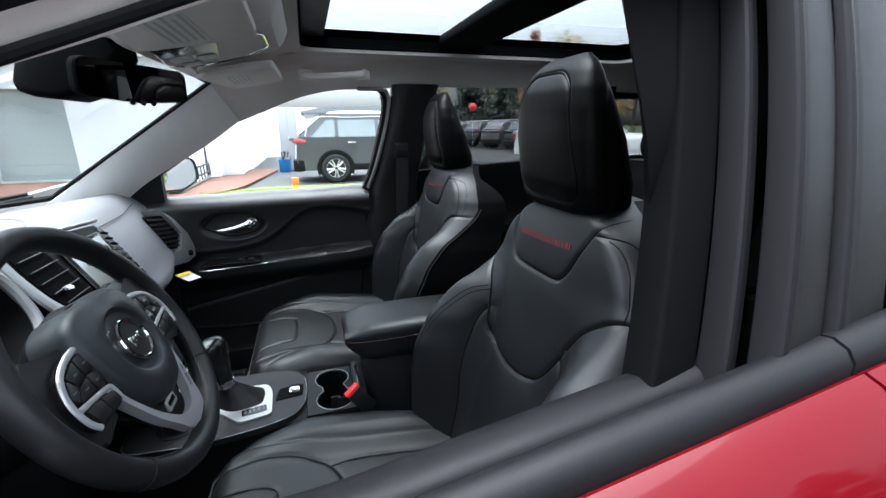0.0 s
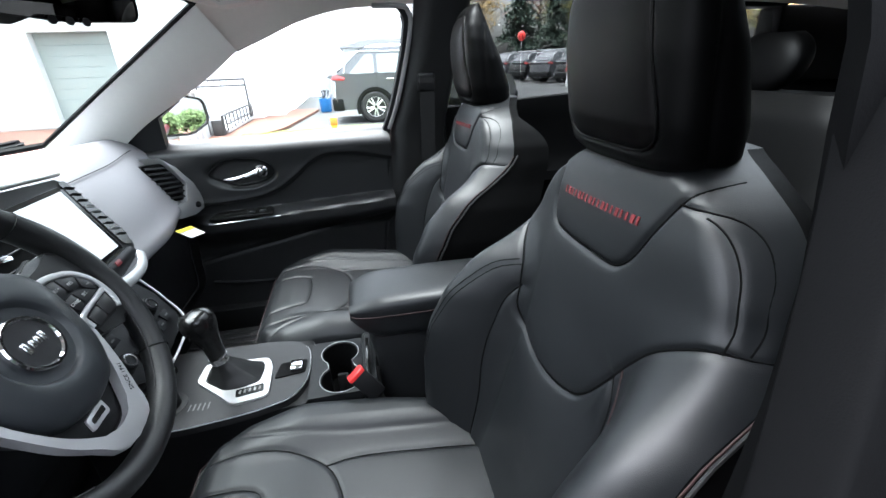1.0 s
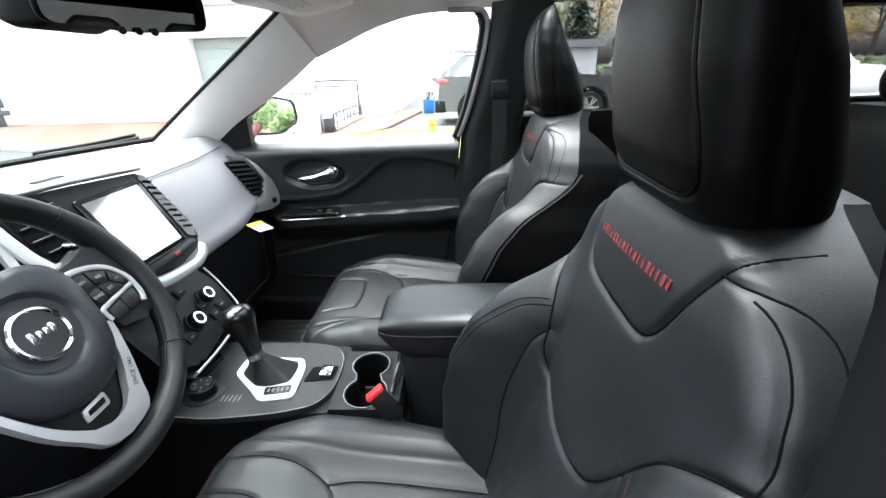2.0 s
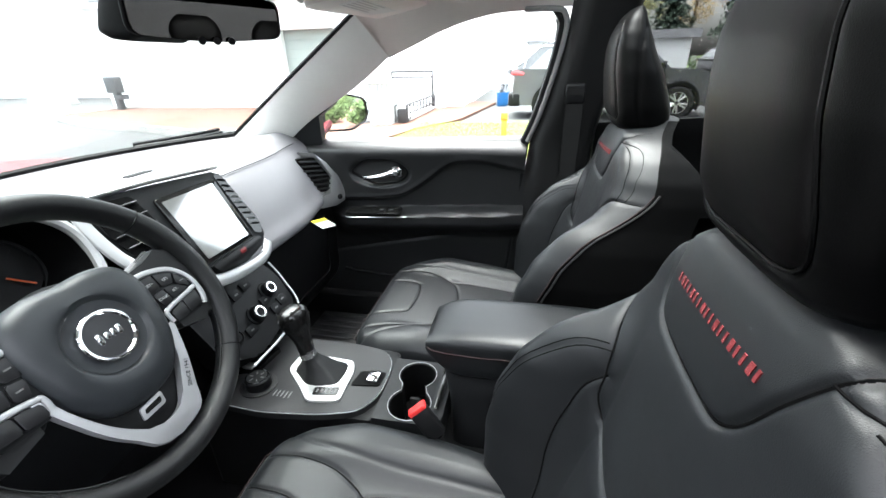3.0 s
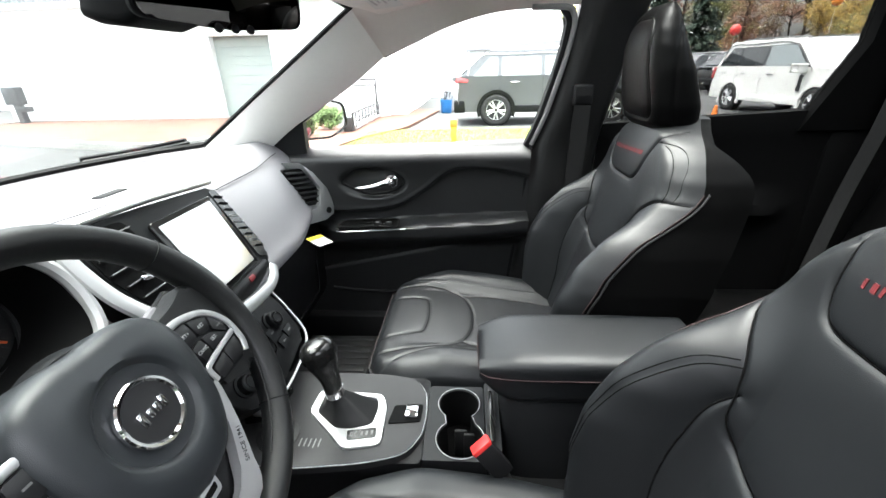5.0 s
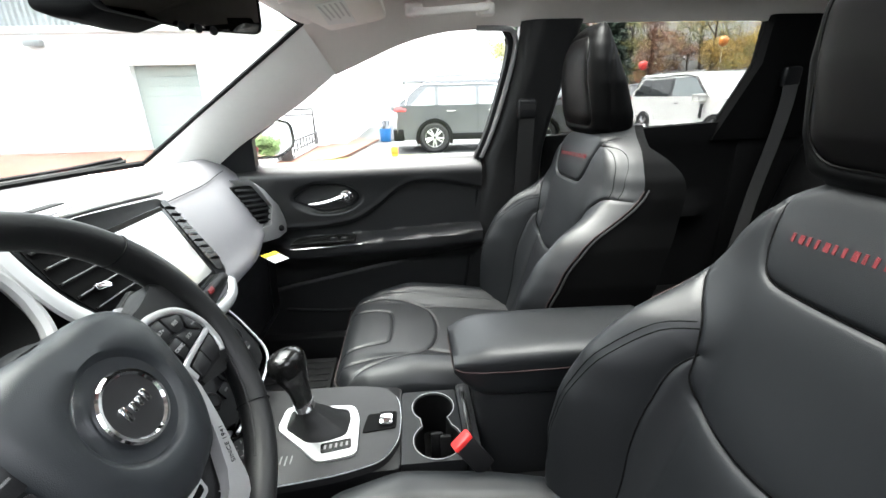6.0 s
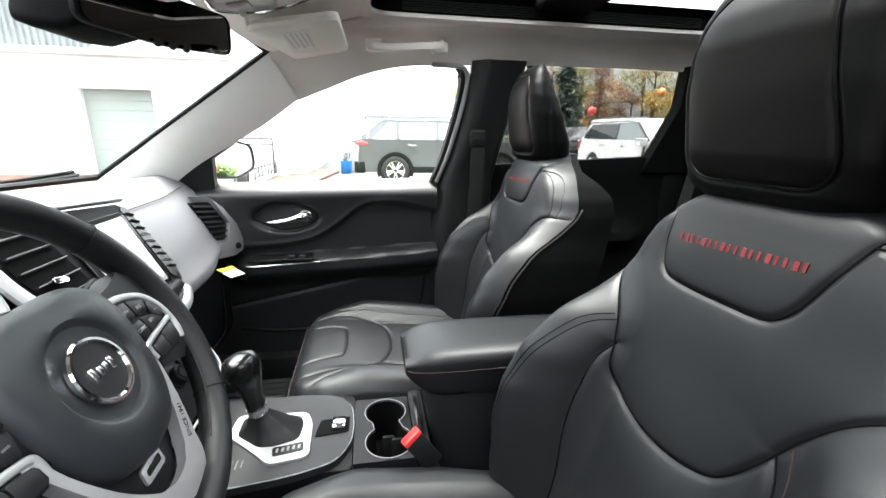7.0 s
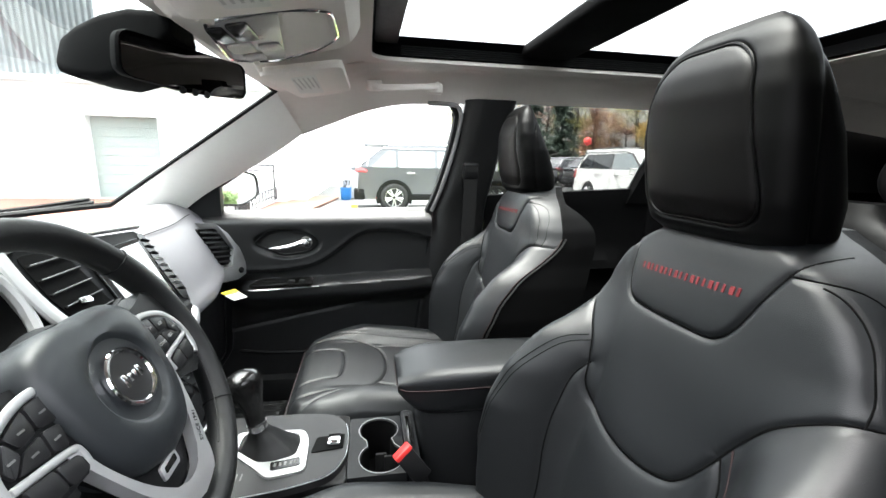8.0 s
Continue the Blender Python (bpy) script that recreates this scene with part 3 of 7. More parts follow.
# rain drops on the rear door glass
rng = random.Random(41)
verts, faces = [], []
for k in range(420):
    z = rng.uniform(1.15, 1.485)
    x = rng.uniform(0.37 + 0.10 * (z - 1.14) / 0.35, 0.94 + 0.05 * (z - 1.14) / 0.25 * (z < 1.39))
    y, r = side_y(z) + 0.0242, rng.choice((0.0008, 0.001, 0.0013, 0.0018))
    b0 = len(verts)
    verts += [(x + r * math.cos(a), y, z + 1.2 * r * math.sin(a)) for a in [math.pi * j / 4 for j in range(8)]]
    verts += [(x + 0.6 * r * math.cos(a), y + 0.5 * r, z + 0.7 * r * math.sin(a)) for a in [math.pi * j / 4 for j in range(8)]]
    faces += [(b0 + j, b0 + (j + 1) % 8, b0 + 8 + (j + 1) % 8, b0 + 8 + j) for j in range(8)] + [tuple(range(b0 + 8, b0 + 16)), tuple(range(b0 + 7, b0 - 1, -1))]
me = bpy.data.meshes.new("rain_drops")
me.from_pydata(verts, [], faces)
me.materials.append(DROP)
me.polygons.foreach_set("use_smooth", [True] * len(me.polygons))
tagged(new("rain_drops", me), "small rain drops on the rear door glass", "water drops", "", "stuff")

# loose rear quarter: seat belt on the passenger's centre pillar
belt = thing("seat_belt", (0.27, 0.62, 1.3), "black seat belt hanging from the centre pillar", "seat belt")
bm = bmesh.new()
box(bm, 0.226, 0.282, 0.618, 0.645, 1.225, 1.285, 0.01, 3)
part("belt_guide", bm, HARD_BLACK, belt)
bm = bmesh.new()
pts = smooth_line([(0.254, 0.616, 1.27), (0.254, 0.630, 1.15), (0.252, 0.648, 0.95), (0.245, 0.652, 0.62)], 6)
thick(bm, [[p + V(dx, 0, 0) for dx in (-0.024, -0.008, 0.008, 0.024)] for p in pts], (0, 0.002, 0))
part("webbing", bm, WEB, belt)

rear_belt = thing("seat_belt", (1.07, 0.62, 1.3), "black rear seat belt running down from the rear pillar", "seat belt")
bm = bmesh.new()
pts = smooth_line([(1.085, 0.628, 1.33), (1.076, 0.615, 1.26), (1.05, 0.60, 1.15), (1.005, 0.585, 0.963), (0.95, 0.55, 0.76)], 6)
thick(bm, [[p + V(dx, 0, 0.2 * dx) for dx in (-0.024, -0.008, 0.008, 0.024)] for p in pts], (0.001, 0.002, 0))
part("webbing", bm, mat("grey_rear_webbing", (0.009, 0.009, 0.0095), 0.75, fine=0.0008, fine_scale=1200), rear_belt)
bm = bmesh.new()
box(bm, 1.055, 1.115, 0.622, 0.645, 1.30, 1.36, 0.01, 3)
part("belt_guide", bm, HARD_BLACK, rear_belt)

# ---------- front seats ----------
SEAT_Y = -0.385
W_BACK = table([(0.60, 0.225), (0.66, 0.24), (0.75, 0.255), (0.9, 0.262), (0.98, 0.25), (1.03, 0.235), (1.08, 0.226), (1.12, 0.213), (1.155, 0.19), (1.18, 0.165), (1.20, 0.13), (1.212, 0.10), (1.222, 0.06)], 0.008)
X_BACK = table([(0.60, 0.155), (0.66, 0.175), (0.72, 0.195), (0.90, 0.247), (1.0, 0.267), (1.1, 0.284), (1.15, 0.292), (1.19, 0.305), (1.21, 0.318), (1.222, 0.345)], 0.01)
BOLSTER = table([(0.60, 0.05), (0.66, 0.085), (0.71, 0.105), (0.80, 0.13), (0.87, 0.135), (0.94, 0.118), (1.0, 0.078), (1.035, 0.032), (1.06, 0.012), (1.1, 0.0), (1.3, 0.0)], 0.012)
PATCH = flat_line([(0.138, 1.205), (0.131, 1.160), (0.127, 1.118), (0.112, 1.093), (0.075, 1.0875), (0.0, 1.0885), (-0.034, 1.090), (-0.052, 1.097), (-0.068, 1.115), (-0.086, 1.152), (-0.100, 1.180), (-0.115, 1.202), (-0.135, 1.216)])
SHOULDER_R = flat_line([(-0.101, 1.182), (-0.142, 1.180), (-0.170, 1.163), (-0.189, 1.138), (-0.202, 1.105), (-0.208, 1.081)])
SHOULDER_L = flat_line([(0.133, 1.172), (0.165, 1.162), (0.188, 1.135), (0.203, 1.100), (0.205, 1.072)])
YOKE = flat_line([(0.205, 1.072), (0.173, 1.040), (0.153, 1.012), (0.144, 0.975), (0.138, 0.934), (0.116, 0.905), (0.060, 0.893), (0.0, 0.897), (-0.045, 0.910), (-0.068, 0.930), (-0.090, 0.965), (-0.112, 1.005), (-0.136, 1.038), (-0.164, 1.062), (-0.192, 1.078), (-0.222, 1.077)])
WING_L = flat_line([(0.151, 1.008), (0.178, 0.993), (0.198, 0.947), (0.210, 0.892), (0.216, 0.812), (0.218, 0.74)])
FLANK_L = flat_line([(0.143, 0.973), (0.153, 0.947), (0.156, 0.897), (0.155, 0.824), (0.150, 0.74), (0.148, 0.62)])
FLANK_R = flat_line([(-0.097, 0.980), (-0.108, 0.945), (-0.112, 0.89), (-0.120, 0.80), (-0.128, 0.70), (-0.130, 0.62)])
RED_R = flat_line([(-0.112, 0.998), (-0.121, 0.956), (-0.126, 0.89), (-0.134, 0.80), (-0.142, 0.70)])


def back_x(y, z):
    """The front face of the backrest, without its seams."""
    b = BOLSTER(z)
    a = abs(y)
    w = W_BACK(z)
    lift = b * ease(a, 0.115, 0.215)
    roll_off = 0.008 * ease(z, 1.04, 1.10)
    edge = max(0.0, (a - (w - 0.045 - roll_off)) / (0.045 + roll_off))
    return X_BACK(z) - lift + 0.012 * (a / 0.2) ** 2 * ease(z, 1.0, 1.1) + (0.05 + 1.7 * roll_off) * edge ** 2.6 - 0.010 * math.exp(-(y / 0.10) ** 2) * math.exp(-((z - 0.84) / 0.10) ** 2)


def pts_on_back(line, lift=0.0):
    return [V(back_x(a, z) - lift, a, z) for a, z in line]


def front_seat(y0):
    seat = thing("front_seat", (0.0, y0, 0.40), "black leather driver's seat with embossed panels and red stitching", "car seat", "front seats")
    off = V(0, y0, 0)
    # backrest
    NZ, NU = 290, 241
    zs = [0.60 + 0.622 * (i / NZ) for i in range(NZ + 1)]
    us = np.linspace(-1, 1, NU)
    yy = np.array([[u * W_BACK(z) for u in us] for z in zs])
    zz = np.array([[z] * NU for z in zs])
    outer_r = [(a + 0.0105, z - 0.002) for a, z in SHOULDER_R[4:]]
    dip = np.zeros_like(yy)
    for line, crisp, soft in ((PATCH, 0.004, 0.0035), (SHOULDER_R, 0.0035, 0.0015), (outer_r, 0.0022, 0.0), (SHOULDER_L, 0.003, 0.003), (YOKE, 0.004, 0.0045), (WING_L, 0.001, 0.0015), (FLANK_L, 0.003, 0.008), (FLANK_R, 0.003, 0.006)):
        d = seg_dist(yy, zz, line)
        dip = np.maximum(dip, crisp * np.exp(-(d / 0.0036) ** 2) + soft * np.exp(-d / 0.013))
    calm = 1 - np.clip((np.abs(us) - 0.86) / 0.14, 0, 1)[None, :] * np.array([0.25 + 0.75 * ease(z, 1.06, 1.12) for z in zs])[:, None]
    dip = dip * calm
    rings = []
    for i, z in enumerate(zs):
        w = W_BACK(z)
        ring = [V(back_x(float(yy[i][j]), z) + float(dip[i][j]), float(yy[i][j]), z) + off for j in range(NU)]
        xe = ring[-1].x
        xb = max(xe + 0.02, X_BACK(z) + (0.150 + 0.020 * ease(z, 0.90, 1.08)) * (1 - 0.74 * ease(z, 1.08, 1.228) ** 1.8))
        for k in range(1, 7):
            ring.append(V(xe + (xb - xe) * k / 6, y0 + w * (1 + 0.015 * math.sin(math.pi * k / 6)), z))
        for k in range(1, 8):
            ring.append(V(xb + 0.015 * math.sin(math.pi * k / 8), y0 + w * (1 - 2 * k / 8), z))
        for k in range(6, 0, -1):
            ring.append(V(xe + (xb - xe) * k / 6, y0 - w * (1 + 0.015 * math.sin(math.pi * k / 6)), z))
        rings.append(ring)
    bm = bmesh.new()
    rows = sheet(bm, [r[:NU] for r in rings])
    lid = [bm.verts.new(p) for p in rings[-1][NU:]]
    bm.faces.new(rows[-1] + lid)
    back = part("backrest", bm, LEATHER, seat, sharp=60)
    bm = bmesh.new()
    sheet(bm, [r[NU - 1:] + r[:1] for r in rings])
    part("back_cover", bm, SHADED_SIDE_VINYL, back, "smooth black side and rear cover, darkened for shade")
    # side seams and stitching
    for s in (1, -1):
        bm = bmesh.new()
        line = [V(max(X_BACK(z) + 0.115 - 0.27 * ease(z, 1.16, 0.86), back_x(W_BACK(z), z) + 0.008), s * (W_BACK(z) * 1.012 + 0.0005), z) for z in np.linspace(1.10, 0.72, 22)]
        tube(bm, [p + off for p in line], 0.0022, 6)
        part("side_piping", bm, SEAT_PLASTIC, back, "raised black piping")
        bm = bmesh.new()
        tube(bm, [p + off + V(-0.010, 0, 0) for p in line], 0.0012, 5)
        part("stitching", bm, DARK_THREAD, back, "dark red stitching")
    def seam(name, line, depth, radius, material, label=""):
        bm = bmesh.new()
        tube(bm, [p + off for p in pts_on_back([(a, z) for a, z in line if abs(a) < W_BACK(z) - 0.003], -depth)], radius, 5)
        return part(name, bm, material, back, label)

    for line, depth in ((PATCH, 0.0066), (SHOULDER_R, 0.0042), (outer_r, 0.0024), (YOKE, 0.0076), (FLANK_L, 0.0105), (FLANK_R, 0.0085)):
        seam("seam", line, depth, 0.0011 if line in (SHOULDER_R, outer_r) else 0.0014, SEAM_BLACK, "sunken black seam")
    for d in (-0.0035, 0.0035):
        seam("stitching", [(a + d, z + abs(d) + d) for a, z in WING_L], 0.0015, 0.0009, SEAM_BLACK)
    seam("stitching", RED_R, 0.0022, 0.0011, DARK_THREAD, "dark red stitching")
    # embroidered mark: plain red bars in place of the maker's word
    for k in range(18):
        a0 = 0.099 - k * 0.0094
        for da, w0, dz, h in ((0.0, 0.0034 + 0.0022 * (k % 3 == 1), 0.0, 0.0046),):
            bm = bmesh.new()
            a1 = a0 - da
            zc = 1.1505 - 0.004 * (a1 / 0.09) + dz
            rows = [[V(back_x(a, z) - 0.0006, a, z) + off for a in (a1, a1 - w0)] for z in (zc - h, zc, zc + h)]
            thick(bm, rows, (0.0025, 0, 0))
            part("embroidery", bm, RED_THREAD, back, "raised red embroidered bar")
    # headrest
    HW = table([(1.200, 0.095), (1.212, 0.112), (1.25, 0.119), (1.32, 0.120), (1.365, 0.114), (1.395, 0.104), (1.420, 0.089), (1.437, 0.071), (1.445, 0.050)], 0.006)
    HF = table([(1.200, 0.315), (1.212, 0.298), (1.25, 0.286), (1.32, 0.278), (1.365, 0.278), (1.395, 0.283), (1.420, 0.293), (1.437, 0.306), (1.445, 0.320)], 0.006)
    HB = table([(1.200, 0.408), (1.212, 0.422), (1.25, 0.418), (1.32, 0.391), (1.365, 0.367), (1.395, 0.354), (1.420, 0.344), (1.437, 0.338), (1.445, 0.332)], 0.006)
    HEAD_Y = 0.022
    face = [(p.x, p.y) for p in rounded([(-0.094, 1.222, 0), (0.094, 1.222, 0), (0.100, 1.372, 0), (0.066, 1.421, 0), (-0.030, 1.421, 0), (-0.064, 1.396, 0), (-0.073, 1.340, 0)], 0.045, 6)]
    face.append(face[0])
    NA, NH = 240, 150
    zh = 1.200 + 0.245 * np.arange(NH + 1) / NH
    ah = 2 * math.pi * np.arange(NA) / NA
    cc, ss = np.cos(ah), np.sin(ah)
    hf, hb, hw = (np.array([f(z) for z in zh])[:, None] for f in (HF, HB, HW))
    hx = (hf + hb) / 2 - (hb - hf) / 2 * (np.sign(cc) * np.abs(cc) ** np.where(cc > 0, 0.56, 0.92))[None, :]
    hy = hw * (np.sign(ss) * np.abs(ss) ** np.where(cc > 0, 0.50, 0.92))[None, :]
    d = seg_dist(hy, np.repeat(zh[:, None], NA, 1), face)
    hx = hx + (0.0028 * np.exp(-(d / 0.0034) ** 2) + 0.0035 * np.exp(-d / 0.014)) * np.clip(cc * 2, 0, 1)[None, :]
    hy = hy * (1 - 0.03 * np.exp(-(np.abs(hx - hf - 0.045) / 0.005) ** 2))
    rings = [[V(float(hx[i, k]), float(hy[i, k]) + HEAD_Y, float(zh[i])) + off for k in range(NA)] for i in range(NH + 1)]
    # the cushioned face inside its piping is a panel of its own
    inside = np.zeros(hy.shape, bool)
    zgrid = np.repeat(zh[:, None], NA, 1)
    for (ay, az), (by, bz) in zip(face, face[1:]):
        cross = ((az > zgrid) != (bz > zgrid)) & (hy < (by - ay) * (zgrid - az) / (bz - az + 1e-12) + ay)
        inside ^= cross
    inside &= (cc > 0.2)[None, :]
    shell, panel = bmesh.new(), bmesh.new()
    for bm, want in ((shell, False), (panel, True)):
        grid = [[bm.verts.new(p) for p in r] for r in rings]
        for i in range(NH):
            for k in range(NA):
                j = (k + 1) % NA
                if bool(inside[i, k] and inside[i + 1, j]) == want:
                    bm.faces.new((grid[i][k], grid[i][j], grid[i + 1][j], grid[i + 1][k]))
        if not want:
            bm.faces.new(grid[0][::-1])
            bm.faces.new(grid[-1])
        bmesh.ops.delete(bm, geom=[v for v in bm.verts if not v.link_faces], context="VERTS")
    head = part("headrest", shell, LEATHER_SMOOTH, seat, "padded smooth black leather headrest", sharp=60)
    part("headrest_face", panel, FACE_LEATHER, head, "smooth black leather face panel", sharp=60)
    def face_x(y, z):
        u = min(1.0, abs(y) / HW(z)) ** (1 / 0.50)
        return (HF(z) + HB(z)) / 2 - (HB(z) - HF(z)) / 2 * max(0.0, 1 - u * u) ** 0.28
    bm = bmesh.new()
    tube(bm, [V(face_x(a, z) + 0.0042, a + HEAD_Y, z) + off for a, z in face[:-1] if abs(a) < 0.97 * HW(z)], 0.0017, 6, closed=True)
    part("headrest_piping", bm, LEATHER_SMOOTH, head, "raised black piping round the face")
    for s in (1, -1):
        bm = bmesh.new()
        tube(bm, [V(0.35, s * 0.055 + HEAD_Y, 1.15) + off, V(0.355, s * 0.055 + HEAD_Y, 1.22) + off], 0.007, 10)
        part("headrest_post", bm, CHROME, seat)
    # cushion
    CW = table([(-0.335, 0.17), (-0.325, 0.205), (-0.30, 0.232), (-0.25, 0.252), (-0.15, 0.262), (0.0, 0.262), (0.12, 0.25), (0.22, 0.235)], 0.01)
    CZ = table([(-0.335, 0.64), (-0.325, 0.668), (-0.30, 0.686), (-0.25, 0.694), (-0.15, 0.690), (0.0, 0.672), (0.12, 0.655), (0.22, 0.64)], 0.012)
    TAB = flat_line([(-0.34, 0.105), (-0.29, 0.098), (-0.215, 0.085), (-0.20, 0.05), (-0.197, 0.0)])
    PAD = flat_line([(-0.34, 0.165), (-0.26, 0.165), (-0.17, 0.150), (-0.105, 0.115), (-0.078, 0.06), (-0.072, 0.0)])
    RIM = flat_line([(-0.30, 0.22), (-0.24, 0.196), (-0.16, 0.178), (-0.06, 0.17), (0.06, 0.17), (0.2, 0.17)])
    INS = flat_line([(-0.105, 0.115), (-0.05, 0.128), (0.06, 0.13), (0.2, 0.128)])
    NX = 200
    xs = [-0.335 + 0.555 * i / NX for i in range(NX + 1)]
    us = np.linspace(-1, 1, 181)
    yy = np.array([[u * CW(x) for u in us] for x in xs])
    xx = np.array([[x] * 181 for x in xs])
    dip = np.zeros_like(yy)
    for line in (TAB, PAD, RIM, INS):
        for s in (1, -1):
            d = seg_dist(xx, yy, [(a, s * b) for a, b in line])
            dip = np.maximum(dip, 0.0030 * np.exp(-(d / 0.0038) ** 2) + 0.0014 * np.exp(-d / 0.012))
    def cush_z(x, y):
        a, w = abs(y), CW(x)
        edge = max(0.0, (a - (w - 0.05)) / 0.05)
        return CZ(x) + 0.034 * ease(a, 0.13, 0.20) * ease(x, -0.30, -0.12) - 0.035 * edge ** 2.4 - 0.004 * math.exp(-(y / 0.1) ** 2) * ease(x, -0.2, 0.0)
    rings = []
    for i, x in enumerate(xs):
        w = CW(x)
        ring = [V(x, float(yy[i][j]), cush_z(x, float(yy[i][j])) - float(dip[i][j])) + off for j in range(181)]
        z1 = ring[-1].z
        zb = 0.585
        for k in range(1, 5):
            ring.append(V(x + (0.02 * k / 4 if i == 0 else 0), y0 + w * (1 + 0.02 * math.sin(math.pi * k / 4)), z1 + (zb - z1) * k / 4))
        for k in range(1, 6):
            ring.append(V(x, y0 + w * (1 - 2 * k / 6), zb))
        for k in range(4, 0, -1):
            ring.append(V(x, y0 - w * (1 + 0.02 * math.sin(math.pi * k / 4)), z1 + (zb - z1) * k / 4))
        rings.append(ring)
    bm = bmesh.new()
    loft(bm, rings)
    cush = part("seat_cushion", bm, LEATHER, seat, sharp=60)
    for line in (TAB, PAD, INS):
        for s in (1, -1):
            bm = bmesh.new()
            tube(bm, [V(a, s * b, cush_z(a, s * b) - 0.0036) + off for a, b in line if abs(b) < CW(max(a, -0.334)) - 0.004 and a > -0.33], 0.0012, 5)
            part("seam", bm, SEAM_BLACK, cush, "sunken black seam")
    # piping and red stitch line round the cushion edge
    rim = [V(x, s * (CW(x) * 1.006 + 0.001), 0.645 - 0.01 * ease(x, -0.3, 0.1)) for s, rng in ((1, xs[::-8]), (-1, xs[::8])) for x in rng]
    bm = bmesh.new()
    tube(bm, [p + off for p in rim], 0.0024, 6)
    part("cushion_piping", bm, SEAT_PLASTIC, cush)
    bm = bmesh.new()
    tube(bm, [p + off + V(0, 0, 0.008) for p in rim], 0.0007, 5)
    part("stitching", bm, DARK_THREAD, cush, "dark red stitching")
    for s in (1, -1):
        bm = bmesh.new()
        tube(bm, [V(a, s * (b + 0.007), cush_z(a, s * (b + 0.007)) - 0.0028) + off for a, b in RIM[3:]], 0.0009, 5)
        part("stitching", bm, DARK_THREAD, cush, "dark red stitching")
    # base, rails, side valances
    bm = bmesh.new()
    box(bm, -0.27, 0.2, y0 - 0.215, y0 + 0.215, 0.46, 0.60, 0.02, 3)
    part("seat_base", bm, SEAT_PLASTIC, seat)
    for s in (1, -1):
        bm = bmesh.new()
        box(bm, -0.30, 0.24, y0 + s * 0.17 - 0.02, y0 + s * 0.17 + 0.02, 0.401, 0.462, 0.006)
        part("seat_rail", bm, HARD_BLACK, seat)
        bm = bmesh.new()
        pts = rounded([(-0.16, 0, 0.50), (0.22, 0, 0.50), (0.30, 0, 0.62), (0.26, 0, 0.70), (0.10, 0, 0.625), (-0.15, 0, 0.60)], 0.03)
        prism(bm, [V(p.x, y0 + s * 0.255, p.z) for p in pts], (0, s * 0.02, 0), 0.005)
        part("side_cover", bm, SEAT_PLASTIC, seat, "black plastic side cover with recliner")
    return seat


driver = front_seat(SEAT_Y)
mate = copy_thing(driver, pose(0.02, 0.375, 0.40))
tagged(mate, "black leather passenger seat with embossed panels and red stitching")

# red belt buckle between driver's seat and console
buckle = thing("belt_buckle", (-0.03, -0.13, 0.62), "seat belt buckle with bright red button beside the console", "buckle")
bm = bmesh.new()
m = pose(-0.036, -0.130, 0.742, -18, -32, 25)
box(bm, -0.018, 0.018, -0.011, 0.011, -0.055, 0.010, 0.004, 2, m)
part("buckle_body", bm, HARD_BLACK, buckle)
bm = bmesh.new()
box(bm, -0.0185, 0.0185, -0.0115, 0.0115, 0.008, 0.018, 0.003, 2, m)
part("button", bm, RED_PLASTIC, buckle, "bright red release button")
bm = bmesh.new()
tube(bm, [m @ V(0, 0, -0.06), V(0.02, -0.13, 0.62), V(0.04, -0.13, 0.56)], 0.008, 8, flat=0.5)
part("buckle_strap", bm, WEB, buckle)

# ---------- rear bench ----------
bench = thing("rear_bench", (1.0, 0, 0.4), "black leather rear bench with three headrests", "bench seat")
for y0, hw in ((-0.34, 0.29), (0.29, 0.33)):
    bm = bmesh.new()
    rings = []
    for i in range(25):
        t = i / 24
        z = 0.60 + 0.60 * t
        w = hw * (1 - 0.30 * ease(t, 0.82, 1.0) ** 2)
        x0 = 1.02 + 0.16 * t + 0.03 * ease(t, 0.9, 1)
        ring = []
        for k in range(48):
            a = 2 * math.pi * k / 48
            c, s = math.cos(a), math.sin(a)
            y = w * math.copysign(abs(s) ** 0.35, s)
            dent = 0.02 * math.cos(y / hw * math.pi * 1.0) if c > 0 else 0
            ring.append(V(x0 + 0.05 - 0.055 * math.copysign(abs(c) ** 0.4, c) + dent, y0 + y, z))
        rings.append(ring)
    loft(bm, rings)
    part("backrest", bm, LEATHER_SMOOTH, bench)
    bm = bmesh.new()
    rings = []
    for i in range(19):
        x = 0.56 + 0.5 * i / 18
        e = min(1, (i + 0.4) / 3)
        rings.append([V(x, y0 + hw * math.copysign(abs(math.sin(a)) ** 0.3, math.sin(a)) * (0.9 + 0.1 * e), 0.60 + (0.07 * e) * math.copysign(abs(math.cos(a)) ** 0.4, math.cos(a))) for a in [2 * math.pi * k / 32 for k in range(32)]])
    loft(bm, rings)
    part("seat_cushion", bm, LEATHER_SMOOTH, bench)
for y0, w in ((-0.37, 0.125), (0.0, 0.11), (0.37, 0.125)):
    bm = bmesh.new()
    rings = []
    for i in range(15):
        t = i / 14
        e = math.sin(math.pi * (0.06 + 0.88 * t)) ** 0.35
        rings.append([V(1.26 + 0.04 * t - 0.045 * e * math.copysign(abs(math.cos(a)) ** 0.6, math.cos(a)), y0 + w * e * math.copysign(abs(math.sin(a)) ** 0.5, math.sin(a)), 1.20 + 0.16 * t) for a in [2 * math.pi * k / 32 for k in range(32)]])
    loft(bm, rings)
    part("headrest", bm, LEATHER_SMOOTH, bench)
bm = bmesh.new()
box(bm, 0.62, 1.12, -0.68, 0.68, 0.402, 0.54, 0.02)
part("seat_base", bm, SEAT_PLASTIC, bench)

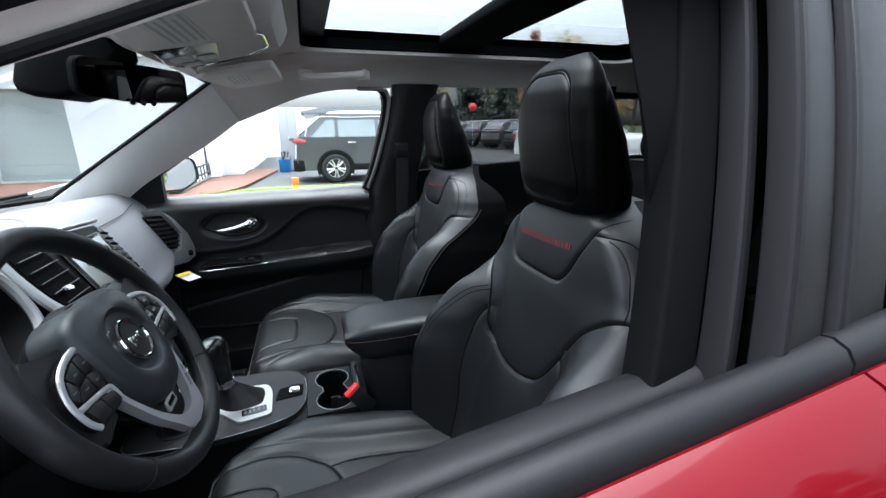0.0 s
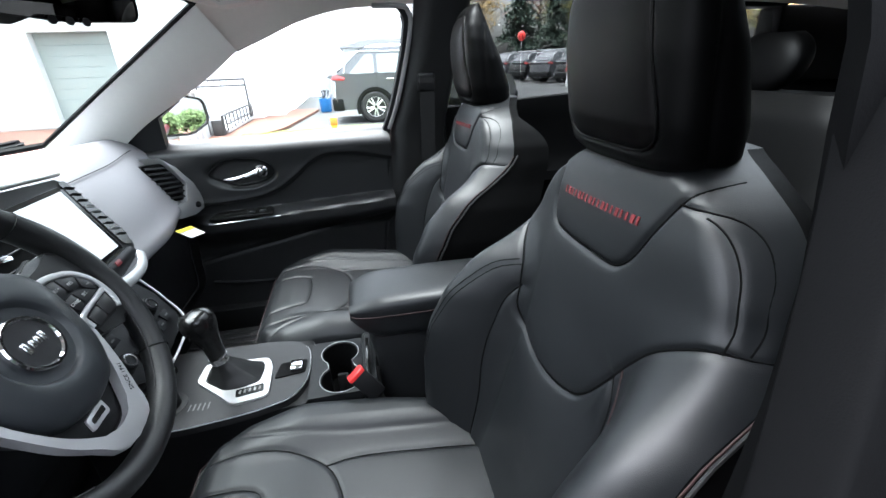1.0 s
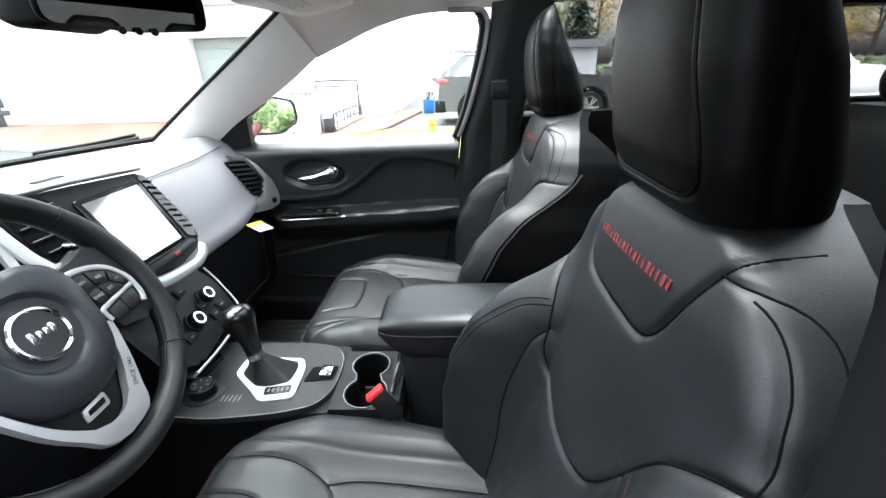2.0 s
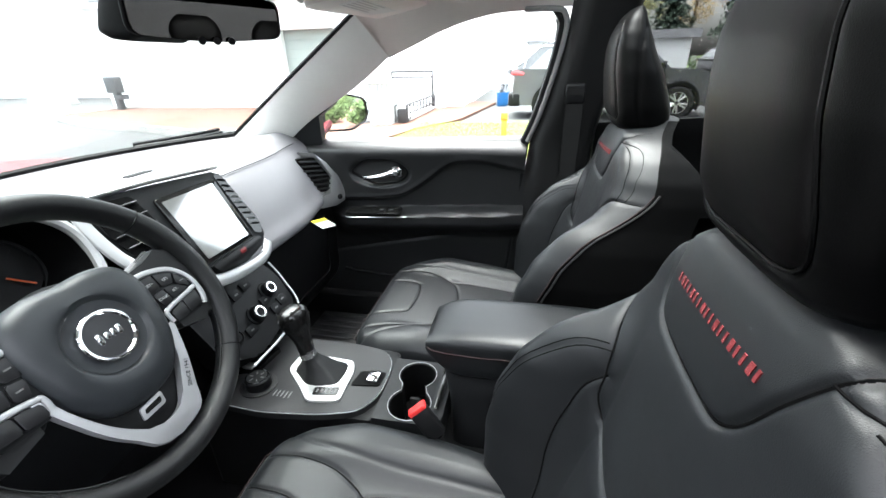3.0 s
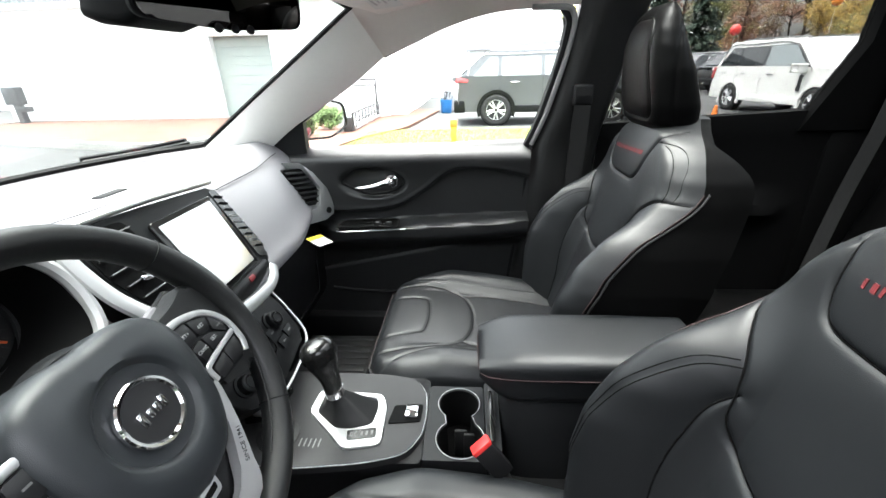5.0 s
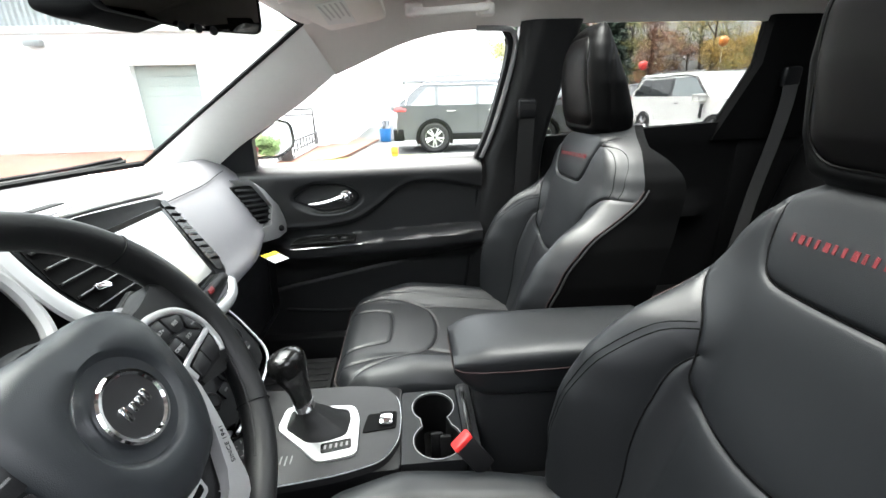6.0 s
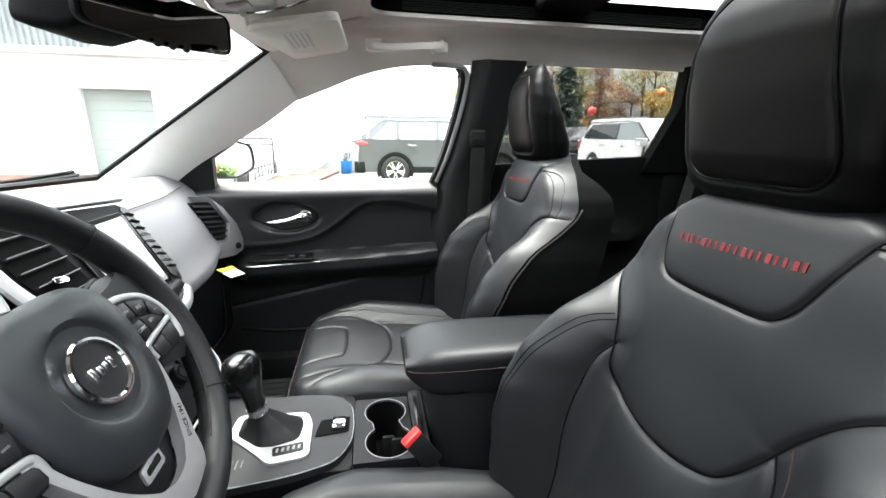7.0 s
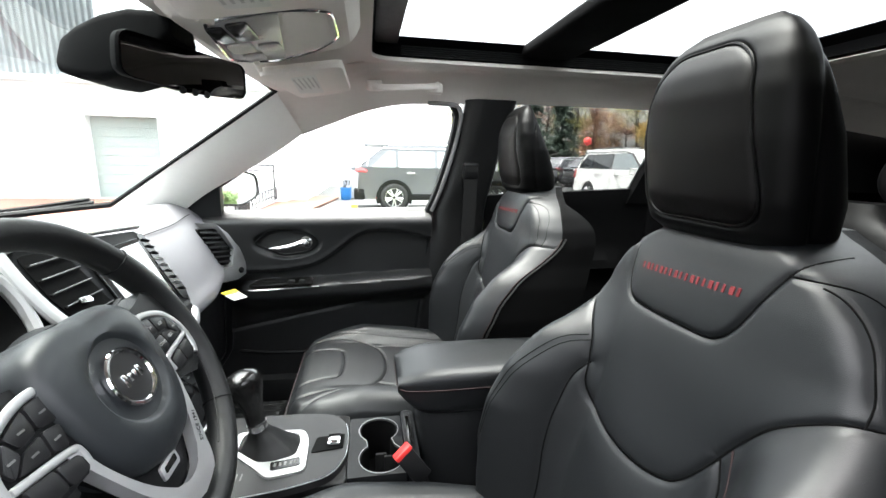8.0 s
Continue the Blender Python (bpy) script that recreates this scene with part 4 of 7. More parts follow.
# ---------- dashboard ----------
dash = thing("dashboard", (-0.7, 0, 0.8), "grey and black dashboard with satin silver trim", "dashboard")


def dash_profile(y):
    a = abs(y)
    xw = -1.195 + 0.30 * (a / 0.62) ** 3
    dx = -0.045 * ease(a, 0.35, 0.66)
    lip = 0.905
    mid = math.exp(-((y + 0.05) / 0.20) ** 4)
    c = 0.010 * ease(a, 0.1, 0.4)
    cut = ease(y, -0.60, -0.55) * (1 - ease(y, -0.225, -0.18))
    pts = smooth_line([(xw, y, 1.085), ((xw - 0.72) / 2, y, 1.112 + c), (-0.735, y, 1.128 + c), (-0.655 + dx, y, 1.122 + c), (-0.60 + dx, y, 1.085), (-0.562 + dx - 0.02 * mid, y, 1.02), (-0.535 + dx - 0.03 * mid, y, 0.955), (-0.518 + dx - 0.03 * mid, y, lip + 0.012), (-0.528 + dx, y, lip - 0.012), (-0.60, y, lip - 0.03)], 6)
    return [V(p.x + (min(p.x, -0.70) - p.x) * cut, p.y, p.z) for p in pts]


bm = bmesh.new()
sheet(bm, [dash_profile(y) for y in np.linspace(-0.715, 0.69, 61)])
upper = part("upper_pad", bm, DASH_PAD, dash, "soft grey padded dash top")
bm = bmesh.new()
rows = [smooth_line([(-0.60, y, 0.89), (-0.575, y, 0.82), (-0.56 - 0.02 * (y > 0), y, 0.70), (-0.60, y, 0.58), (-0.75, y, 0.47), (-1.19, y, 0.41)], 4) for y in np.linspace(-0.715, 0.69, 15)]
sheet(bm, rows)
part("lower_panel", bm, HARD_BLACK, dash, "black lower dash and glovebox")
bm = bmesh.new()
rows = [smooth_line([(-0.72, y, 1.0), (-0.62, y, 0.995), (-0.555, y, 0.985), (-0.535, y, 0.95), (-0.53, y, 0.85), (-0.56, y, 0.70), (-0.62, y, 0.58)], 4) for y in np.linspace(-0.715, -0.17, 9)]
sheet(bm, rows)
part("knee_panel", bm, SOFT_BLACK, dash, "black panel below the instruments")
# glovebox lid outline
bm = bmesh.new()
tube(bm, rounded([(-0.574, 0.22, 0.86), (-0.574, 0.62, 0.86), (-0.575, 0.60, 0.64), (-0.575, 0.24, 0.64)], 0.03), 0.003, 6, closed=True)
part("glovebox_joint", bm, RUBBER, dash)
# centre speaker patch seam and light sensor on the dash top
bm = bmesh.new()
ring = [V(-0.86 + 0.17 * math.cos(a), 0.02 + 0.27 * math.sin(a), 0) for a in [2 * math.pi * k / 48 for k in range(48)]]


def top_z(x, y):
    return float(np.interp(x, [p.x for p in dash_profile(y)[:30]], [p.z for p in dash_profile(y)[:30]]))


tube(bm, [V(p.x, p.y, top_z(p.x, p.y) + 0.0008) for p in ring], 0.0014, 6, closed=True)
part("speaker_seam", bm, DASH_PAD, dash)
bm = bmesh.new()
z = top_z(-0.745, 0.09)
box(bm, -0.757, -0.735, 0.06, 0.125, z - 0.004, z + 0.003, 0.002)
part("light_sensor", bm, RUBBER, dash)
bm = bmesh.new()
tube(bm, [p + V(0.004, 0, 0.001) for p in [dash_profile(y)[22] for y in np.linspace(-0.2, 0.62, 30)]], 0.0012, 5)
part("pad_seam", bm, RUBBER, dash)

# right end vent in its silver frame
def vx(y, z):
    return -0.598 + 0.10 * (1.07 - z) + 0.55 * (y - 0.575)


rec = rounded([(vx(y, z), y, z) for y, z in ((0.546, 1.068), (0.606, 1.062), (0.645, 0.99), (0.632, 0.938), (0.566, 0.948))], 0.012)
bm = bmesh.new()
prism(bm, [p + V(-0.06, 0, 0) for p in rec], (0.061, 0, 0))
vent = part("side_vent", bm, GLOSS_BLACK, dash, "black end vent")
bm = bmesh.new()
prism(bm, [V(vx(y, z) - 0.052, y, z) for y, z in ((0.598, 1.080), (0.630, 1.045), (0.668, 0.985), (0.682, 0.925), (0.672, 0.895), (0.640, 0.884), (0.590, 0.888), (0.550, 0.905), (0.548, 0.925), (0.575, 0.930), (0.628, 0.930), (0.648, 0.988), (0.617, 1.045))], (0.066, -0.004, 0), 0.004, 2)
part("vent_frame", bm, SATIN, vent, "satin silver vent frame")
for k in range(7):
    t = (k + 0.5) / 7
    z = 1.062 - 0.115 * t
    y0 = float(np.interp(z, [0.945, 1.066], [0.566, 0.549]))
    y1 = float(np.interp(z, [0.94, 0.99, 1.06], [0.630, 0.643, 0.606]))
    bm = bmesh.new()
    tube(bm, [V(vx(y0, z) + 0.004, y0, z + 0.004), V(vx(y1, z) + 0.004, y1, z - 0.006)], 0.0052, 6, flat=0.45, up=(0.5, 0, 0.8))
    part("louvre", bm, HARD_BLACK, vent)
bm = bmesh.new()
lathe(bm, [(0.010, 0), (0.010, 0.008), (0.007, 0.011), (0.0, 0.011)], (vx(0.652, 0.905) + 0.010, 0.652, 0.912), (1, -0.3, 0.2), 20)
part("vent_wheel", bm, HARD_BLACK, vent)

# hanging paper tag under the lip
tag = thing("paper_tag", (-0.51, 0.46, 0.90), "white paper tag with yellow edge hanging under the dash", "tag")
bm = bmesh.new()
prism(bm, [(-0.514, 0.405, 0.908), (-0.488, 0.446, 0.906), (-0.458, 0.462, 0.877), (-0.484, 0.421, 0.879)], (0.0006, -0.0003, 0.0005))
part("tag_sheet", bm, PAPER, tag)
bm = bmesh.new()
prism(bm, [(-0.5136, 0.4046, 0.9087), (-0.4876, 0.4456, 0.9067), (-0.4790, 0.4502, 0.8985), (-0.5050, 0.4092, 0.9003)], (0.0012, -0.0006, 0.001))
part("tag_edge", bm, YELLOW_PAPER, tag, "yellow printed strip")

# ---------- centre stack ----------
SN = V(0.9, 0, 0.44).normalized()
SD = V(0.44, 0, -0.9).normalized()


def stack(y, z, h=0.0):
    """A point of the screen's sloping plane by its y and height, raised by h."""
    return V(-0.56, y, 1.129) + SD * ((1.129 - z) / 0.898) + SN * h


bez = rounded([stack(*p) for p in ((-0.192, 1.156), (-0.05, 1.148), (0.122, 1.134), (0.152, 1.0), (0.128, 0.962), (0.03, 0.948), (-0.075, 0.958), (-0.140, 1.0), (-0.178, 1.07))], 0.018)
bm = bmesh.new()
prism(bm, [p - SN * 0.09 for p in bez], SN * 0.09, 0.006, 3)
cstack = part("centre_bezel", bm, SOFT_BLACK, dash, "black centre stack bezel")
o2 = rounded([stack(-0.072, 1.122, 0.001), stack(0.092, 1.122, 0.001), stack(0.096, 0.984, 0.001), stack(-0.060, 0.984, 0.001)], 0.008)
bm = bmesh.new()
prism(bm, o2, SN * 0.005, 0.002)
part("screen_surround", bm, GLOSS_BLACK, cstack, "gloss black screen surround")
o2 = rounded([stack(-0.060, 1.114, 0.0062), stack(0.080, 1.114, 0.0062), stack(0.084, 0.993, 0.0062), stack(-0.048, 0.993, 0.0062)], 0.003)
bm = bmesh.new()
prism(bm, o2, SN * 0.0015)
part("screen", bm, SCREEN, cstack, "blank touchscreen, the sky's reflection put into its pale colour")
# button strip under the screen
o2 = rounded([stack(-0.055, 0.979, 0.001), stack(0.104, 0.984, 0.001), stack(0.112, 0.968, 0.001), stack(0.02, 0.956, 0.001), stack(-0.045, 0.962, 0.001)], 0.006)
bm = bmesh.new()
prism(bm, o2, SN * 0.012, 0.004)
part("button_strip", bm, HARD_BLACK, cstack)
bm = bmesh.new()
prism(bm, rounded([stack(0.028, 0.977, 0.0125), stack(0.046, 0.978, 0.0125), stack(0.046, 0.969, 0.0125), stack(0.028, 0.968, 0.0125)], 0.002), SN * 0.002, 0.001)
part("hazard_button", bm, mat("dark_red_button", (0.14, 0.008, 0.010), 0.4), cstack, "dark red hazard button")
# left vent
for name, poly, depth, material in (("vent_recess", ((-0.184, 1.146), (-0.104, 1.142), (-0.066, 1.0), (-0.100, 0.985), (-0.158, 1.035), (-0.180, 1.085)), 0.0015, TRIM_DARK),):
    bm = bmesh.new()
    prism(bm, rounded([stack(y, z, 0.0012) for y, z in poly], 0.01), SN * depth)
    vleft = part(name, bm, material, cstack)
for k in range(7):
    t = (k + 0.5) / 7
    z = 1.140 - 0.145 * t
    y0 = float(np.interp(z, [0.985, 1.035, 1.085, 1.146], [-0.104, -0.156, -0.177, -0.181]))
    y1 = float(np.interp(z, [1.0, 1.142], [-0.070, -0.107]))
    bm = bmesh.new()
    m = [stack(y0, z, 0.004), stack(y1, z, 0.004)]
    tube(bm, m, 0.0024, 6, flat=0.5, up=(0.6, 0, 0.8))
    part("louvre", bm, TRIM_DARK, vleft)
    bm = bmesh.new()
    tube(bm, [q + SN * 0.0042 + V(0, 0, 0.0012) for q in m], 0.0009, 5)
    part("louvre_edge", bm, LOUVRE_EDGE, vleft)
bm = bmesh.new()
prism(bm, rounded([stack(-0.150, 1.072, 0.006), stack(-0.127, 1.068, 0.006), stack(-0.125, 1.060, 0.006), stack(-0.148, 1.064, 0.006)], 0.003), SN * 0.008, 0.002)
part("vent_tab", bm, CHROME, vleft)
# right vent: narrow, with bright louvres
bm = bmesh.new()
prism(bm, rounded([stack(y, z, 0.0012) for y, z in ((0.100, 1.128), (0.119, 1.128), (0.145, 1.005), (0.132, 0.982), (0.112, 0.99))], 0.006), SN * 0.0015)
vright = part("vent_recess", bm, GLOSS_BLACK, cstack)
for k in range(9):
    z = 1.118 - 0.120 * (k + 0.4) / 9
    yc = float(np.interp(z, [0.99, 1.12], [0.130, 0.111]))
    bm = bmesh.new()
    tube(bm, [stack(yc - 0.010, z + 0.004, 0.004), stack(yc + 0.010, z - 0.003, 0.004)], 0.0038, 6, flat=0.4)
    part("louvre", bm, SILVER if k in (3, 4, 7) else HARD_BLACK, vright)
# satin silver frames
path = smooth_line([stack(*p, 0.002) for p in ((-0.205, 1.160), (-0.203, 1.108), (-0.186, 1.052), (-0.140, 0.995), (-0.05, 0.950), (0.05, 0.938), (0.105, 0.942), (0.132, 0.960))], 8)
bm = bmesh.new()
tube(bm, path, lambda t: 0.0105 + 0.003 * math.sin(math.pi * t), 10, flat=0.45, up=SN)
part("silver_frame", bm, SATIN, cstack, "satin silver U-shaped frame")
bm = bmesh.new()
tube(bm, smooth_line([stack(*p, 0.001) for p in ((-0.200, 1.157), (-0.05, 1.153), (0.124, 1.141))], 8), 0.006, 8, flat=0.6)
part("silver_frame", bm, SILVER, cstack, "satin silver upper edge")

# climate panel
CN = V(0.8, 0, 0.6).normalized()
CD = V(0.6, 0, -0.8).normalized()


def clim(y, z, h=0.0):
    return V(-0.505, y, 0.834) + CD * ((0.834 - z) / 0.8) + CN * h


bm = bmesh.new()
prism(bm, rounded([clim(y, z, -0.06) for y, z in ((-0.10, 0.925), (0.15, 0.925), (0.185, 0.84), (0.165, 0.765), (-0.03, 0.745), (-0.10, 0.78))], 0.02), CN * 0.06, 0.006, 3)
clp = part("climate_panel", bm, HARD_BLACK, dash, "black climate control panel with knobs")
for y, z, r in ((0.118, 0.828, 0.019), (0.040, 0.806, 0.020), (-0.055, 0.800, 0.019)):
    bm = bmesh.new()
    lathe(bm, [(r + 0.004, 0.0), (r + 0.004, 0.004), (r, 0.006), (r * 0.95, 0.018), (r * 0.85, 0.02), (0, 0.02)], clim(y, z), CN, 28)
    kn = part("knob", bm, SOFT_BLACK, clp)
    bm = bmesh.new()
    lathe(bm, [(r * 0.75, 0.0195), (r * 0.75, 0.022), (r * 0.55, 0.022), (r * 0.55, 0.0195)], clim(y, z), CN, 28)
    part("knob_ring", bm, CHROME, kn)
for y, z in ((0.075, 0.862), (0.035, 0.858), (-0.005, 0.855), (0.09, 0.815), (0.10, 0.79), (0.135, 0.795), (0.0, 0.79), (-0.02, 0.835)):
    bm = bmesh.new()
    prism(bm, rounded([clim(y + a, z + b, 0.0005) for a, b in ((-0.015, 0.009), (0.015, 0.009), (0.015, -0.009), (-0.015, -0.009))], 0.003), CN * 0.005, 0.0015)
    bt = part("button", bm, SOFT_BLACK, clp)
    bm = bmesh.new()
    prism(bm, [clim(y + a, z + b, 0.0056) for a, b in ((-0.005, 0.0015), (0.006, 0.0015), (0.006, -0.0015), (-0.005, -0.0015))], CN * 0.0004)
    part("button_mark", bm, BUTTON_MARK, bt)
bm = bmesh.new()
tube(bm, smooth_line([clim(*p) for p in ((0.19, 0.87, 0.002), (0.188, 0.82, 0.002), (0.165, 0.76, 0.002), (0.06, 0.742, 0.002), (-0.06, 0.742, 0.002))], 8), 0.003, 8)
part("silver_edge", bm, SILVER, clp)

# ---------- instrument cluster ----------
clus = thing("instrument_cluster", (-0.6, -0.385, 1.08), "hooded instrument cluster with round gauges and silver rim", "instrument cluster")
CY, CZ0 = -0.385, 1.088


def ell(t, ry, rz, x, lean=0.45):
    c, s = math.cos(t), math.sin(t)
    y = ry * math.copysign(abs(c) ** 0.8, c)
    z = rz * math.copysign(abs(s) ** 0.8, s)
    return V(x - lean * z, CY + y, CZ0 + z)


ang = [2 * math.pi * k / 64 for k in range(64)]
bm = bmesh.new()
loft(bm, [[ell(t, ry, rz, x) for t in ang] for ry, rz, x in ((0.150, 0.075, -0.66), (0.158, 0.082, -0.60), (0.166, 0.09, -0.553), (0.178, 0.101, -0.548), (0.188, 0.108, -0.565), (0.195, 0.108, -0.64), (0.19, 0.09, -0.78), (0.17, 0.05, -0.92))], True, True)
hood = part("hood", bm, HOOD_GREY, clus, "dark grey padded instrument hood")
bm = bmesh.new()
tube(bm, [ell(t, 0.170, 0.094, -0.546) for t in ang], 0.0085, 8, closed=True)
part("rim", bm, SATIN, clus, "satin silver rim")
bm = bmesh.new()
loft(bm, [[ell(t, ry, rz, x) for t in ang] for ry, rz, x in ((0.149, 0.074, -0.654), (0.156, 0.080, -0.60), (0.1645, 0.0885, -0.551))], True, False)
part("inner_shroud", bm, TRIM_DARK, clus, "matte black inner shroud")
bm = bmesh.new()
prism(bm, [ell(t, 0.152, 0.077, -0.652) for t in ang], (-0.01, 0, -0.005))
face = part("gauge_panel", bm, GAUGE_FACE, clus)
for dy in (0.088, -0.088):
    c = V(-0.640 + 0.008, CY + dy, CZ0 - 0.018)
    ax = V(0.9, 0, 0.4).normalized()
    bm = bmesh.new()
    lathe(bm, [(0.060, 0.004), (0.060, 0.010), (0.056, 0.010), (0.056, 0.004)], c, ax, 48)
    gr = part("gauge_ring", bm, PLATE_GREY, face, "thin grey gauge ring")
    bm = bmesh.new()
    u, w = V(0, 1, 0), ax.cross(V(0, 1, 0))
    for k in range(19):
        a = radians(-40 + 260 * k / 18)
        d = u * math.cos(a) + w * math.sin(a) * -1
        prism(bm, [c + ax * 0.006 + d * r + d.cross(ax) * q for r, q in ((0.042, -0.0008), (0.050, -0.0008), (0.050, 0.0008), (0.042, 0.0008))], ax * 0.0005)
    part("gauge_marks", bm, PLATE_GREY, gr)
    bm = bmesh.new()
    d = (V(0, 0.75, 0) + V(0.3, 0, -0.6)).normalized()
    tube(bm, [c + ax * 0.010 + d * 0.008, c + ax * 0.010 + d * 0.044], 0.0016, 6)
    part("needle", bm, NEEDLE, gr, "orange-red needle")

# knee panel and column shroud
bm = bmesh.new()
loft(bm, [[V(x, CY + ry * math.cos(t), zc + rz * math.sin(t)) for t in ang] for x, ry, rz, zc in ((-0.42, 0.055, 0.05, 1.015), (-0.47, 0.075, 0.062, 0.985), (-0.56, 0.09, 0.07, 0.945), (-0.64, 0.10, 0.07, 0.92))])
tagged(part("steering_column", bm, HARD_BLACK, None), "black plastic steering column shroud", "steering column")

# ---------- steering wheel ----------
WC = V(-0.341, -0.38, 1.064)
WT = radians(28)
WN, WB = V(math.cos(WT), 0, math.sin(WT)), V(-math.sin(WT), 0, math.cos(WT))


def wp(a, b, h=0.0):
    """A point of the wheel: a to the car's right, b up the wheel, h towards the driver."""
    return WC + V(0, a, 0) + WB * b + WN * h


wheel = thing("steering_wheel", tuple(WC), "black leather steering wheel with satin silver spokes and round badge", "steering wheel")
bm = bmesh.new()
rim_r, tube_r, rim_h = 0.1775, 0.0165, -0.027
rings = []
for k in range(96):
    a = 2 * math.pi * k / 96
    fat = 1 + 0.10 * (math.exp(-((math.degrees(a) - 25) / 14) ** 2) + math.exp(-((math.degrees(a) - 155) / 14) ** 2))
    c, s = math.cos(a), math.sin(a)
    rings.append([wp(c * (rim_r + tube_r * fat * math.cos(t)), s * (rim_r + tube_r * fat * math.cos(t)), rim_h + tube_r * 1.12 * math.sin(t)) for t in [2 * math.pi * j / 16 for j in range(16)]])
rings.append(rings[0])
rows = loft(bm, rings, True, False)
bmesh.ops.remove_doubles(bm, verts=rows[0] + rows[-1], dist=1e-6)
rim = part("rim", bm, WHEEL_LEATHER, wheel, "black leather rim")
for deg in (40, 140, -40, 220):
    a = radians(deg)
    bm = bmesh.new()
    tube(bm, [wp(math.cos(a) * (rim_r + 0.0172 * math.cos(t)), math.sin(a) * (rim_r + 0.0172 * math.cos(t)), rim_h + 0.0192 * math.sin(t)) for t in [2 * math.pi * j / 20 for j in range(20)]], 0.0009, 5, closed=True)
    part("rim_seam", bm, RUBBER, rim)
for s in (1, -1):
    bm = bmesh.new()
    tube(bm, [wp(s * math.cos(radians(d)) * (rim_r - 0.0168), math.sin(radians(d)) * (rim_r - 0.0168), rim_h + 0.006) for d in range(-62, -18, 3)], 0.0011, 5)
    part("rim_stitching", bm, SEAT_PLASTIC, rim)
# airbag cover, domed
half = smooth_line([(0.0, 0.078, 0), (0.04, 0.079, 0), (0.070, 0.066, 0), (0.083, 0.035, 0), (0.079, -0.015, 0), (0.066, -0.054, 0), (0.040, -0.084, 0), (0.0, -0.094, 0)], 6)
outl = [(p.x, p.y) for p in half] + [(-p.x, p.y) for p in half[-2:0:-1]]
bm = bmesh.new()
rings = []
for f, h in ((1.0, -0.055), (1.0, -0.022), (0.985, -0.013), (0.94, -0.0065), (0.85, -0.002), (0.70, 0.001), (0.585, 0.002), (0.55, 0.0005), (0.51, -0.0035), (0.44, -0.0045), (0.30, -0.0035), (0.02, -0.0035)):
    if f > 0.6:
        rings.append([wp(a * f, b * f, h) for a, b in outl])
    else:
        rings.append([wp(*(Vector((a, b)).normalized() * (0.088 * f)), h) for a, b in outl])
loft(bm, rings)
part("airbag_cover", bm, HUB, wheel, "black moulded airbag cover")
bm = bmesh.new()
lathe(bm, [(0.0325, -0.003), (0.0325, 0.0010), (0.031, 0.0028), (0.0285, 0.0028), (0.0268, 0.0008), (0.0268, -0.003)], WC, WN, 48)
badge = part("badge_ring", bm, CHROME, wheel, "chrome badge ring")
bm = bmesh.new()
lathe(bm, [(0.0268, -0.002), (0.0268, 0.0002), (0.0, 0.0006)], WC, WN, 40)
part("badge_disc", bm, mat("dark_badge", (0.05, 0.05, 0.052), 0.35, 0.6), badge, "dark grey badge disc")
for a, w, hgt in ((-0.012, 0.006, 0.014), (-0.003, 0.0055, 0.009), (0.0048, 0.0055, 0.009), (0.0125, 0.006, 0.012)):
    bm = bmesh.new()
    prism(bm, rounded([wp(a - w / 2, hgt / 2, 0.0004), wp(a + w / 2, hgt / 2, 0.0004), wp(a + w / 2, -hgt / 2, 0.0004), wp(a - w / 2, -hgt / 2, 0.0004)], 0.002), WN * 0.0016, 0.0006)
    part("badge_bar", bm, CHROME, badge)
# silver yoke below the airbag, from pod to pod
yo = [(0.084, -0.030), (0.069, -0.077), (0.050, -0.120), (0.034, -0.149), (-0.022, -0.151), (-0.044, -0.124), (-0.065, -0.092), (-0.084, -0.046), (-0.096, -0.012)]
yi = [(0.070, -0.030), (0.057, -0.072), (0.037, -0.104), (0.018, -0.127), (-0.014, -0.130), (-0.036, -0.113), (-0.057, -0.085), (-0.075, -0.045), (-0.082, -0.014)]
yo, yi = flat_line(yo, 3), flat_line(yi, 3)
bm = bmesh.new()
prism(bm, [wp(a, b, -0.026) for a, b in yo] + [wp(a, b, -0.026) for a, b in yi[::-1]], WN * 0.013, 0.003, 3)
yoke = part("silver_yoke", bm, SATIN, wheel, "satin silver lower spoke trim")
bm = bmesh.new()
prism(bm, rounded([wp(a, b, -0.044) for a, b in ((0.068, -0.04), (0.040, -0.103), (0.020, -0.128), (-0.016, -0.131), (-0.038, -0.114), (-0.074, -0.045))], 0.006), WN * 0.016, 0.002)
part("lower_spoke", bm, HARD_BLACK, wheel, "black inset of the lower spoke")
m_ = [(-0.021, -0.112), (-0.017, -0.097), (0.016, -0.095), (0.013, -0.112)]
bm = bmesh.new()
prism(bm, rounded([wp(a, b, -0.0275) for a, b in m_], 0.003), WN * 0.003, 0.001)
plq = part("spoke_plate", bm, SATIN, wheel, "small silver plate")
bm = bmesh.new()
prism(bm, rounded([wp(a, b, -0.0243) for a, b in ((-0.015, -0.107), (-0.013, -0.101), (0.011, -0.100), (0.009, -0.107))], 0.002), WN * 0.0006)
part("plate_bar", bm, GLOSS_BLACK, plq)
word("SINCE 1941", 0.0078, wp(0.052, -0.099, -0.0128), (WB * 0.87 + V(0, 0.5, 0)), (WB * 0.5 - V(0, 0.87, 0)), 0.0002, HARD_BLACK, yoke, "small dark lettering")
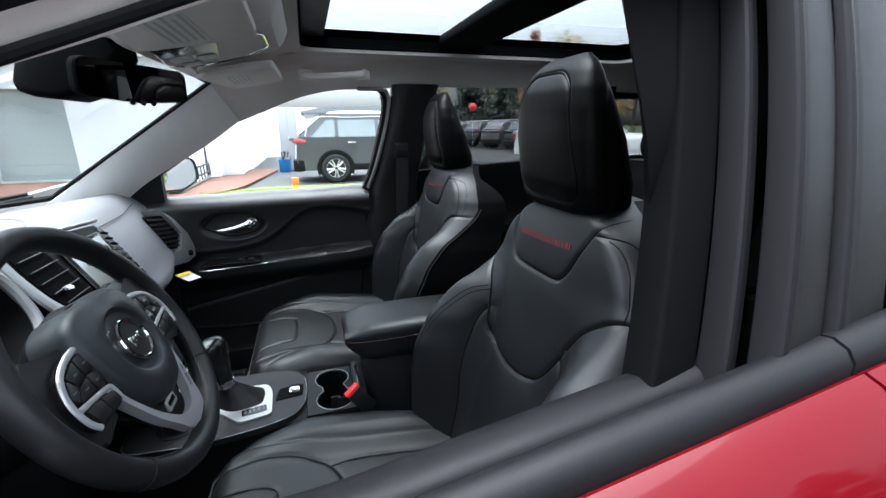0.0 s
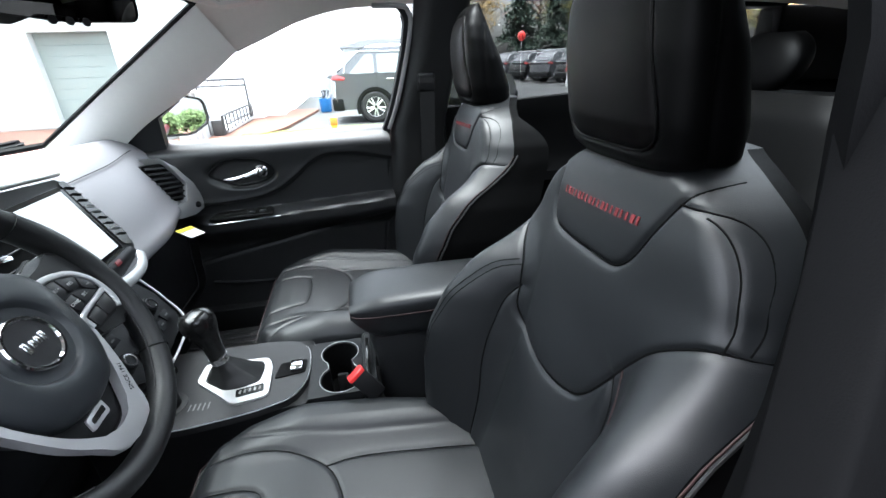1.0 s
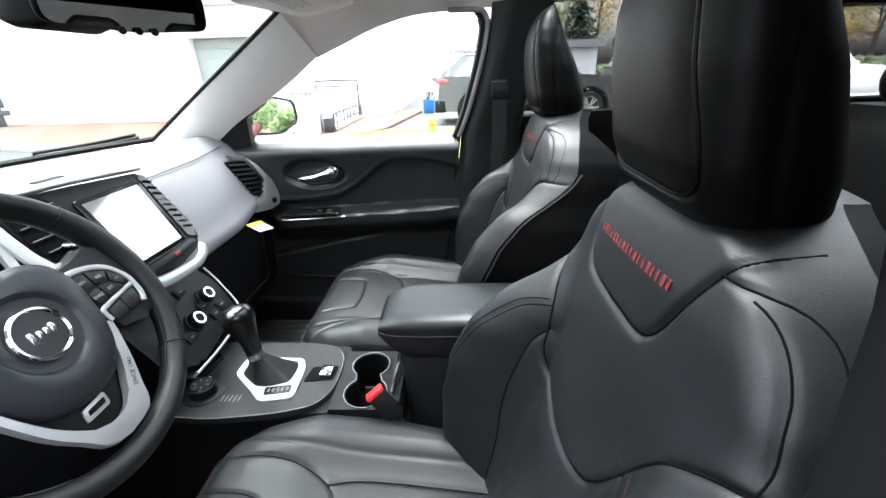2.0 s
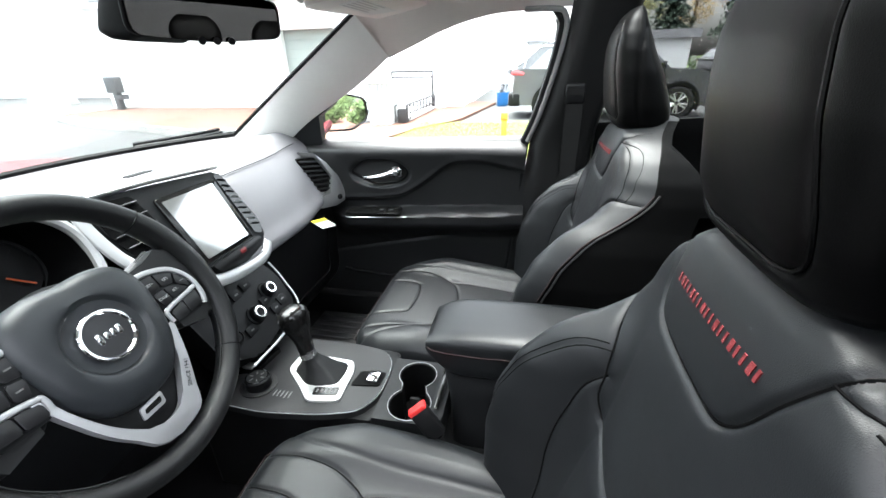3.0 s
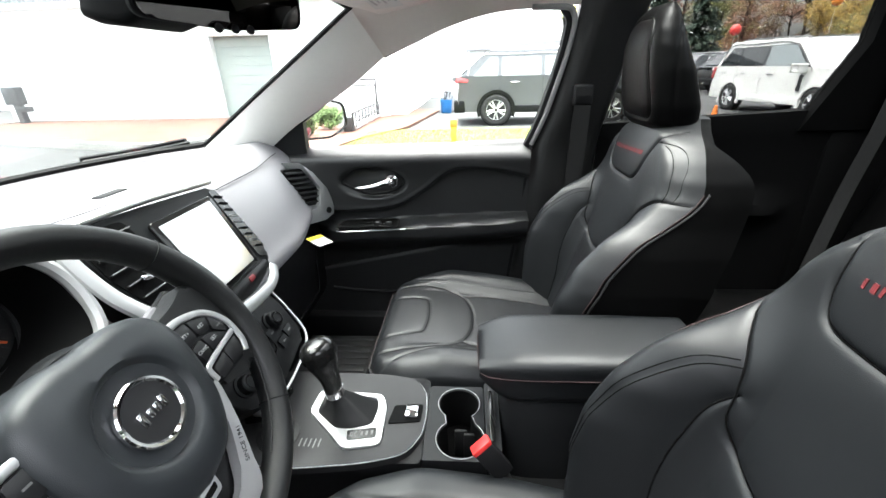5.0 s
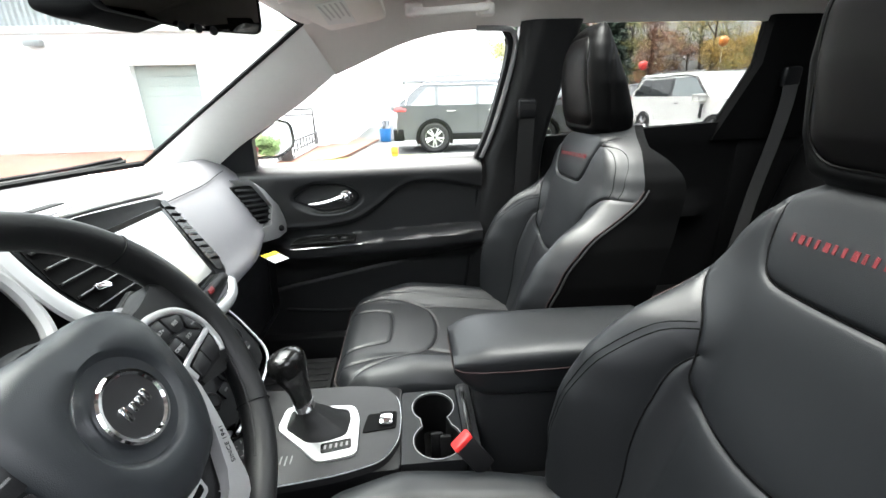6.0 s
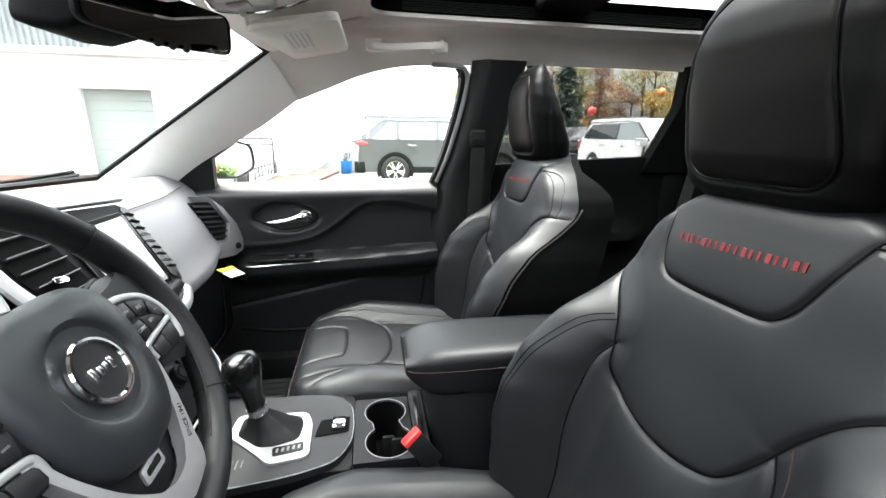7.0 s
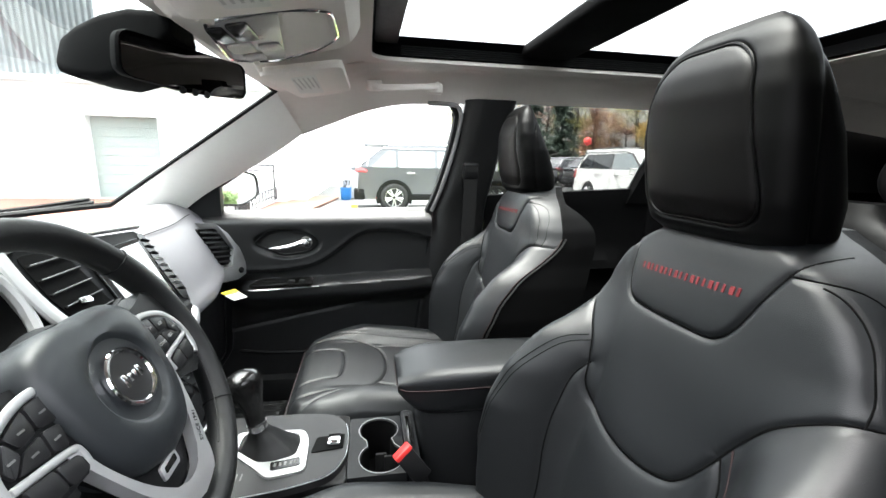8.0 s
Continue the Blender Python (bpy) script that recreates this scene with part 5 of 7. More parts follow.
for s in (1, -1):
    bm = bmesh.new()
    prism(bm, rounded([wp(s * a, b, -0.03) for a, b in ((0.066, 0.044), (0.096, 0.044), (0.130, 0.032), (0.150, 0.006), (0.150, -0.024), (0.140, -0.040), (0.080, -0.040), (0.070, -0.02))], 0.008), WN * 0.016, 0.003)
    pod = part("switch_pod", bm, HARD_BLACK, wheel, "black switch pod")
    bm = bmesh.new()
    prism(bm, rounded([wp(s * a, b, -0.052) for a, b in ((0.070, 0.050), (0.110, 0.056), (0.146, 0.070), (0.163, 0.052), (0.168, 0.0), (0.163, -0.050), (0.146, -0.062), (0.085, -0.046))], 0.012), WN * 0.030, 0.009, 4)
    part("thumb_rest", bm, WHEEL_LEATHER, wheel, "black leather thumb rest joining spoke and rim")
    bm = bmesh.new()
    tube(bm, smooth_line([wp(s * a, b, -0.0125) for a, b in ((0.066, 0.041), (0.095, 0.041), (0.127, 0.030), (0.145, 0.006), (0.147, -0.022), (0.140, -0.037))], 6), 0.0042, 8, flat=0.6, up=WN)
    part("pod_frame", bm, SATIN, pod, "satin silver pod frame")
    bm = bmesh.new()
    tube(bm, smooth_line([wp(s * a, b, -0.0125) for a, b in ((0.143, -0.008), (0.110, -0.012), (0.086, -0.016), (0.082, -0.022), (0.083, -0.034))], 6), 0.0036, 8, flat=0.6, up=WN)
    part("pod_divider", bm, SATIN, pod, "satin silver divider")
    for q in (((0.072, 0.036), (0.096, 0.036), (0.098, 0.015), (0.080, 0.012)), ((0.099, 0.0355), (0.124, 0.026), (0.118, 0.012), (0.101, 0.0145)), ((0.126, 0.0245), (0.139, 0.006), (0.136, -0.003), (0.121, 0.009)), ((0.081, 0.009), (0.098, 0.0118), (0.101, -0.007), (0.087, -0.011)), ((0.101, 0.0115), (0.119, 0.008), (0.132, -0.0035), (0.104, -0.007))):
        bm = bmesh.new()
        prism(bm, rounded([wp(s * a, b, -0.0145) for a, b in q], 0.003), WN * 0.0038, 0.0012)
        bt = part("button", bm, PLATE_GREY, pod)
        ca, cb_ = sum(a for a, b in q) / 4, sum(b for a, b in q) / 4
        body = {(1, 0.072): "SET+", (1, 0.099): "RES", (1, 0.081): "CANC", (1, 0.101): "SET-"}.get((s, q[0][0]))
        if body:
            word(body, 0.0058, wp(ca, cb_, -0.0104), (0, 1, 0), WB, 0.0002, WORD_WHITE, bt, "small pale lettering")
            continue
        bm = bmesh.new()
        prism(bm, [wp(s * (ca + u), cb_ + v, -0.0104) for u, v in ((-0.0035, 0.0009), (0.0035, 0.0009), (0.0035, -0.0009), (-0.0035, -0.0009))], WN * 0.0003)
        part("button_mark", bm, BUTTON_MARK, bt)
    for q in (((0.087, -0.021), (0.110, -0.0165), (0.110, -0.036), (0.087, -0.037)), ((0.112, -0.016), (0.138, -0.0125), (0.136, -0.034), (0.112, -0.036))):
        bm = bmesh.new()
        prism(bm, rounded([wp(s * a, b, -0.0145) for a, b in q], 0.003), WN * 0.0045, 0.0015)
        part("button", bm, PLATE_GREY, pod)
bm = bmesh.new()
lathe(bm, [(0.07, -0.09), (0.085, -0.05), (0.08, -0.03), (0.05, -0.02)], WC, WN, 40)
part("hub_back", bm, HARD_BLACK, wheel)
# stalks
for s in (1, -1):
    st = thing("column_stalk", tuple(wp(s * 0.05, 0.02, -0.09)), "black column stalk with grey end cap behind the wheel", "stalk", "column stalks")
    bm = bmesh.new()
    tube(bm, [wp(s * 0.04, 0.03, -0.085), wp(s * 0.10, 0.045, -0.07), wp(s * 0.150, 0.062, -0.058)], lambda t: 0.009 + 0.005 * t, 10, flat=0.7)
    part("stalk_arm", bm, HARD_BLACK, st)
    bm = bmesh.new()
    tube(bm, [wp(s * 0.112, 0.0485, -0.0665), wp(s * 0.128, 0.054, -0.063)], 0.0145, 10, flat=0.75)
    part("stalk_ring", bm, DASH_PAD, st, "grey twist ring")

# ---------- centre console ----------
console = thing("center_console", (-0.1, 0, 0.42), "black centre console with silver trim and cup holders", "console")
bm = bmesh.new()
prism(bm, rounded([(-0.56, -0.12, 0.42), (-0.56, 0.13, 0.42), (-0.150, 0.115, 0.42), (-0.150, -0.11, 0.42)], 0.01), (0, 0, 0.262), 0.006)
prism(bm, [(-0.1505, 0.085, 0.42), (0.40, 0.10, 0.42), (0.40, -0.09, 0.42), (-0.1505, -0.11, 0.42)], (0, 0, 0.17))
part("console_body", bm, HARD_BLACK, console)
plate = rounded([(-0.52, -0.13, 0.682), (-0.53, 0.11, 0.682), (-0.25, 0.106, 0.682), (-0.185, 0.094, 0.682), (-0.155, 0.058, 0.682), (-0.148, 0.0, 0.682), (-0.152, -0.060, 0.682), (-0.178, -0.104, 0.682), (-0.25, -0.126, 0.682), (-0.38, -0.142, 0.682)], 0.035, 6)
bm = bmesh.new()
prism(bm, plate, (0, 0, 0.018), 0.005, 3)
top_plate = part("shift_plate", bm, PLATE_GREY, console, "dark grey shift plate")
bm = bmesh.new()
tube(bm, [p + V(0, 0, 0.0160) for p in plate], 0.0013, 6, closed=True)
part("plate_edge", bm, SILVER, top_plate)
gb = rounded([(-0.384, -0.014, 0.7), (-0.380, 0.046, 0.7), (-0.244, 0.038, 0.7), (-0.230, 0.004, 0.7), (-0.226, -0.090, 0.7), (-0.294, -0.102, 0.7), (-0.326, -0.068, 0.7)], 0.014, 5)
gi = rounded([(-0.368, -0.016, 0.7), (-0.368, 0.036, 0.7), (-0.254, 0.029, 0.7), (-0.246, 0.000, 0.7), (-0.250, -0.044, 0.7), (-0.290, -0.057, 0.7), (-0.320, -0.056, 0.7)], 0.012, 5)
bm = bmesh.new()
band(bm, [p + V(0, 0, -0.001) for p in gb], [p + V(0, 0, -0.001) for p in gi], (0, 0, 0.006))
part("shift_bezel", bm, SATIN, top_plate, "satin silver shift gate frame")
bm = bmesh.new()
prism(bm, rounded([(-0.294, -0.062, 0.7052), (-0.240, -0.053, 0.7052), (-0.237, -0.075, 0.7052), (-0.290, -0.084, 0.7052)], 0.004), (0, 0, 0.0016))
ind = part("gear_indicator", bm, GLOSS_BLACK, top_plate)
for k in range(5):
    bm = bmesh.new()
    x = -0.284 + 0.0095 * k
    box(bm, x - 0.0022, x + 0.0022, -0.076 + 0.0014 * k, -0.066 + 0.0014 * k, 0.7066, 0.7071)
    part("gear_mark", bm, BUTTON_MARK, ind)
# gear lever
lever = thing("gear_lever", (-0.31, 0.0, 0.70), "black gear lever with pear-shaped knob and leather boot", "gear lever")
bm = bmesh.new()
rings = []
tp = V(-0.323, -0.018, 0.757)
base = [p + V(0, 0, 0.001) for p in gi]
cb = sum(base, Vector()) / len(base)
for i in range(9):
    t = i / 8
    f = (1 - t) ** 0.62 * (1 + 0.05 * math.sin(t * 14))
    rings.append([(cb + (p - cb) * (0.27 + 0.73 * f)).lerp(tp + (p - cb) * 0.30, t) + V(0, 0, 0.006 * math.sin(math.pi * t)) for p in base])
loft(bm, rings)
part("boot", bm, WHEEL_LEATHER, lever, "folded black leather boot")
bm = bmesh.new()
tube(bm, [V(-0.3235, -0.018, 0.755), V(-0.326, -0.019, 0.769)], 0.0188, 18)
part("collar", bm, CHROME, lever, "chrome collar")
bm = bmesh.new()
pts = smooth_line([(-0.325, -0.019, 0.765), (-0.330, -0.02, 0.80), (-0.336, -0.02, 0.826), (-0.343, -0.02, 0.856), (-0.348, -0.02, 0.880)], 6)
tube(bm, pts, table([(0, 0.0175), (0.2, 0.0190), (0.45, 0.0255), (0.65, 0.0335), (0.8, 0.0345), (0.9, 0.029), (0.97, 0.016), (1.0, 0.004)], 0.02), 20, flat=0.9)
part("knob", bm, GLOSS_BLACK, lever, "smooth black knob")
# parking brake switch
bm = bmesh.new()
prism(bm, rounded([(-0.222, -0.038, 0.700), (-0.158, -0.030, 0.700), (-0.156, 0.014, 0.700), (-0.214, 0.010, 0.700)], 0.006), (0, 0, 0.0025))
pb = part("brake_switch_well", bm, TRIM_DARK, top_plate)
bm = bmesh.new()
box(bm, -0.190, -0.164, -0.026, 0.006, 0.7025, 0.712, 0.003)
part("brake_switch", bm, CHROME, pb, "chrome parking brake switch")
# terrain dial and its marks
bm = bmesh.new()
lathe(bm, [(0.040, 0.0), (0.040, 0.003), (0.034, 0.004), (0.028, 0.004), (0.027, 0.022), (0.024, 0.025), (0.0, 0.025)], (-0.425, -0.072, 0.699), (0, 0, 1), 36)
dial = part("terrain_dial", bm, HARD_BLACK, top_plate, "black terrain dial")
bm = bmesh.new()
lathe(bm, [(0.0245, 0.0245), (0.0245, 0.0262), (0.022, 0.0262), (0.022, 0.0245)], (-0.425, -0.072, 0.699), (0, 0, 1), 36)
part("dial_ring", bm, CHROME, dial)
for k in range(6):
    a = radians(60 * k)
    bm = bmesh.new()
    box(bm, -0.004, 0.004, -0.0012, 0.0012, 0, 0.0008, 0, 1, Matrix.Translation((-0.425 + 0.013 * math.cos(a), -0.072 + 0.013 * math.sin(a), 0.7242)) @ Matrix.Rotation(a, 4, "Z"))
    part("dial_mark", bm, BUTTON_MARK, dial)
for k in range(5):
    bm = bmesh.new()
    box(bm, -0.378 + k * 0.009, -0.3755 + k * 0.009, -0.096 - 0.003 * (k == 3), -0.078, 0.7, 0.7007)
    part("plate_mark", bm, BUTTON_MARK, top_plate)
# media sockets
bm = bmesh.new()
prism(bm, rounded([(-0.505, -0.05, 0.700), (-0.505, 0.05, 0.700), (-0.44, 0.05, 0.700), (-0.45, -0.035, 0.700)], 0.01), (0, 0, 0.012), 0.004)
ms = part("media_panel", bm, GLOSS_BLACK, top_plate)
for y in (-0.03, 0.0, 0.028):
    bm = bmesh.new()
    box(bm, -0.488, -0.462, y - 0.010, y + 0.010, 0.711, 0.717, 0.002)
    part("socket_cover", bm, SILVER if y < 0 else HARD_BLACK, ms)

# cup holders: block with two round wells
def cup_loop(grow, z):
    """Two joined circles seen from above."""
    (x1, y1, r1), (x2, y2, r2) = (-0.084, 0.026, 0.040), (-0.080, -0.064, 0.043)
    top = [V(x1 + (r1 + grow) * math.cos(radians(d)), y1 + (r1 + grow) * math.sin(radians(d)), z) for d in range(-52, 233, 6)]
    low = [V(x2 + (r2 + grow) * math.cos(radians(d)), y2 + (r2 + grow) * math.sin(radians(d)), z) for d in range(128, 413, 6)]
    return top + low


well = [cup_loop(0.003, 0.6965), cup_loop(0.0, 0.694), cup_loop(-0.004, 0.61)]
bm = bmesh.new()
hole = cup_loop(0.003, 0.6965)
cen = V(-0.09, -0.019, 0)
ring = []
for q in hole:
    d = V(q.x - cen.x, q.y - cen.y, 0)
    k = min((0.0565 if d.x > 0 else 0.0575) / max(1e-6, abs(d.x)), (0.097 if d.y > 0 else 0.093) / max(1e-6, abs(d.y)))
    ring.append(V(cen.x + d.x * k, cen.y + d.y * k, 0.694))
loft(bm, [[V(q.x, q.y, 0.585) for q in ring], ring, hole] + well[1:], True, False)
cup = part("cup_holder", bm, SOFT_BLACK, console, "black surround of two joined cup holders")
bm = bmesh.new()
loft(bm, [cup_loop(-0.0005, 0.693), cup_loop(-0.0045, 0.600)], True, False)
fl = [bm.verts.new(q) for q in cup_loop(-0.0045, 0.600)]
bm.faces.new(fl)
part("cup_well", bm, TRIM_DARK, cup, "deep black well")
bm = bmesh.new()
tube(bm, cup_loop(0.0025, 0.6970), 0.0008, 6, closed=True)
part("cup_ring", bm, mat("dull_silver_line", (0.32, 0.32, 0.325), 0.35, 0.4), cup, "thin silver line")
for x, y in ((-0.080, -0.021), (-0.062, -0.030)):
    bm = bmesh.new()
    box(bm, x - 0.012, x + 0.012, y - 0.004, y + 0.004, 0.602, 0.672, 0.003)
    part("cup_grip", bm, RUBBER, cup)
bm = bmesh.new()
prism(bm, rounded([(-0.032, -0.112, 0.64), (-0.032, 0.085, 0.64), (-0.004, 0.085, 0.64), (-0.004, -0.10, 0.64)], 0.008), (0, 0, 0.062), 0.004)
tray = part("side_tray", bm, SOFT_BLACK, console)
bm = bmesh.new()
box(bm, -0.026, -0.012, -0.04, 0.07, 0.7022, 0.707, 0.002)
part("tray_slider", bm, PLATE_GREY, tray)
bm = bmesh.new()
box(bm, -0.024, -0.016, -0.08, 0.05, 0.7065, 0.7105, 0.002)
part("tray_slider", bm, GLOSS_BLACK, tray)

# armrest lid
armrest = thing("armrest", (0.15, 0.025, 0.70), "padded black leather armrest lid with red stitching on the console", "armrest")
bm = bmesh.new()
rings = []
for i in range(33):
    t = i / 32
    x = -0.045 + 0.40 * t
    e = 1 - (1 - min(1, t / 0.20)) ** 2.2
    zt = 0.866 + 0.004 * math.sin(math.pi * t) - 0.022 * (1 - e)
    zb = 0.768 + 0.050 * (1 - e)
    yc, hy = 0.027, 0.087 * (0.80 + 0.20 * e)
    ring = []
    for k in range(40):
        a = 2 * math.pi * k / 40
        c, s = math.cos(a), math.sin(a)
        y = yc + hy * math.copysign(abs(c) ** 0.3, c)
        z = (zt + zb) / 2 + (zt - zb) / 2 * math.copysign(abs(s) ** (0.42 if s > 0 else 0.55), s)
        ring.append(V(x, y, z))
    rings.append(ring)
loft(bm, rings)
lid = part("lid", bm, LEATHER, armrest, "padded black leather lid", sharp=60)
bm = bmesh.new()
tube(bm, [V(0.34, -0.0615, 0.834), V(0.05, -0.0615, 0.832), V(0.0, -0.0590, 0.832), V(-0.030, -0.0535, 0.832), V(-0.044, -0.042, 0.832), V(-0.0465, -0.02, 0.832), V(-0.0465, 0.07, 0.832), V(-0.040, 0.103, 0.832), V(-0.01, 0.113, 0.832), V(0.34, 0.116, 0.834)], 0.0013, 5)
part("stitching", bm, DARK_THREAD, lid, "dark red stitching")
bm = bmesh.new()
rings = [[V(x, 0.027 + hy * math.copysign(abs(math.cos(a)) ** 0.25, math.cos(a)), z) for a in [2 * math.pi * k / 32 for k in range(32)] for x in ((0.17 + hx * math.copysign(abs(math.sin(a)) ** 0.25, math.sin(a))),)] for z, hx, hy in ((0.50, 0.165, 0.085), (0.68, 0.168, 0.085), (0.72, 0.172, 0.084), (0.76, 0.180, 0.081), (0.785, 0.17, 0.076))]
loft(bm, rings)
part("box", bm, SOFT_BLACK, armrest, "black storage box below the lid")

# ---------- passenger door ----------
SWOOSH = flat_line([(-0.60, 0.905), (-0.45, 0.905), (-0.357, 0.913), (-0.28, 0.931), (-0.202, 0.981), (-0.150, 1.022), (-0.094, 1.046), (-0.005, 1.045), (0.06, 1.032), (0.125, 1.016)])


def door_y(x, z):
    """Distance of the door panel from the car's middle."""
    y = 0.672 - 0.010 * ease(z, 1.0, 1.10) + 0.03 * ease(z, 0.86, 0.70) * 0.3
    sz = float(np.interp(x, [p[0] for p in SWOOSH], [p[1] for p in SWOOSH]))
    y += 0.017 * (1 - ease(z, sz - 0.014, sz + 0.004)) - 0.003 * math.exp(-((z - sz) / 0.009) ** 2)
    arm_z = 0.868 + 0.05 * (x + 0.2)
    top = ease(z, arm_z + 0.012, arm_z - 0.006)
    low = ease(z, arm_z - 0.115, arm_z - 0.03)
    y -= 0.072 * top * low * ease(x, -0.60, -0.47) * (1 - 0.25 * ease(x, 0.0, 0.12))
    y += 0.006 * math.exp(-((z - (0.775 + 0.20 * (x + 0.12))) / 0.006) ** 2)
    y += 0.045 * ease(z, 1.050, 1.114 + 0.02 * (x + 0.3)) ** 2
    d = math.hypot((x + 0.375) / 0.118, (z - 0.998) / 0.056)
    y += 0.016 * (1 - ease(d, 0.75, 1.0))
    return y


def front_door(s):
    door = thing("front_door", (-0.25, s * 0.75, 0.45), "black moulded front door panel with armrest and chrome handle" if s > 0 else "red front door with black inner panel and open window", "car door")
    bm = bmesh.new()
    xs, zs = np.linspace(-0.74, 0.125, 150), np.linspace(0.45, 1.10, 130)
    grid = []
    for x in xs:
        top = 1.107 + 0.022 * (x + 0.3) if s > 0 else 1.015 + 0.10 * max(x, -0.3)
        grid.append([V(x, s * door_y(x, z), z) for z in [0.45 + (top - 0.45) * (zz - 0.45) / 0.65 for zz in zs]] + [V(x, s * 0.715, top + 0.006), V(x, s * 0.725, top - 0.01)])
    sheet(bm, grid)
    panel = part("door_panel", bm, DOOR_SKIN, door, "black moulded inner door panel", sharp=50)
    # handle recess, ring and chrome pull
    hexa = rounded([(-0.488, 0, 0.998), (-0.428, 0, 1.044), (-0.310, 0, 1.036), (-0.268, 0, 1.0), (-0.302, 0, 0.966), (-0.395, 0, 0.953)], 0.022, 5)
    cen = V(-0.375, 0, 0.998)
    bm = bmesh.new()
    tube(bm, [V(p.x, s * (door_y(p.x, p.z) - 0.0005), p.z) for p in hexa], 0.0045, 8, closed=True)
    part("handle_surround", bm, HARD_BLACK, panel, "black raised surround")
    bm = bmesh.new()
    tube(bm, smooth_line([(-0.432, s * 0.665, 0.982), (-0.40, s * 0.658, 0.985), (-0.36, s * 0.655, 0.993), (-0.325, s * 0.656, 1.004), (-0.302, s * 0.66, 1.002)], 6), table([(0, 0.005), (0.15, 0.0085), (0.6, 0.0105), (0.85, 0.014), (1, 0.006)], 0.05), 10, flat=0.9)
    part("door_handle", bm, CHROME, door, "chrome pull handle")
    bm = bmesh.new()
    lathe(bm, [(0.021, 0), (0.021, 0.006), (0.016, 0.011), (0, 0.012)], (-0.312, s * 0.672, 1.002), (0, -s, 0), 24)
    part("handle_pivot", bm, CHROME, panel)
    # armrest trim strip and switches
    bm = bmesh.new()
    tube(bm, [V(x, s * (door_y(x, 0.862 + 0.05 * (x + 0.2)) - 0.001), 0.862 + 0.05 * (x + 0.2)) for x in np.linspace(-0.50, -0.27, 14)], 0.0022, 6)
    part("armrest_trim", bm, SILVER if s > 0 else HARD_BLACK, panel, "thin bright trim line")
    bm = bmesh.new()
    m = [(-0.50, 0.618, 0.859), (-0.29, 0.604, 0.868), (-0.29, 0.650, 0.878), (-0.47, 0.655, 0.872)]
    prism(bm, rounded([(x, s * y, z) for x, y, z in m], 0.012), (0, 0, 0.006), 0.002)
    sp = part("switch_plate", bm, GLOSS_BLACK, panel, "gloss black switch plate")
    for x in (-0.36, -0.325):
        bm = bmesh.new()
        box(bm, x - 0.011, x + 0.011, min(s * 0.616, s * 0.635), max(s * 0.616, s * 0.635), 0.871, 0.880, 0.003)
        part("window_switch", bm, HARD_BLACK, sp)
        bm = bmesh.new()
        box(bm, x - 0.004, x + 0.004, min(s * 0.62, s * 0.63), max(s * 0.62, s * 0.63), 0.8801, 0.8806)
        part("switch_mark", bm, BUTTON_MARK, sp)
    # map pocket edge
    bm = bmesh.new()
    tube(bm, smooth_line([(x, s * (door_y(x, z) - 0.002), z) for x, z in ((-0.56, 0.60), (-0.40, 0.585), (-0.2, 0.59), (0.0, 0.61), (0.06, 0.64))], 6), 0.006, 8)
    part("map_pocket", bm, HARD_BLACK, panel)
    return door


pdoor = front_door(1)
ddoor = front_door(-1)
# belt weatherstrips of the passenger window
bm = bmesh.new()
tube(bm, [V(x, 0.716, 1.107 + 0.022 * (x + 0.3) - 0.004) for x in np.linspace(-0.60, 0.11, 12)], 0.006, 8)
part("belt_seal", bm, RUBBER, pdoor)
bm = bmesh.new()
box(bm, -0.95, 0.115, 0.745, 0.86, 0.5, 1.085, 0.02)
part("outer_skin", bm, RED_PAINT, pdoor, "red outer door skin")

# driver's door: open window slot, mouldings and red skin outside
def belt(x):
    return 1.100 + 0.16 * x if x > -0.1 else 1.088 + 0.04 * x


xs = np.linspace(-0.9, 0.62, 40)
fx = [x for x in xs if x < 0.24] + [0.262]
ox_ = [x for x in xs if x < 0.32] + [0.338]


def run(xr, sec):
    return [[V(x, y, belt(x) + z) for y, z in sec] for x in xr]


bm = bmesh.new()
loft(bm, run(fx, ((-0.70, -0.09), (-0.70, -0.040), (-0.708, -0.028), (-0.722, -0.023), (-0.742, -0.025), (-0.752, -0.034), (-0.755, -0.09))))
part("inner_belt_trim", bm, BELT_BLACK, ddoor, "rounded black sill along the open window", sharp=80)
bm = bmesh.new()
loft(bm, run(fx, ((-0.757, -0.09), (-0.757, -0.030), (-0.761, -0.020), (-0.766, -0.025), (-0.766, -0.09))))
part("window_slot_seal", bm, RUBBER, ddoor)
bm = bmesh.new()
loft(bm, run(ox_, ((-0.772, -0.06), (-0.772, -0.010), (-0.776, 0.000), (-0.786, 0.002), (-0.799, -0.003), (-0.806, -0.014), (-0.806, -0.06))))
part("outer_belt_moulding", bm, BELT_BLACK, ddoor, "black outer belt moulding", sharp=80)
sec = ((-0.808, -0.022), (-0.814, -0.017), (-0.828, -0.022), (-0.858, -0.05), (-0.890, -0.12), (-0.905, -0.22), (-0.91, -0.34), (-0.905, -0.46), (-0.89, -0.60), (-0.87, -0.70), (-0.84, -0.70), (-0.80, -0.40), (-0.80, -0.06))
bm = bmesh.new()
loft(bm, run(ox_, sec))
part("outer_skin", bm, RED_PAINT, ddoor, "glossy red outer skin")
rear = thing("rear_door", (0.7, -0.8, 0.45), "red rear door with dark tinted glass", "car door")
bm = bmesh.new()
rx = np.linspace(0.342, 1.1, 24)
loft(bm, run(rx, sec))
part("outer_skin", bm, RED_PAINT, rear, "glossy red outer skin")
bm = bmesh.new()
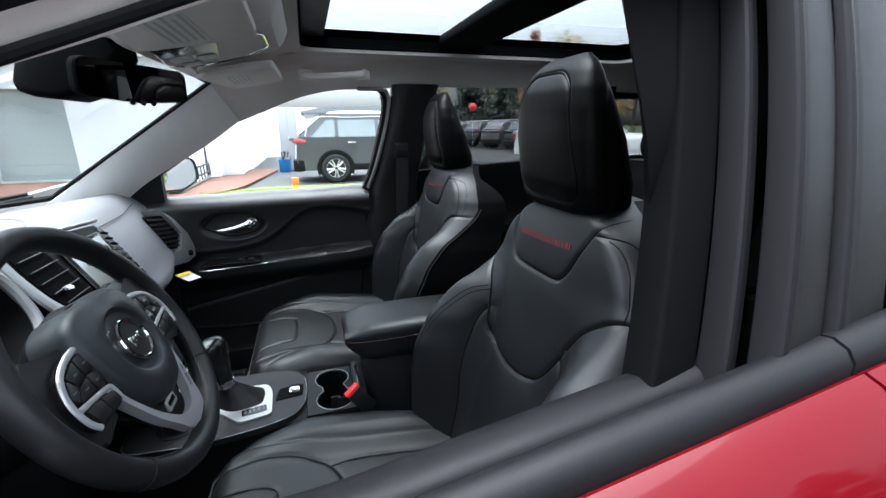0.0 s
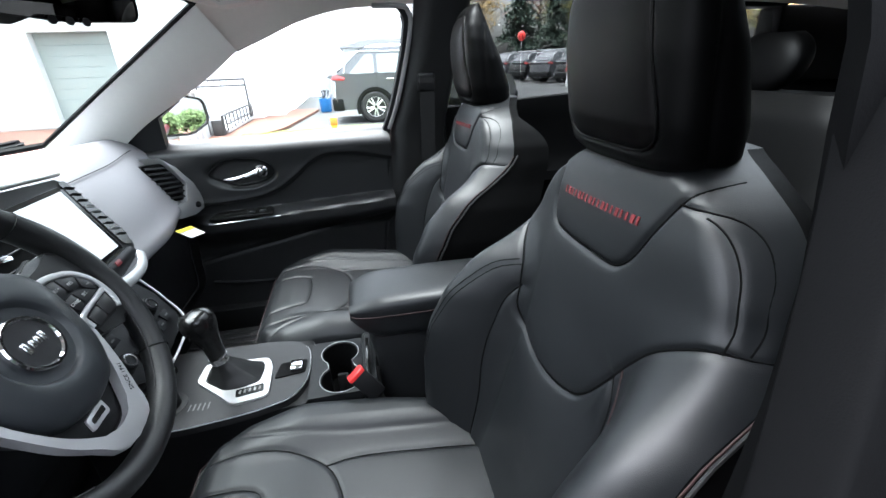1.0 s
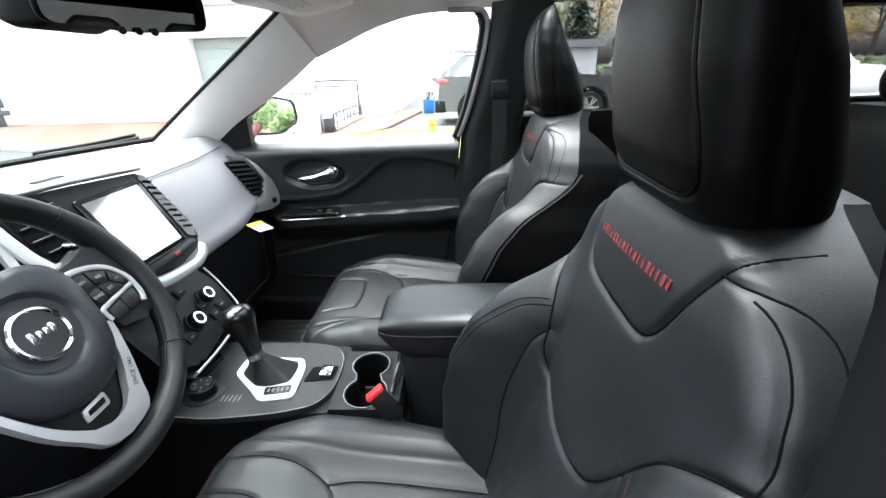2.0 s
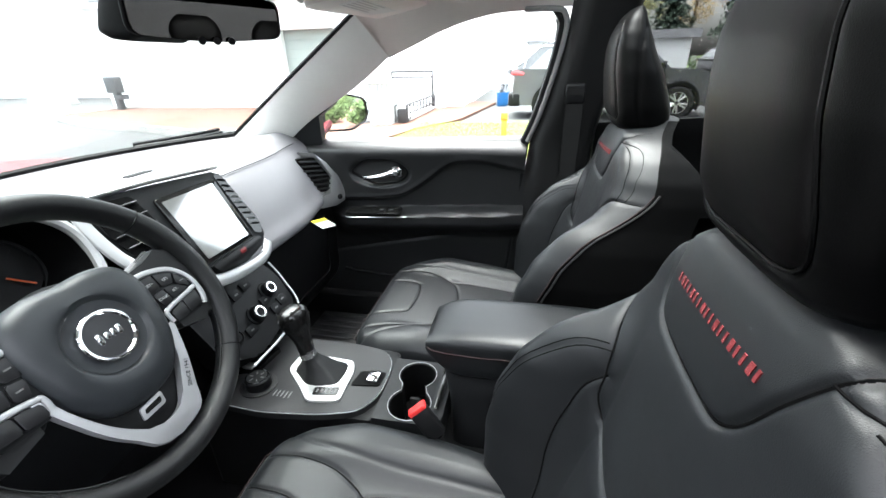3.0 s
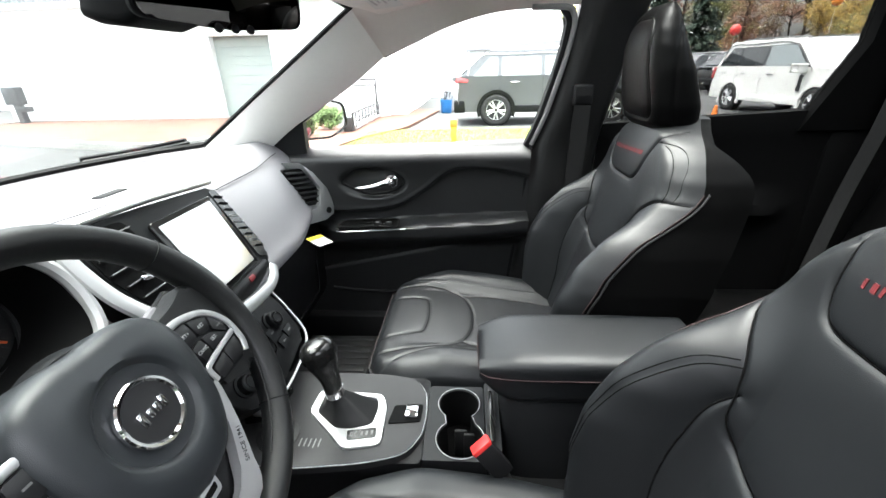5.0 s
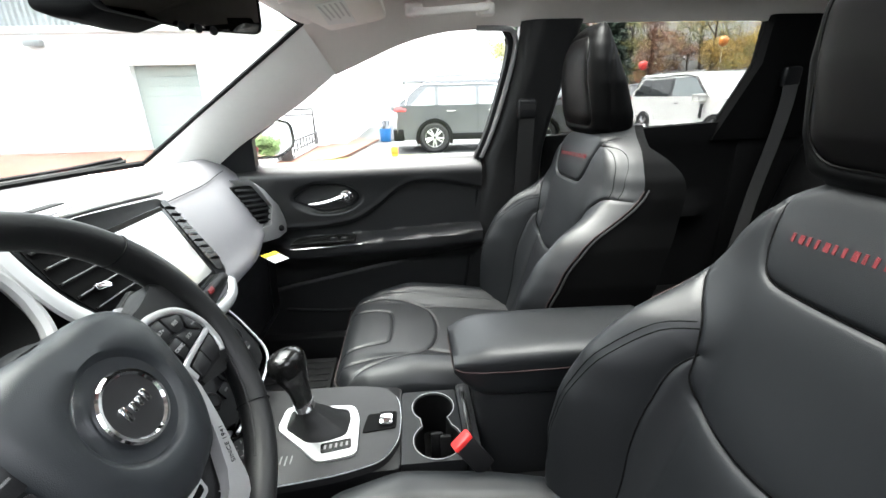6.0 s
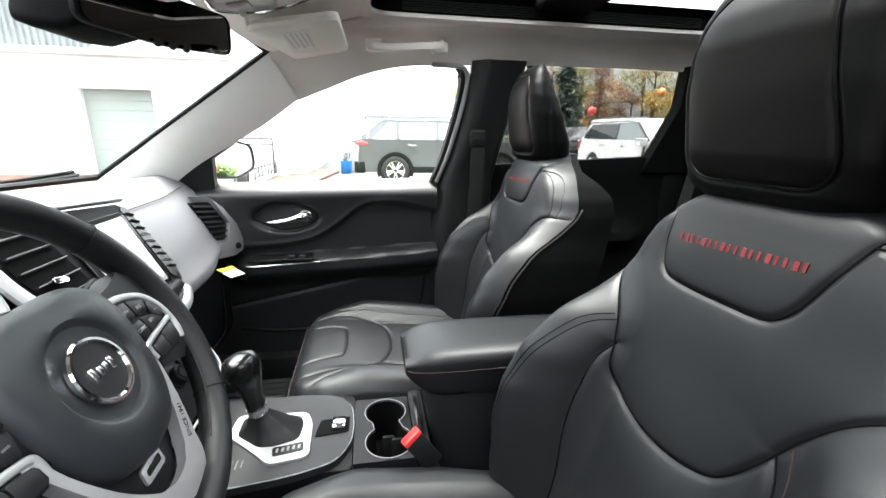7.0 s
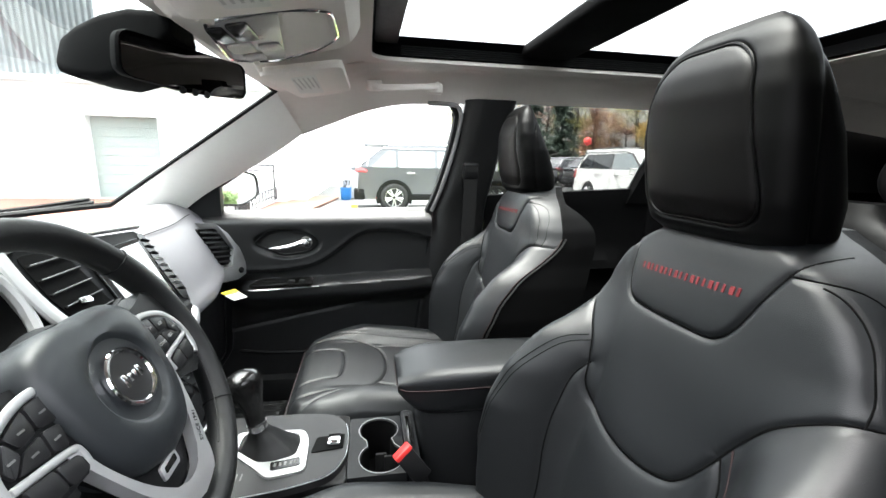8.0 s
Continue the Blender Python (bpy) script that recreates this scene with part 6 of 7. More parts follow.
loft(bm, run(rx, ((-0.772, -0.06), (-0.772, -0.010), (-0.776, 0.000), (-0.786, 0.002), (-0.799, -0.003), (-0.806, -0.014), (-0.806, -0.06))))
part("outer_belt_moulding", bm, BELT_BLACK, rear, "black outer belt moulding", sharp=80)


# layered uprights seen from outside: door frame, gap, centre pillar cover, rear frame, rear glass
def upright(name, x0, x1, y0, y1, material, parent, bev=0.006, lean=0.10):
    bm = bmesh.new()
    rings = []
    for z in np.linspace(1.08, 1.53, 16):
        t = (z - 1.10) / 0.4
        dx = lean * t
        dy = 0.085 * t + 0.05 * t * t
        a, b = x0 + dx, x1 + dx
        rings.append(rounded([(a, y0 + dy, z), (b, y0 + dy + 0.004, z), (b, y1 + dy, z), (a, y1 + dy, z)], bev, 3))
    loft(bm, rings)
    return part(name, bm, material, parent)


upright("frame_inner", 0.190, 0.245, -0.742, -0.70, OUT_BLACK, ddoor)
upright("frame_lip", 0.243, 0.260, -0.768, -0.735, STRIP_GREY, ddoor, 0.008)
upright("glass_channel", 0.256, 0.272, -0.760, -0.744, RUBBER, ddoor, 0.002)
upright("cover_edge", 0.268, 0.285, -0.797, -0.765, STRIP_GREY, ddoor, 0.008)
upright("pillar_cover", 0.283, 0.334, -0.792, -0.762, PILLAR_GLOSS, ddoor, 0.008)
upright("frame_edge", 0.338, 0.356, -0.796, -0.765, STRIP_GREY, rear, 0.008)
upright("frame_outer", 0.355, 0.418, -0.792, -0.762, PILLAR_GLOSS, rear, 0.008)
upright("rear_pane", 0.417, 0.95, -0.785, -0.779, TINTED, rear, 0.002, 0.0)

# ---------- door mirror outside the passenger window ----------
dm = thing("door_mirror", (-0.6, 0.9, 1.10), "red-backed door mirror outside the passenger window", "mirror")
bm = bmesh.new()
mo = rounded([(-0.655, 0.845, 1.105), (-0.655, 0.865, 1.225), (-0.605, 0.970, 1.242), (-0.552, 1.068, 1.218), (-0.547, 1.073, 1.128), (-0.595, 0.995, 1.090)], 0.03, 5)
cm = sum(mo, Vector()) / len(mo)
dn = V(0.86, -0.5, 0.0).normalized()
loft(bm, [[cm + (p - cm) * f + dn * h for p in mo] for f, h in ((0.35, -0.10), (0.75, -0.085), (0.95, -0.05), (1.0, -0.012), (0.98, 0.0), (0.89, 0.0), (0.87, -0.006))])
part("housing", bm, GLOSS_BLACK, dm, "black mirror housing")
bm = bmesh.new()
prism(bm, [cm + (p - cm) * 0.868 - dn * 0.0045 for p in mo], dn * 0.002)
part("mirror_glass", bm, MIRROR, dm)
bm = bmesh.new()
tube(bm, [V(-0.66, 0.74, 1.10), V(-0.655, 0.82, 1.105), V(-0.66, 0.90, 1.13)], 0.028, 10, flat=0.7)
part("mirror_foot", bm, RED_PAINT, dm)

# ---------- rear-view mirror ----------
rv = thing("rear_view_mirror", (-0.40, -0.04, 1.48), "black rear-view mirror on the windscreen", "mirror")
fn = V(0.908, -0.42, -0.070).normalized()
fs = fn.cross(V(0, 0, 1)).normalized() * -1
fu = fs.cross(fn) * -1
if fu.z < 0:
    fu = -fu
mc = V(-0.383, -0.018, 1.424)
prof = rounded([mc + fs * a + fu * b for a, b in ((-0.128, -0.029), (0.0, -0.037), (0.128, -0.029), (0.126, 0.033), (-0.126, 0.033))], 0.02, 5)
cmv = sum(prof, Vector()) / len(prof)
bm = bmesh.new()
loft(bm, [[cmv + (p - cmv) * f + fn * h for p in prof] for f, h in ((0.55, -0.04), (0.85, -0.032), (0.97, -0.018), (1.0, -0.004), (0.985, 0.0), (0.96, 0.0), (0.955, -0.003))])
part("housing", bm, OUT_BLACK, rv, "black mirror housing")
bm = bmesh.new()
prism(bm, [cmv + (p - cmv) * 0.955 - fn * 0.0028 for p in prof], fn * 0.0015)
part("mirror_glass", bm, SHADED_MIRROR, rv, "mirror glass, darkened in colour for the shaded lining it reflects")
for a in (-0.025, 0.0, 0.025):
    bm = bmesh.new()
    lathe(bm, [(0.006, 0), (0.006, 0.003), (0, 0.003)], mc + fs * a - fu * 0.0345 + fn * 0.001, fn, 12)
    part("mirror_button", bm, HARD_BLACK, rv)
bm = bmesh.new()
rings = []
for x, y0, y1, z0, z1 in ((-0.395, -0.070, 0.045, 1.466, 1.505), (-0.450, -0.090, 0.040, 1.402, 1.500), (-0.485, -0.095, 0.036, 1.390, 1.488), (-0.520, -0.092, 0.036, 1.394, 1.470), (-0.543, -0.084, 0.034, 1.402, 1.456), (-0.553, -0.070, 0.028, 1.412, 1.446)):
    rings.append(rounded([(x, y0, z0), (x, y1, z0), (x + 0.0, y1 - 0.02, z1), (x, y0 + 0.02, z1)], 0.015, 4))
loft(bm, rings)
part("sensor_housing", bm, OUT_BLACK, rv, "black sensor housing behind the mirror")
bm = bmesh.new()
tube(bm, [V(-0.46, -0.02, 1.435), V(-0.43, -0.02, 1.43), V(-0.41, -0.02, 1.425)], 0.012, 10)
part("mirror_arm", bm, HARD_BLACK, rv)

# ---------- visors, overhead console, grab handles ----------
def lid_z(x, y):
    return 1.478 + 0.17 * (x + 0.33) - 0.012 * abs(y)


for s in (1, -1):
    vis = thing("sun_visor", (-0.25, s * 0.33, 1.5), "beige-grey sun visor with pale warning label", "sun visor", "sun visors")
    bm = bmesh.new()
    pl = rounded([(-0.330, s * 0.180, 0), (-0.152, s * 0.185, 0), (-0.146, s * 0.530, 0), (-0.292, s * 0.545, 0)], 0.025, 5)
    cv = sum(pl, Vector()) / len(pl)
    loft(bm, [[V((cv + (p - cv) * f).x, (cv + (p - cv) * f).y, lid_z((cv + (p - cv) * f).x, 0.33) + h) for p in pl] for f, h in ((0.9, 0.0), (0.985, -0.003), (1.0, -0.011), (0.985, -0.019), (0.9, -0.023), (0.05, -0.023))])
    part("visor_board", bm, HEADLINER, vis)
    bm = bmesh.new()
    q = [(-0.268, 0.225), (-0.214, 0.220), (-0.218, 0.470), (-0.278, 0.440)]
    prism(bm, rounded([V(x, s * y, lid_z(x, 0.33) - 0.0232) for x, y in q], 0.004), (0, 0, -0.0008))
    lb = part("warning_label", bm, LABEL_GREY, vis, "pale printed warning label")
    for k in range(5):
        bm = bmesh.new()
        x = -0.266 + 0.0105 * k
        prism(bm, [V(xx, s * yy, lid_z(xx, 0.33) - 0.0241) for xx, yy in ((x, 0.240), (x + 0.004, 0.240), (x + 0.004, 0.39 - 0.02 * (k % 2)), (x, 0.39 - 0.02 * (k % 2)))], (0, 0, -0.0004))
        part("text_bar", bm, LABEL_BAR, lb)
    bm = bmesh.new()
    tube(bm, [V(-0.32, s * 0.17, lid_z(-0.32, 0.33) - 0.01), V(-0.315, s * 0.13, lid_z(-0.32, 0.33) - 0.004)], 0.006, 8)
    part("visor_pivot", bm, HEADLINER, vis)
    gh = thing("grab_handle", (0.02, s * 0.575, 1.52), "folded beige-grey grab handle above the door", "grab handle", "grab handles")
    bm = bmesh.new()
    tube(bm, smooth_line([(-0.085, s * 0.575, 1.518), (-0.07, s * 0.562, 1.506), (-0.02, s * 0.556, 1.505), (0.06, s * 0.556, 1.511), (0.11, s * 0.560, 1.515), (0.125, s * 0.573, 1.525)], 6), 0.011, 10, flat=0.7)
    part("grip", bm, HEADLINER, gh)
    for x in (-0.075, 0.115):
        bm = bmesh.new()
        box(bm, x - 0.024, x + 0.024, min(s * 0.560, s * 0.59), max(s * 0.560, s * 0.59), 1.496, 1.528, 0.008, 3)
        part("hinge_cap", bm, HEADLINER, gh)

oc = thing("overhead_console", (-0.24, 0.02, 1.52), "beige-grey overhead console with chrome rim and map lamps", "overhead console")
bm = bmesh.new()
pl = rounded([(-0.375, -0.165, 0), (-0.365, 0.185, 0), (-0.125, 0.15, 0), (-0.125, -0.20, 0)], 0.05, 6)


def oz(x):
    return 1.490 + 0.19 * (x + 0.33)


cv = sum(pl, Vector()) / len(pl)
loft(bm, [[V((cv + (p - cv) * f).x, (cv + (p - cv) * f).y, oz((cv + (p - cv) * f).x) + h) for p in pl] for f, h in ((1.12, 0.02), (1.06, 0.004), (1.0, -0.006), (0.95, -0.012), (0.05, -0.012))])
part("housing", bm, HEADLINER, oc)
rimq = rounded([(-0.335, -0.108, 0), (-0.362, 0.120, 0), (-0.290, 0.172, 0), (-0.200, 0.130, 0), (-0.150, 0.060, 0), (-0.152, -0.092, 0), (-0.222, -0.122, 0)], 0.03, 6)
bm = bmesh.new()
tube(bm, [V(p.x, p.y, oz(p.x) - 0.0135) for p in rimq], 0.003, 8, closed=True)
part("chrome_rim", bm, CHROME, oc, "chrome rim")
lamp = [(-0.329, -0.098), (-0.352, 0.112), (-0.290, 0.158), (-0.262, 0.146), (-0.228, -0.112)]
lid = [(-0.222, -0.112), (-0.256, 0.142), (-0.204, 0.120), (-0.160, 0.055), (-0.162, -0.088)]
for q, material, name, label in ((lamp, LENS, "lamp_panel", "silvery grey map lamp panel"), (lid, HEADLINER, "glasses_lid", "beige-grey lid")):
    bm = bmesh.new()
    prism(bm, rounded([V(x, y, oz(x) - 0.0122) for x, y in q], 0.014, 5), (0, 0, -0.003), 0.0015)
    pn = part(name, bm, material, oc, label)
    if name == "lamp_panel":
        for x, y, dx, dy, m_ in ((-0.327, -0.045, 0.012, 0.04, GLOSS_BLACK), (-0.293, -0.05, 0.016, 0.045, GLOSS_BLACK), (-0.318, 0.04, 0.020, 0.026, PILLAR), (-0.272, 0.05, 0.018, 0.022, LENS), (-0.312, 0.105, 0.018, 0.026, LENS)):
            bm = bmesh.new()
            prism(bm, rounded([V(x + a, y + b, oz(x + a) - 0.0154) for a, b in ((-dx, -dy), (dx, -dy), (dx, dy), (-dx, dy))], 0.008, 4), (0, 0, -0.0035), 0.0015)
            part("map_lamp" if m_ is not GLOSS_BLACK else "lamp_button", bm, m_, pn)

# ---------- outside: lot, lawn, building, parked cars, trees ----------
ASPHALT = mat("wet_asphalt", (0.050, 0.051, 0.052), 0.75, var=0.2, scale=0.6, fine=0.004, fine_scale=60, spec=0.3)
CONCRETE = mat("pale_concrete", (0.42, 0.41, 0.39), 0.8, var=0.15, scale=2, fine=0.002, fine_scale=80)
GRASS = mat("lawn_soil", (0.12, 0.16, 0.03), 0.9, var=0.3, scale=3, fine=0.01, fine_scale=60)
BLADE = mat("grass_blade", (0.20, 0.26, 0.05), 0.8, var=0.3, scale=2)
MULCH = mat("red_bark_mulch", (0.13, 0.062, 0.043), 0.95, var=0.35, scale=4, fine=0.02, fine_scale=40)
WALL_WHITE = mat("white_rendered_wall", (0.84, 0.85, 0.85), 0.8, var=0.05, scale=1.2, fine=0.002, fine_scale=60)
SHED_GREY = mat("pale_grey_sheet", (0.26, 0.262, 0.275), 0.7, var=0.08)
GARAGE = mat("pale_green_door", (0.40, 0.46, 0.44), 0.6, var=0.05, scale=2)
CORRUGATED = mat("grey_corrugated_metal", (0.28, 0.30, 0.31), 0.5, 0.4, var=0.1)
ROOF_GREY = mat("grey_roof", (0.30, 0.30, 0.31), 0.7)
BARK = mat("bark", (0.07, 0.055, 0.045), 0.9, var=0.3, scale=4, fine=0.02, fine_scale=30)
FIR = mat("fir_needles", (0.025, 0.045, 0.028), 0.8, var=0.4, scale=3)
OCHRE = mat("ochre_leaves", (0.30, 0.19, 0.035), 0.8, var=0.35, scale=2)
OLIVE = mat("olive_leaves", (0.16, 0.16, 0.04), 0.8, var=0.35, scale=2)
RUST = mat("rust_leaves", (0.18, 0.07, 0.035), 0.8, var=0.35, scale=2)
HEDGE = mat("hedge_leaves", (0.06, 0.10, 0.025), 0.8, var=0.4, scale=5)
PALE_TWIG = mat("pale_twigs", (0.40, 0.38, 0.36), 0.9)
PAINT_GREY = mat("grey_car_paint", (0.095, 0.097, 0.106), 0.36, 0.25, var=0.05, coat=1.0)
PAINT_BLACK = mat("black_car_paint", (0.015, 0.015, 0.017), 0.25, 0.3, var=0.05, coat=1.0)
PAINT_WHITE = mat("white_car_paint", (0.78, 0.78, 0.76), 0.3, 0.0, var=0.03, coat=1.0)
CAR_GLASS = mat("dark_car_glass", (0.02, 0.024, 0.026), 0.06, rvar=0.02, coat=1.0, spec=0.8)
# Pale base carries the bright sky that some parked cars' windows reflect.
CAR_GLASS_SKY = mat("sky_toned_car_glass", (0.20, 0.23, 0.24), 0.06, rvar=0.02, coat=1.0, spec=0.8)
TYRE = mat("tyre_rubber", (0.018, 0.018, 0.018), 0.8, fine=0.003, fine_scale=80)
TAIL = mat("red_lamp_lens", (0.30, 0.03, 0.03), 0.15, coat=1.0)
BLUE_PLASTIC = mat("blue_plastic", (0.02, 0.16, 0.42), 0.4)
ORANGE = mat("orange_plastic", (0.8, 0.2, 0.03), 0.5)
BALLOON = mat("red_balloon", (0.75, 0.05, 0.04), 0.3, coat=0.5)
BALLOON_O = mat("orange_balloon", (0.85, 0.28, 0.05), 0.3, coat=0.5)
TRAILER_STEEL = mat("dark_trailer_steel", (0.055, 0.055, 0.058), 0.55, 0.3)
BIN_WHITE = mat("pale_ribbed_sheet", (0.42, 0.43, 0.44), 0.6, var=0.1)
POST_DARK = mat("dark_utility_box", (0.05, 0.056, 0.06), 0.6)
YELLOW_LINE = mat("yellow_marking", (0.75, 0.62, 0.05), 0.7)

bm = bmesh.new()
sheet(bm, [[V(x, y, 0) for y in (-400, -60, -20, 0, 20, 60, 400)] for x in (-400, -60, -20, 0, 20, 60, 400)])
structure("ground", bm, ASPHALT, "grey asphalt lot reaching to the horizon", "ground")

# lawn strip between the car and the lot
bm = bmesh.new()
lawn_poly = rounded([(-2.6, 5.6, 0.0), (4.9, 5.9, 0.0), (5.0, 9.0, 0.0), (0.6, 9.2, 0.0), (-1.5, 9.4, 0.0), (-2.2, 8.0, 0.0)], 0.6, 5)
prism(bm, lawn_poly, (0, 0, 0.06), 0.03)
structure("lawn", bm, GRASS, "bright yellow-green lawn strip", "ground")
bm = bmesh.new()
rng = random.Random(3)
verts, faces = [], []
for k in range(30000):
    x, y = rng.uniform(-2.3, 4.85), rng.uniform(5.75, 8.95)
    h, a, l = rng.uniform(0.02, 0.05), rng.uniform(0, math.pi), rng.uniform(-0.03, 0.03)
    w = 0.004
    b0 = len(verts)
    verts += [(x - w * math.cos(a), y - w * math.sin(a), 0.058), (x + w * math.cos(a), y + w * math.sin(a), 0.058), (x + l, y + l, 0.06 + h)]
    faces.append((b0, b0 + 1, b0 + 2))
me = bpy.data.meshes.new("grass")
me.from_pydata(verts, [], faces)
me.materials.append(BLADE)
tagged(new("grass", me), "short yellow-green grass blades", "grass", "", "stuff")

# bark beds, kerbed island by the building
bm = bmesh.new()
prism(bm, rounded([(-4.5, 6.5, 0.0), (-2.7, 6.0, 0.0), (-2.25, 8.0, 0.0), (-1.55, 9.5, 0.0), (-1.0, 14.0, 0.0), (-2.6, 14.0, 0.0), (-3.2, 9.5, 0.0)], 0.4, 4), (0, 0, 0.07), 0.03)
structure("mulch_bed", bm, MULCH, "reddish bark mulch bed beside the lawn", "ground")
isl = rounded([(-13.6, 9.6, 0.0), (-11.2, 8.4, 0.0), (-6.2, 6.9, 0.0), (-5.2, 7.4, 0.0), (-5.4, 11.9, 0.0), (-13.6, 11.9, 0.0)], 0.6, 6)
ci = sum(isl, Vector()) / len(isl)
inner = [ci + (p - ci) * 0.955 for p in isl]
bm = bmesh.new()
band(bm, isl, inner, (0, 0, 0.15))
structure("kerb", bm, CONCRETE, "pale concrete kerb round the planted island", "kerb")
bm = bmesh.new()
prism(bm, inner, (0, 0, 0.11))
structure("mulch_island", bm, MULCH, "reddish bark mulch inside the kerbed island", "ground")

# white building with a recessed roller door
BY = 12.0
bld = thing("white_building", (-8, BY, 0), "plain white rendered building with pale roller door", "building")


def wall(x0, x1, z0, z1, y0=BY, y1=BY + 0.4, name="wall", material=WALL_WHITE):
    bm = bmesh.new()
    box(bm, x0, x1, y0, y1, z0, z1, 0.01, 1)
    return part(name, bm, material, bld)


wall(-14.0, -7.3, 0, 3.05)
wall(-5.6, -2.4, 0, 3.05)
wall(-7.3, -5.6, 2.27, 3.05)
bm = bmesh.new()
box(bm, -7.3, -5.6, BY + 0.24, BY + 0.26, 0, 2.27)
roller = part("roller_door", bm, GARAGE, bld, "pale green roller door")
for k in range(9):
    bm = bmesh.new()
    box(bm, -7.3, -5.6, BY + 0.22, BY + 0.239, 0.25 * k, 0.25 * k + 0.245, 0.006, 1)
    part("door_slat", bm, GARAGE, roller)
bm = bmesh.new()
box(bm, -14.1, -2.3, BY - 0.10, BY + 0.5, 3.05, 3.2, 0.02)
part("cornice", bm, WALL_WHITE, bld)
bm = bmesh.new()
rows = [[V(x, BY + 0.3 + 0.03 * (1 if (i // 2) % 2 else -1), z) for z in (3.2, 6.2)] for i, x in enumerate(np.linspace(-14, -6.9, 190))]
sheet(bm, rows)
part("corrugated_screen", bm, CORRUGATED, bld, "grey corrugated metal screen on the roof")
wall(-2.4, -1.9, 0, 3.05, BY + 0.4, 20)
wall(-14.0, -13.6, 0, 3.05, BY + 0.4, 20)
bm = bmesh.new()
box(bm, -9.6, -9.2, BY - 0.18, BY, 2.75, 2.9, 0.02)
part("wall_lamp", bm, CORRUGATED, bld, "grey wall lamp, unlit")
wall(-2.4, 6.5, 0, 2.25, 21.0, 21.3, "rear_wall")
# farther white wall on the far side
bld2 = thing("white_workshop", (-26, 18, 0), "long white workshop wall across the lot", "building")
bm = bmesh.new()
box(bm, -60, -13.9, 18, 19, 0, 6, 0.02)
part("wall", bm, WALL_WHITE, bld2)
bm = bmesh.new()
box(bm, -60, -13.5, 17.7, 19.2, 6, 6.3, 0.02)
part("roof_edge", bm, ROOF_GREY, bld2)
# low building with a pale roof edge behind the grey car
bld3 = thing("low_shed", (2.5, 18, 0), "low pale building with a flat grey roof edge", "building")
bm = bmesh.new()
box(bm, -0.1, 5.2, 16.2, 20, 0, 1.86, 0.02)
part("wall", bm, WALL_WHITE, bld3)
bm = bmesh.new()
prism(bm, [(-0.2, 16.0, 1.862), (5.4, 16.0, 1.862), (5.4, 16.0, 2.12), (0.67, 16.0, 2.09), (-0.2, 16.0, 1.93)], (0, 4.2, 0))
part("roof", bm, SHED_GREY, bld3, "grey sheet roof edge")
cab_ = thing("tall_cabinet", (-0.6, 14.2, 0), "pale blue-grey tall metal cabinet behind the drums", "cabinet")
bm = bmesh.new()
box(bm, -0.90, -0.35, 14.0, 14.4, 0, 1.98, 0.02)
part("cabinet_body", bm, BIN_WHITE, cab_)
for x in (-0.88, -0.62):
    bm = bmesh.new()
    box(bm, x, x + 0.25, 13.985, 14.002, 0.06, 1.94, 0.006)
    part("cabinet_door", bm, BIN_WHITE, cab_)

# black post in the island
post = thing("equipment_post", (-13.1, 11.45, 0.1), "dark grey metal utility box on a post", "post")
bm = bmesh.new()
box(bm, -13.30, -12.90, 11.3, 11.6, 0.62, 1.10, 0.03)
part("box", bm, POST_DARK, post)
bm = bmesh.new()
box(bm, -13.16, -12.98, 11.36, 11.54, 0.11, 0.63, 0.02)
part("post", bm, POST_DARK, post)
bm = bmesh.new()
box(bm, -13.02, -12.78, 11.30, 11.58, 0.42, 0.56, 0.02)
part("junction_box", bm, POST_DARK, post)
block = thing("parking_block", (-19.8, 14.5, 0), "low grey concrete parking block before the workshop wall", "parking block")
bm = bmesh.new()
prism(bm, [(-20.9, 14.3, 0), (-20.9, 14.8, 0), (-20.9, 14.7, 0.24), (-20.9, 14.4, 0.24)], (2.2, 0, 0))
part("block_body", bm, CONCRETE, block)


def rim_wheel(x, y, s, r, parent, depth=0.22):
    """A road wheel with tyre, rim and spokes; s: which way its face looks along y."""
    bm = bmesh.new()
    lathe(bm, [(r * 0.62, 0.0), (r * 0.64, 0.02), (r * 0.86, 0.02), (r * 0.97, -0.01), (r, -0.05), (r, -depth), (r * 0.9, -depth - 0.02), (r * 0.3, -depth)], (x, y, r), (0, s, 0), 32)
    wh = part("wheel", bm, TYRE, parent, "black tyre on an alloy wheel")
    bm = bmesh.new()
    lathe(bm, [(r * 0.62, -0.06), (r * 0.68, 0.012), (r * 0.62, 0.014), (r * 0.58, -0.02), (r * 0.2, -0.06), (0, -0.06)], (x, y, r), (0, s, 0), 32)
    part("rim", bm, SILVER, wh)
    for k in range(10):
        a = 2 * math.pi * k / 10 + (0.12 if k % 2 else -0.12)
        bm = bmesh.new()
        c = V(x, y + s * 0.0, r)
        tube(bm, [c + V(0.10 * r * math.cos(a), s * 0.0, 0.10 * r * math.sin(a)), c + V(0.62 * r * math.cos(a), s * -0.002, 0.62 * r * math.sin(a))], r * 0.07, 6, flat=0.6)
        part("spoke", bm, SILVER, wh)


def parked_car(name, loc, paint, label, low_clad=None, length=4.62, height=1.68, boxy=0.0, pale=False, group="parked cars"):
    """An SUV along x with its nose at +x, its near side facing -y; loc is the middle of its base."""
    car = thing(name, loc, label, "car", group)
    ox, oy, oz_ = loc
    L, H, Wd = length / 2, height, 0.93
    def P(x, y, z):
        return V(ox + x, oy + y, oz_ + z)
    tumble = lambda z: Wd - 0.005 - (0.20 - 0.07 * boxy) * ease(z, 0.66, H) - 0.07 * (1 - ease(z, 0.25, 0.72))
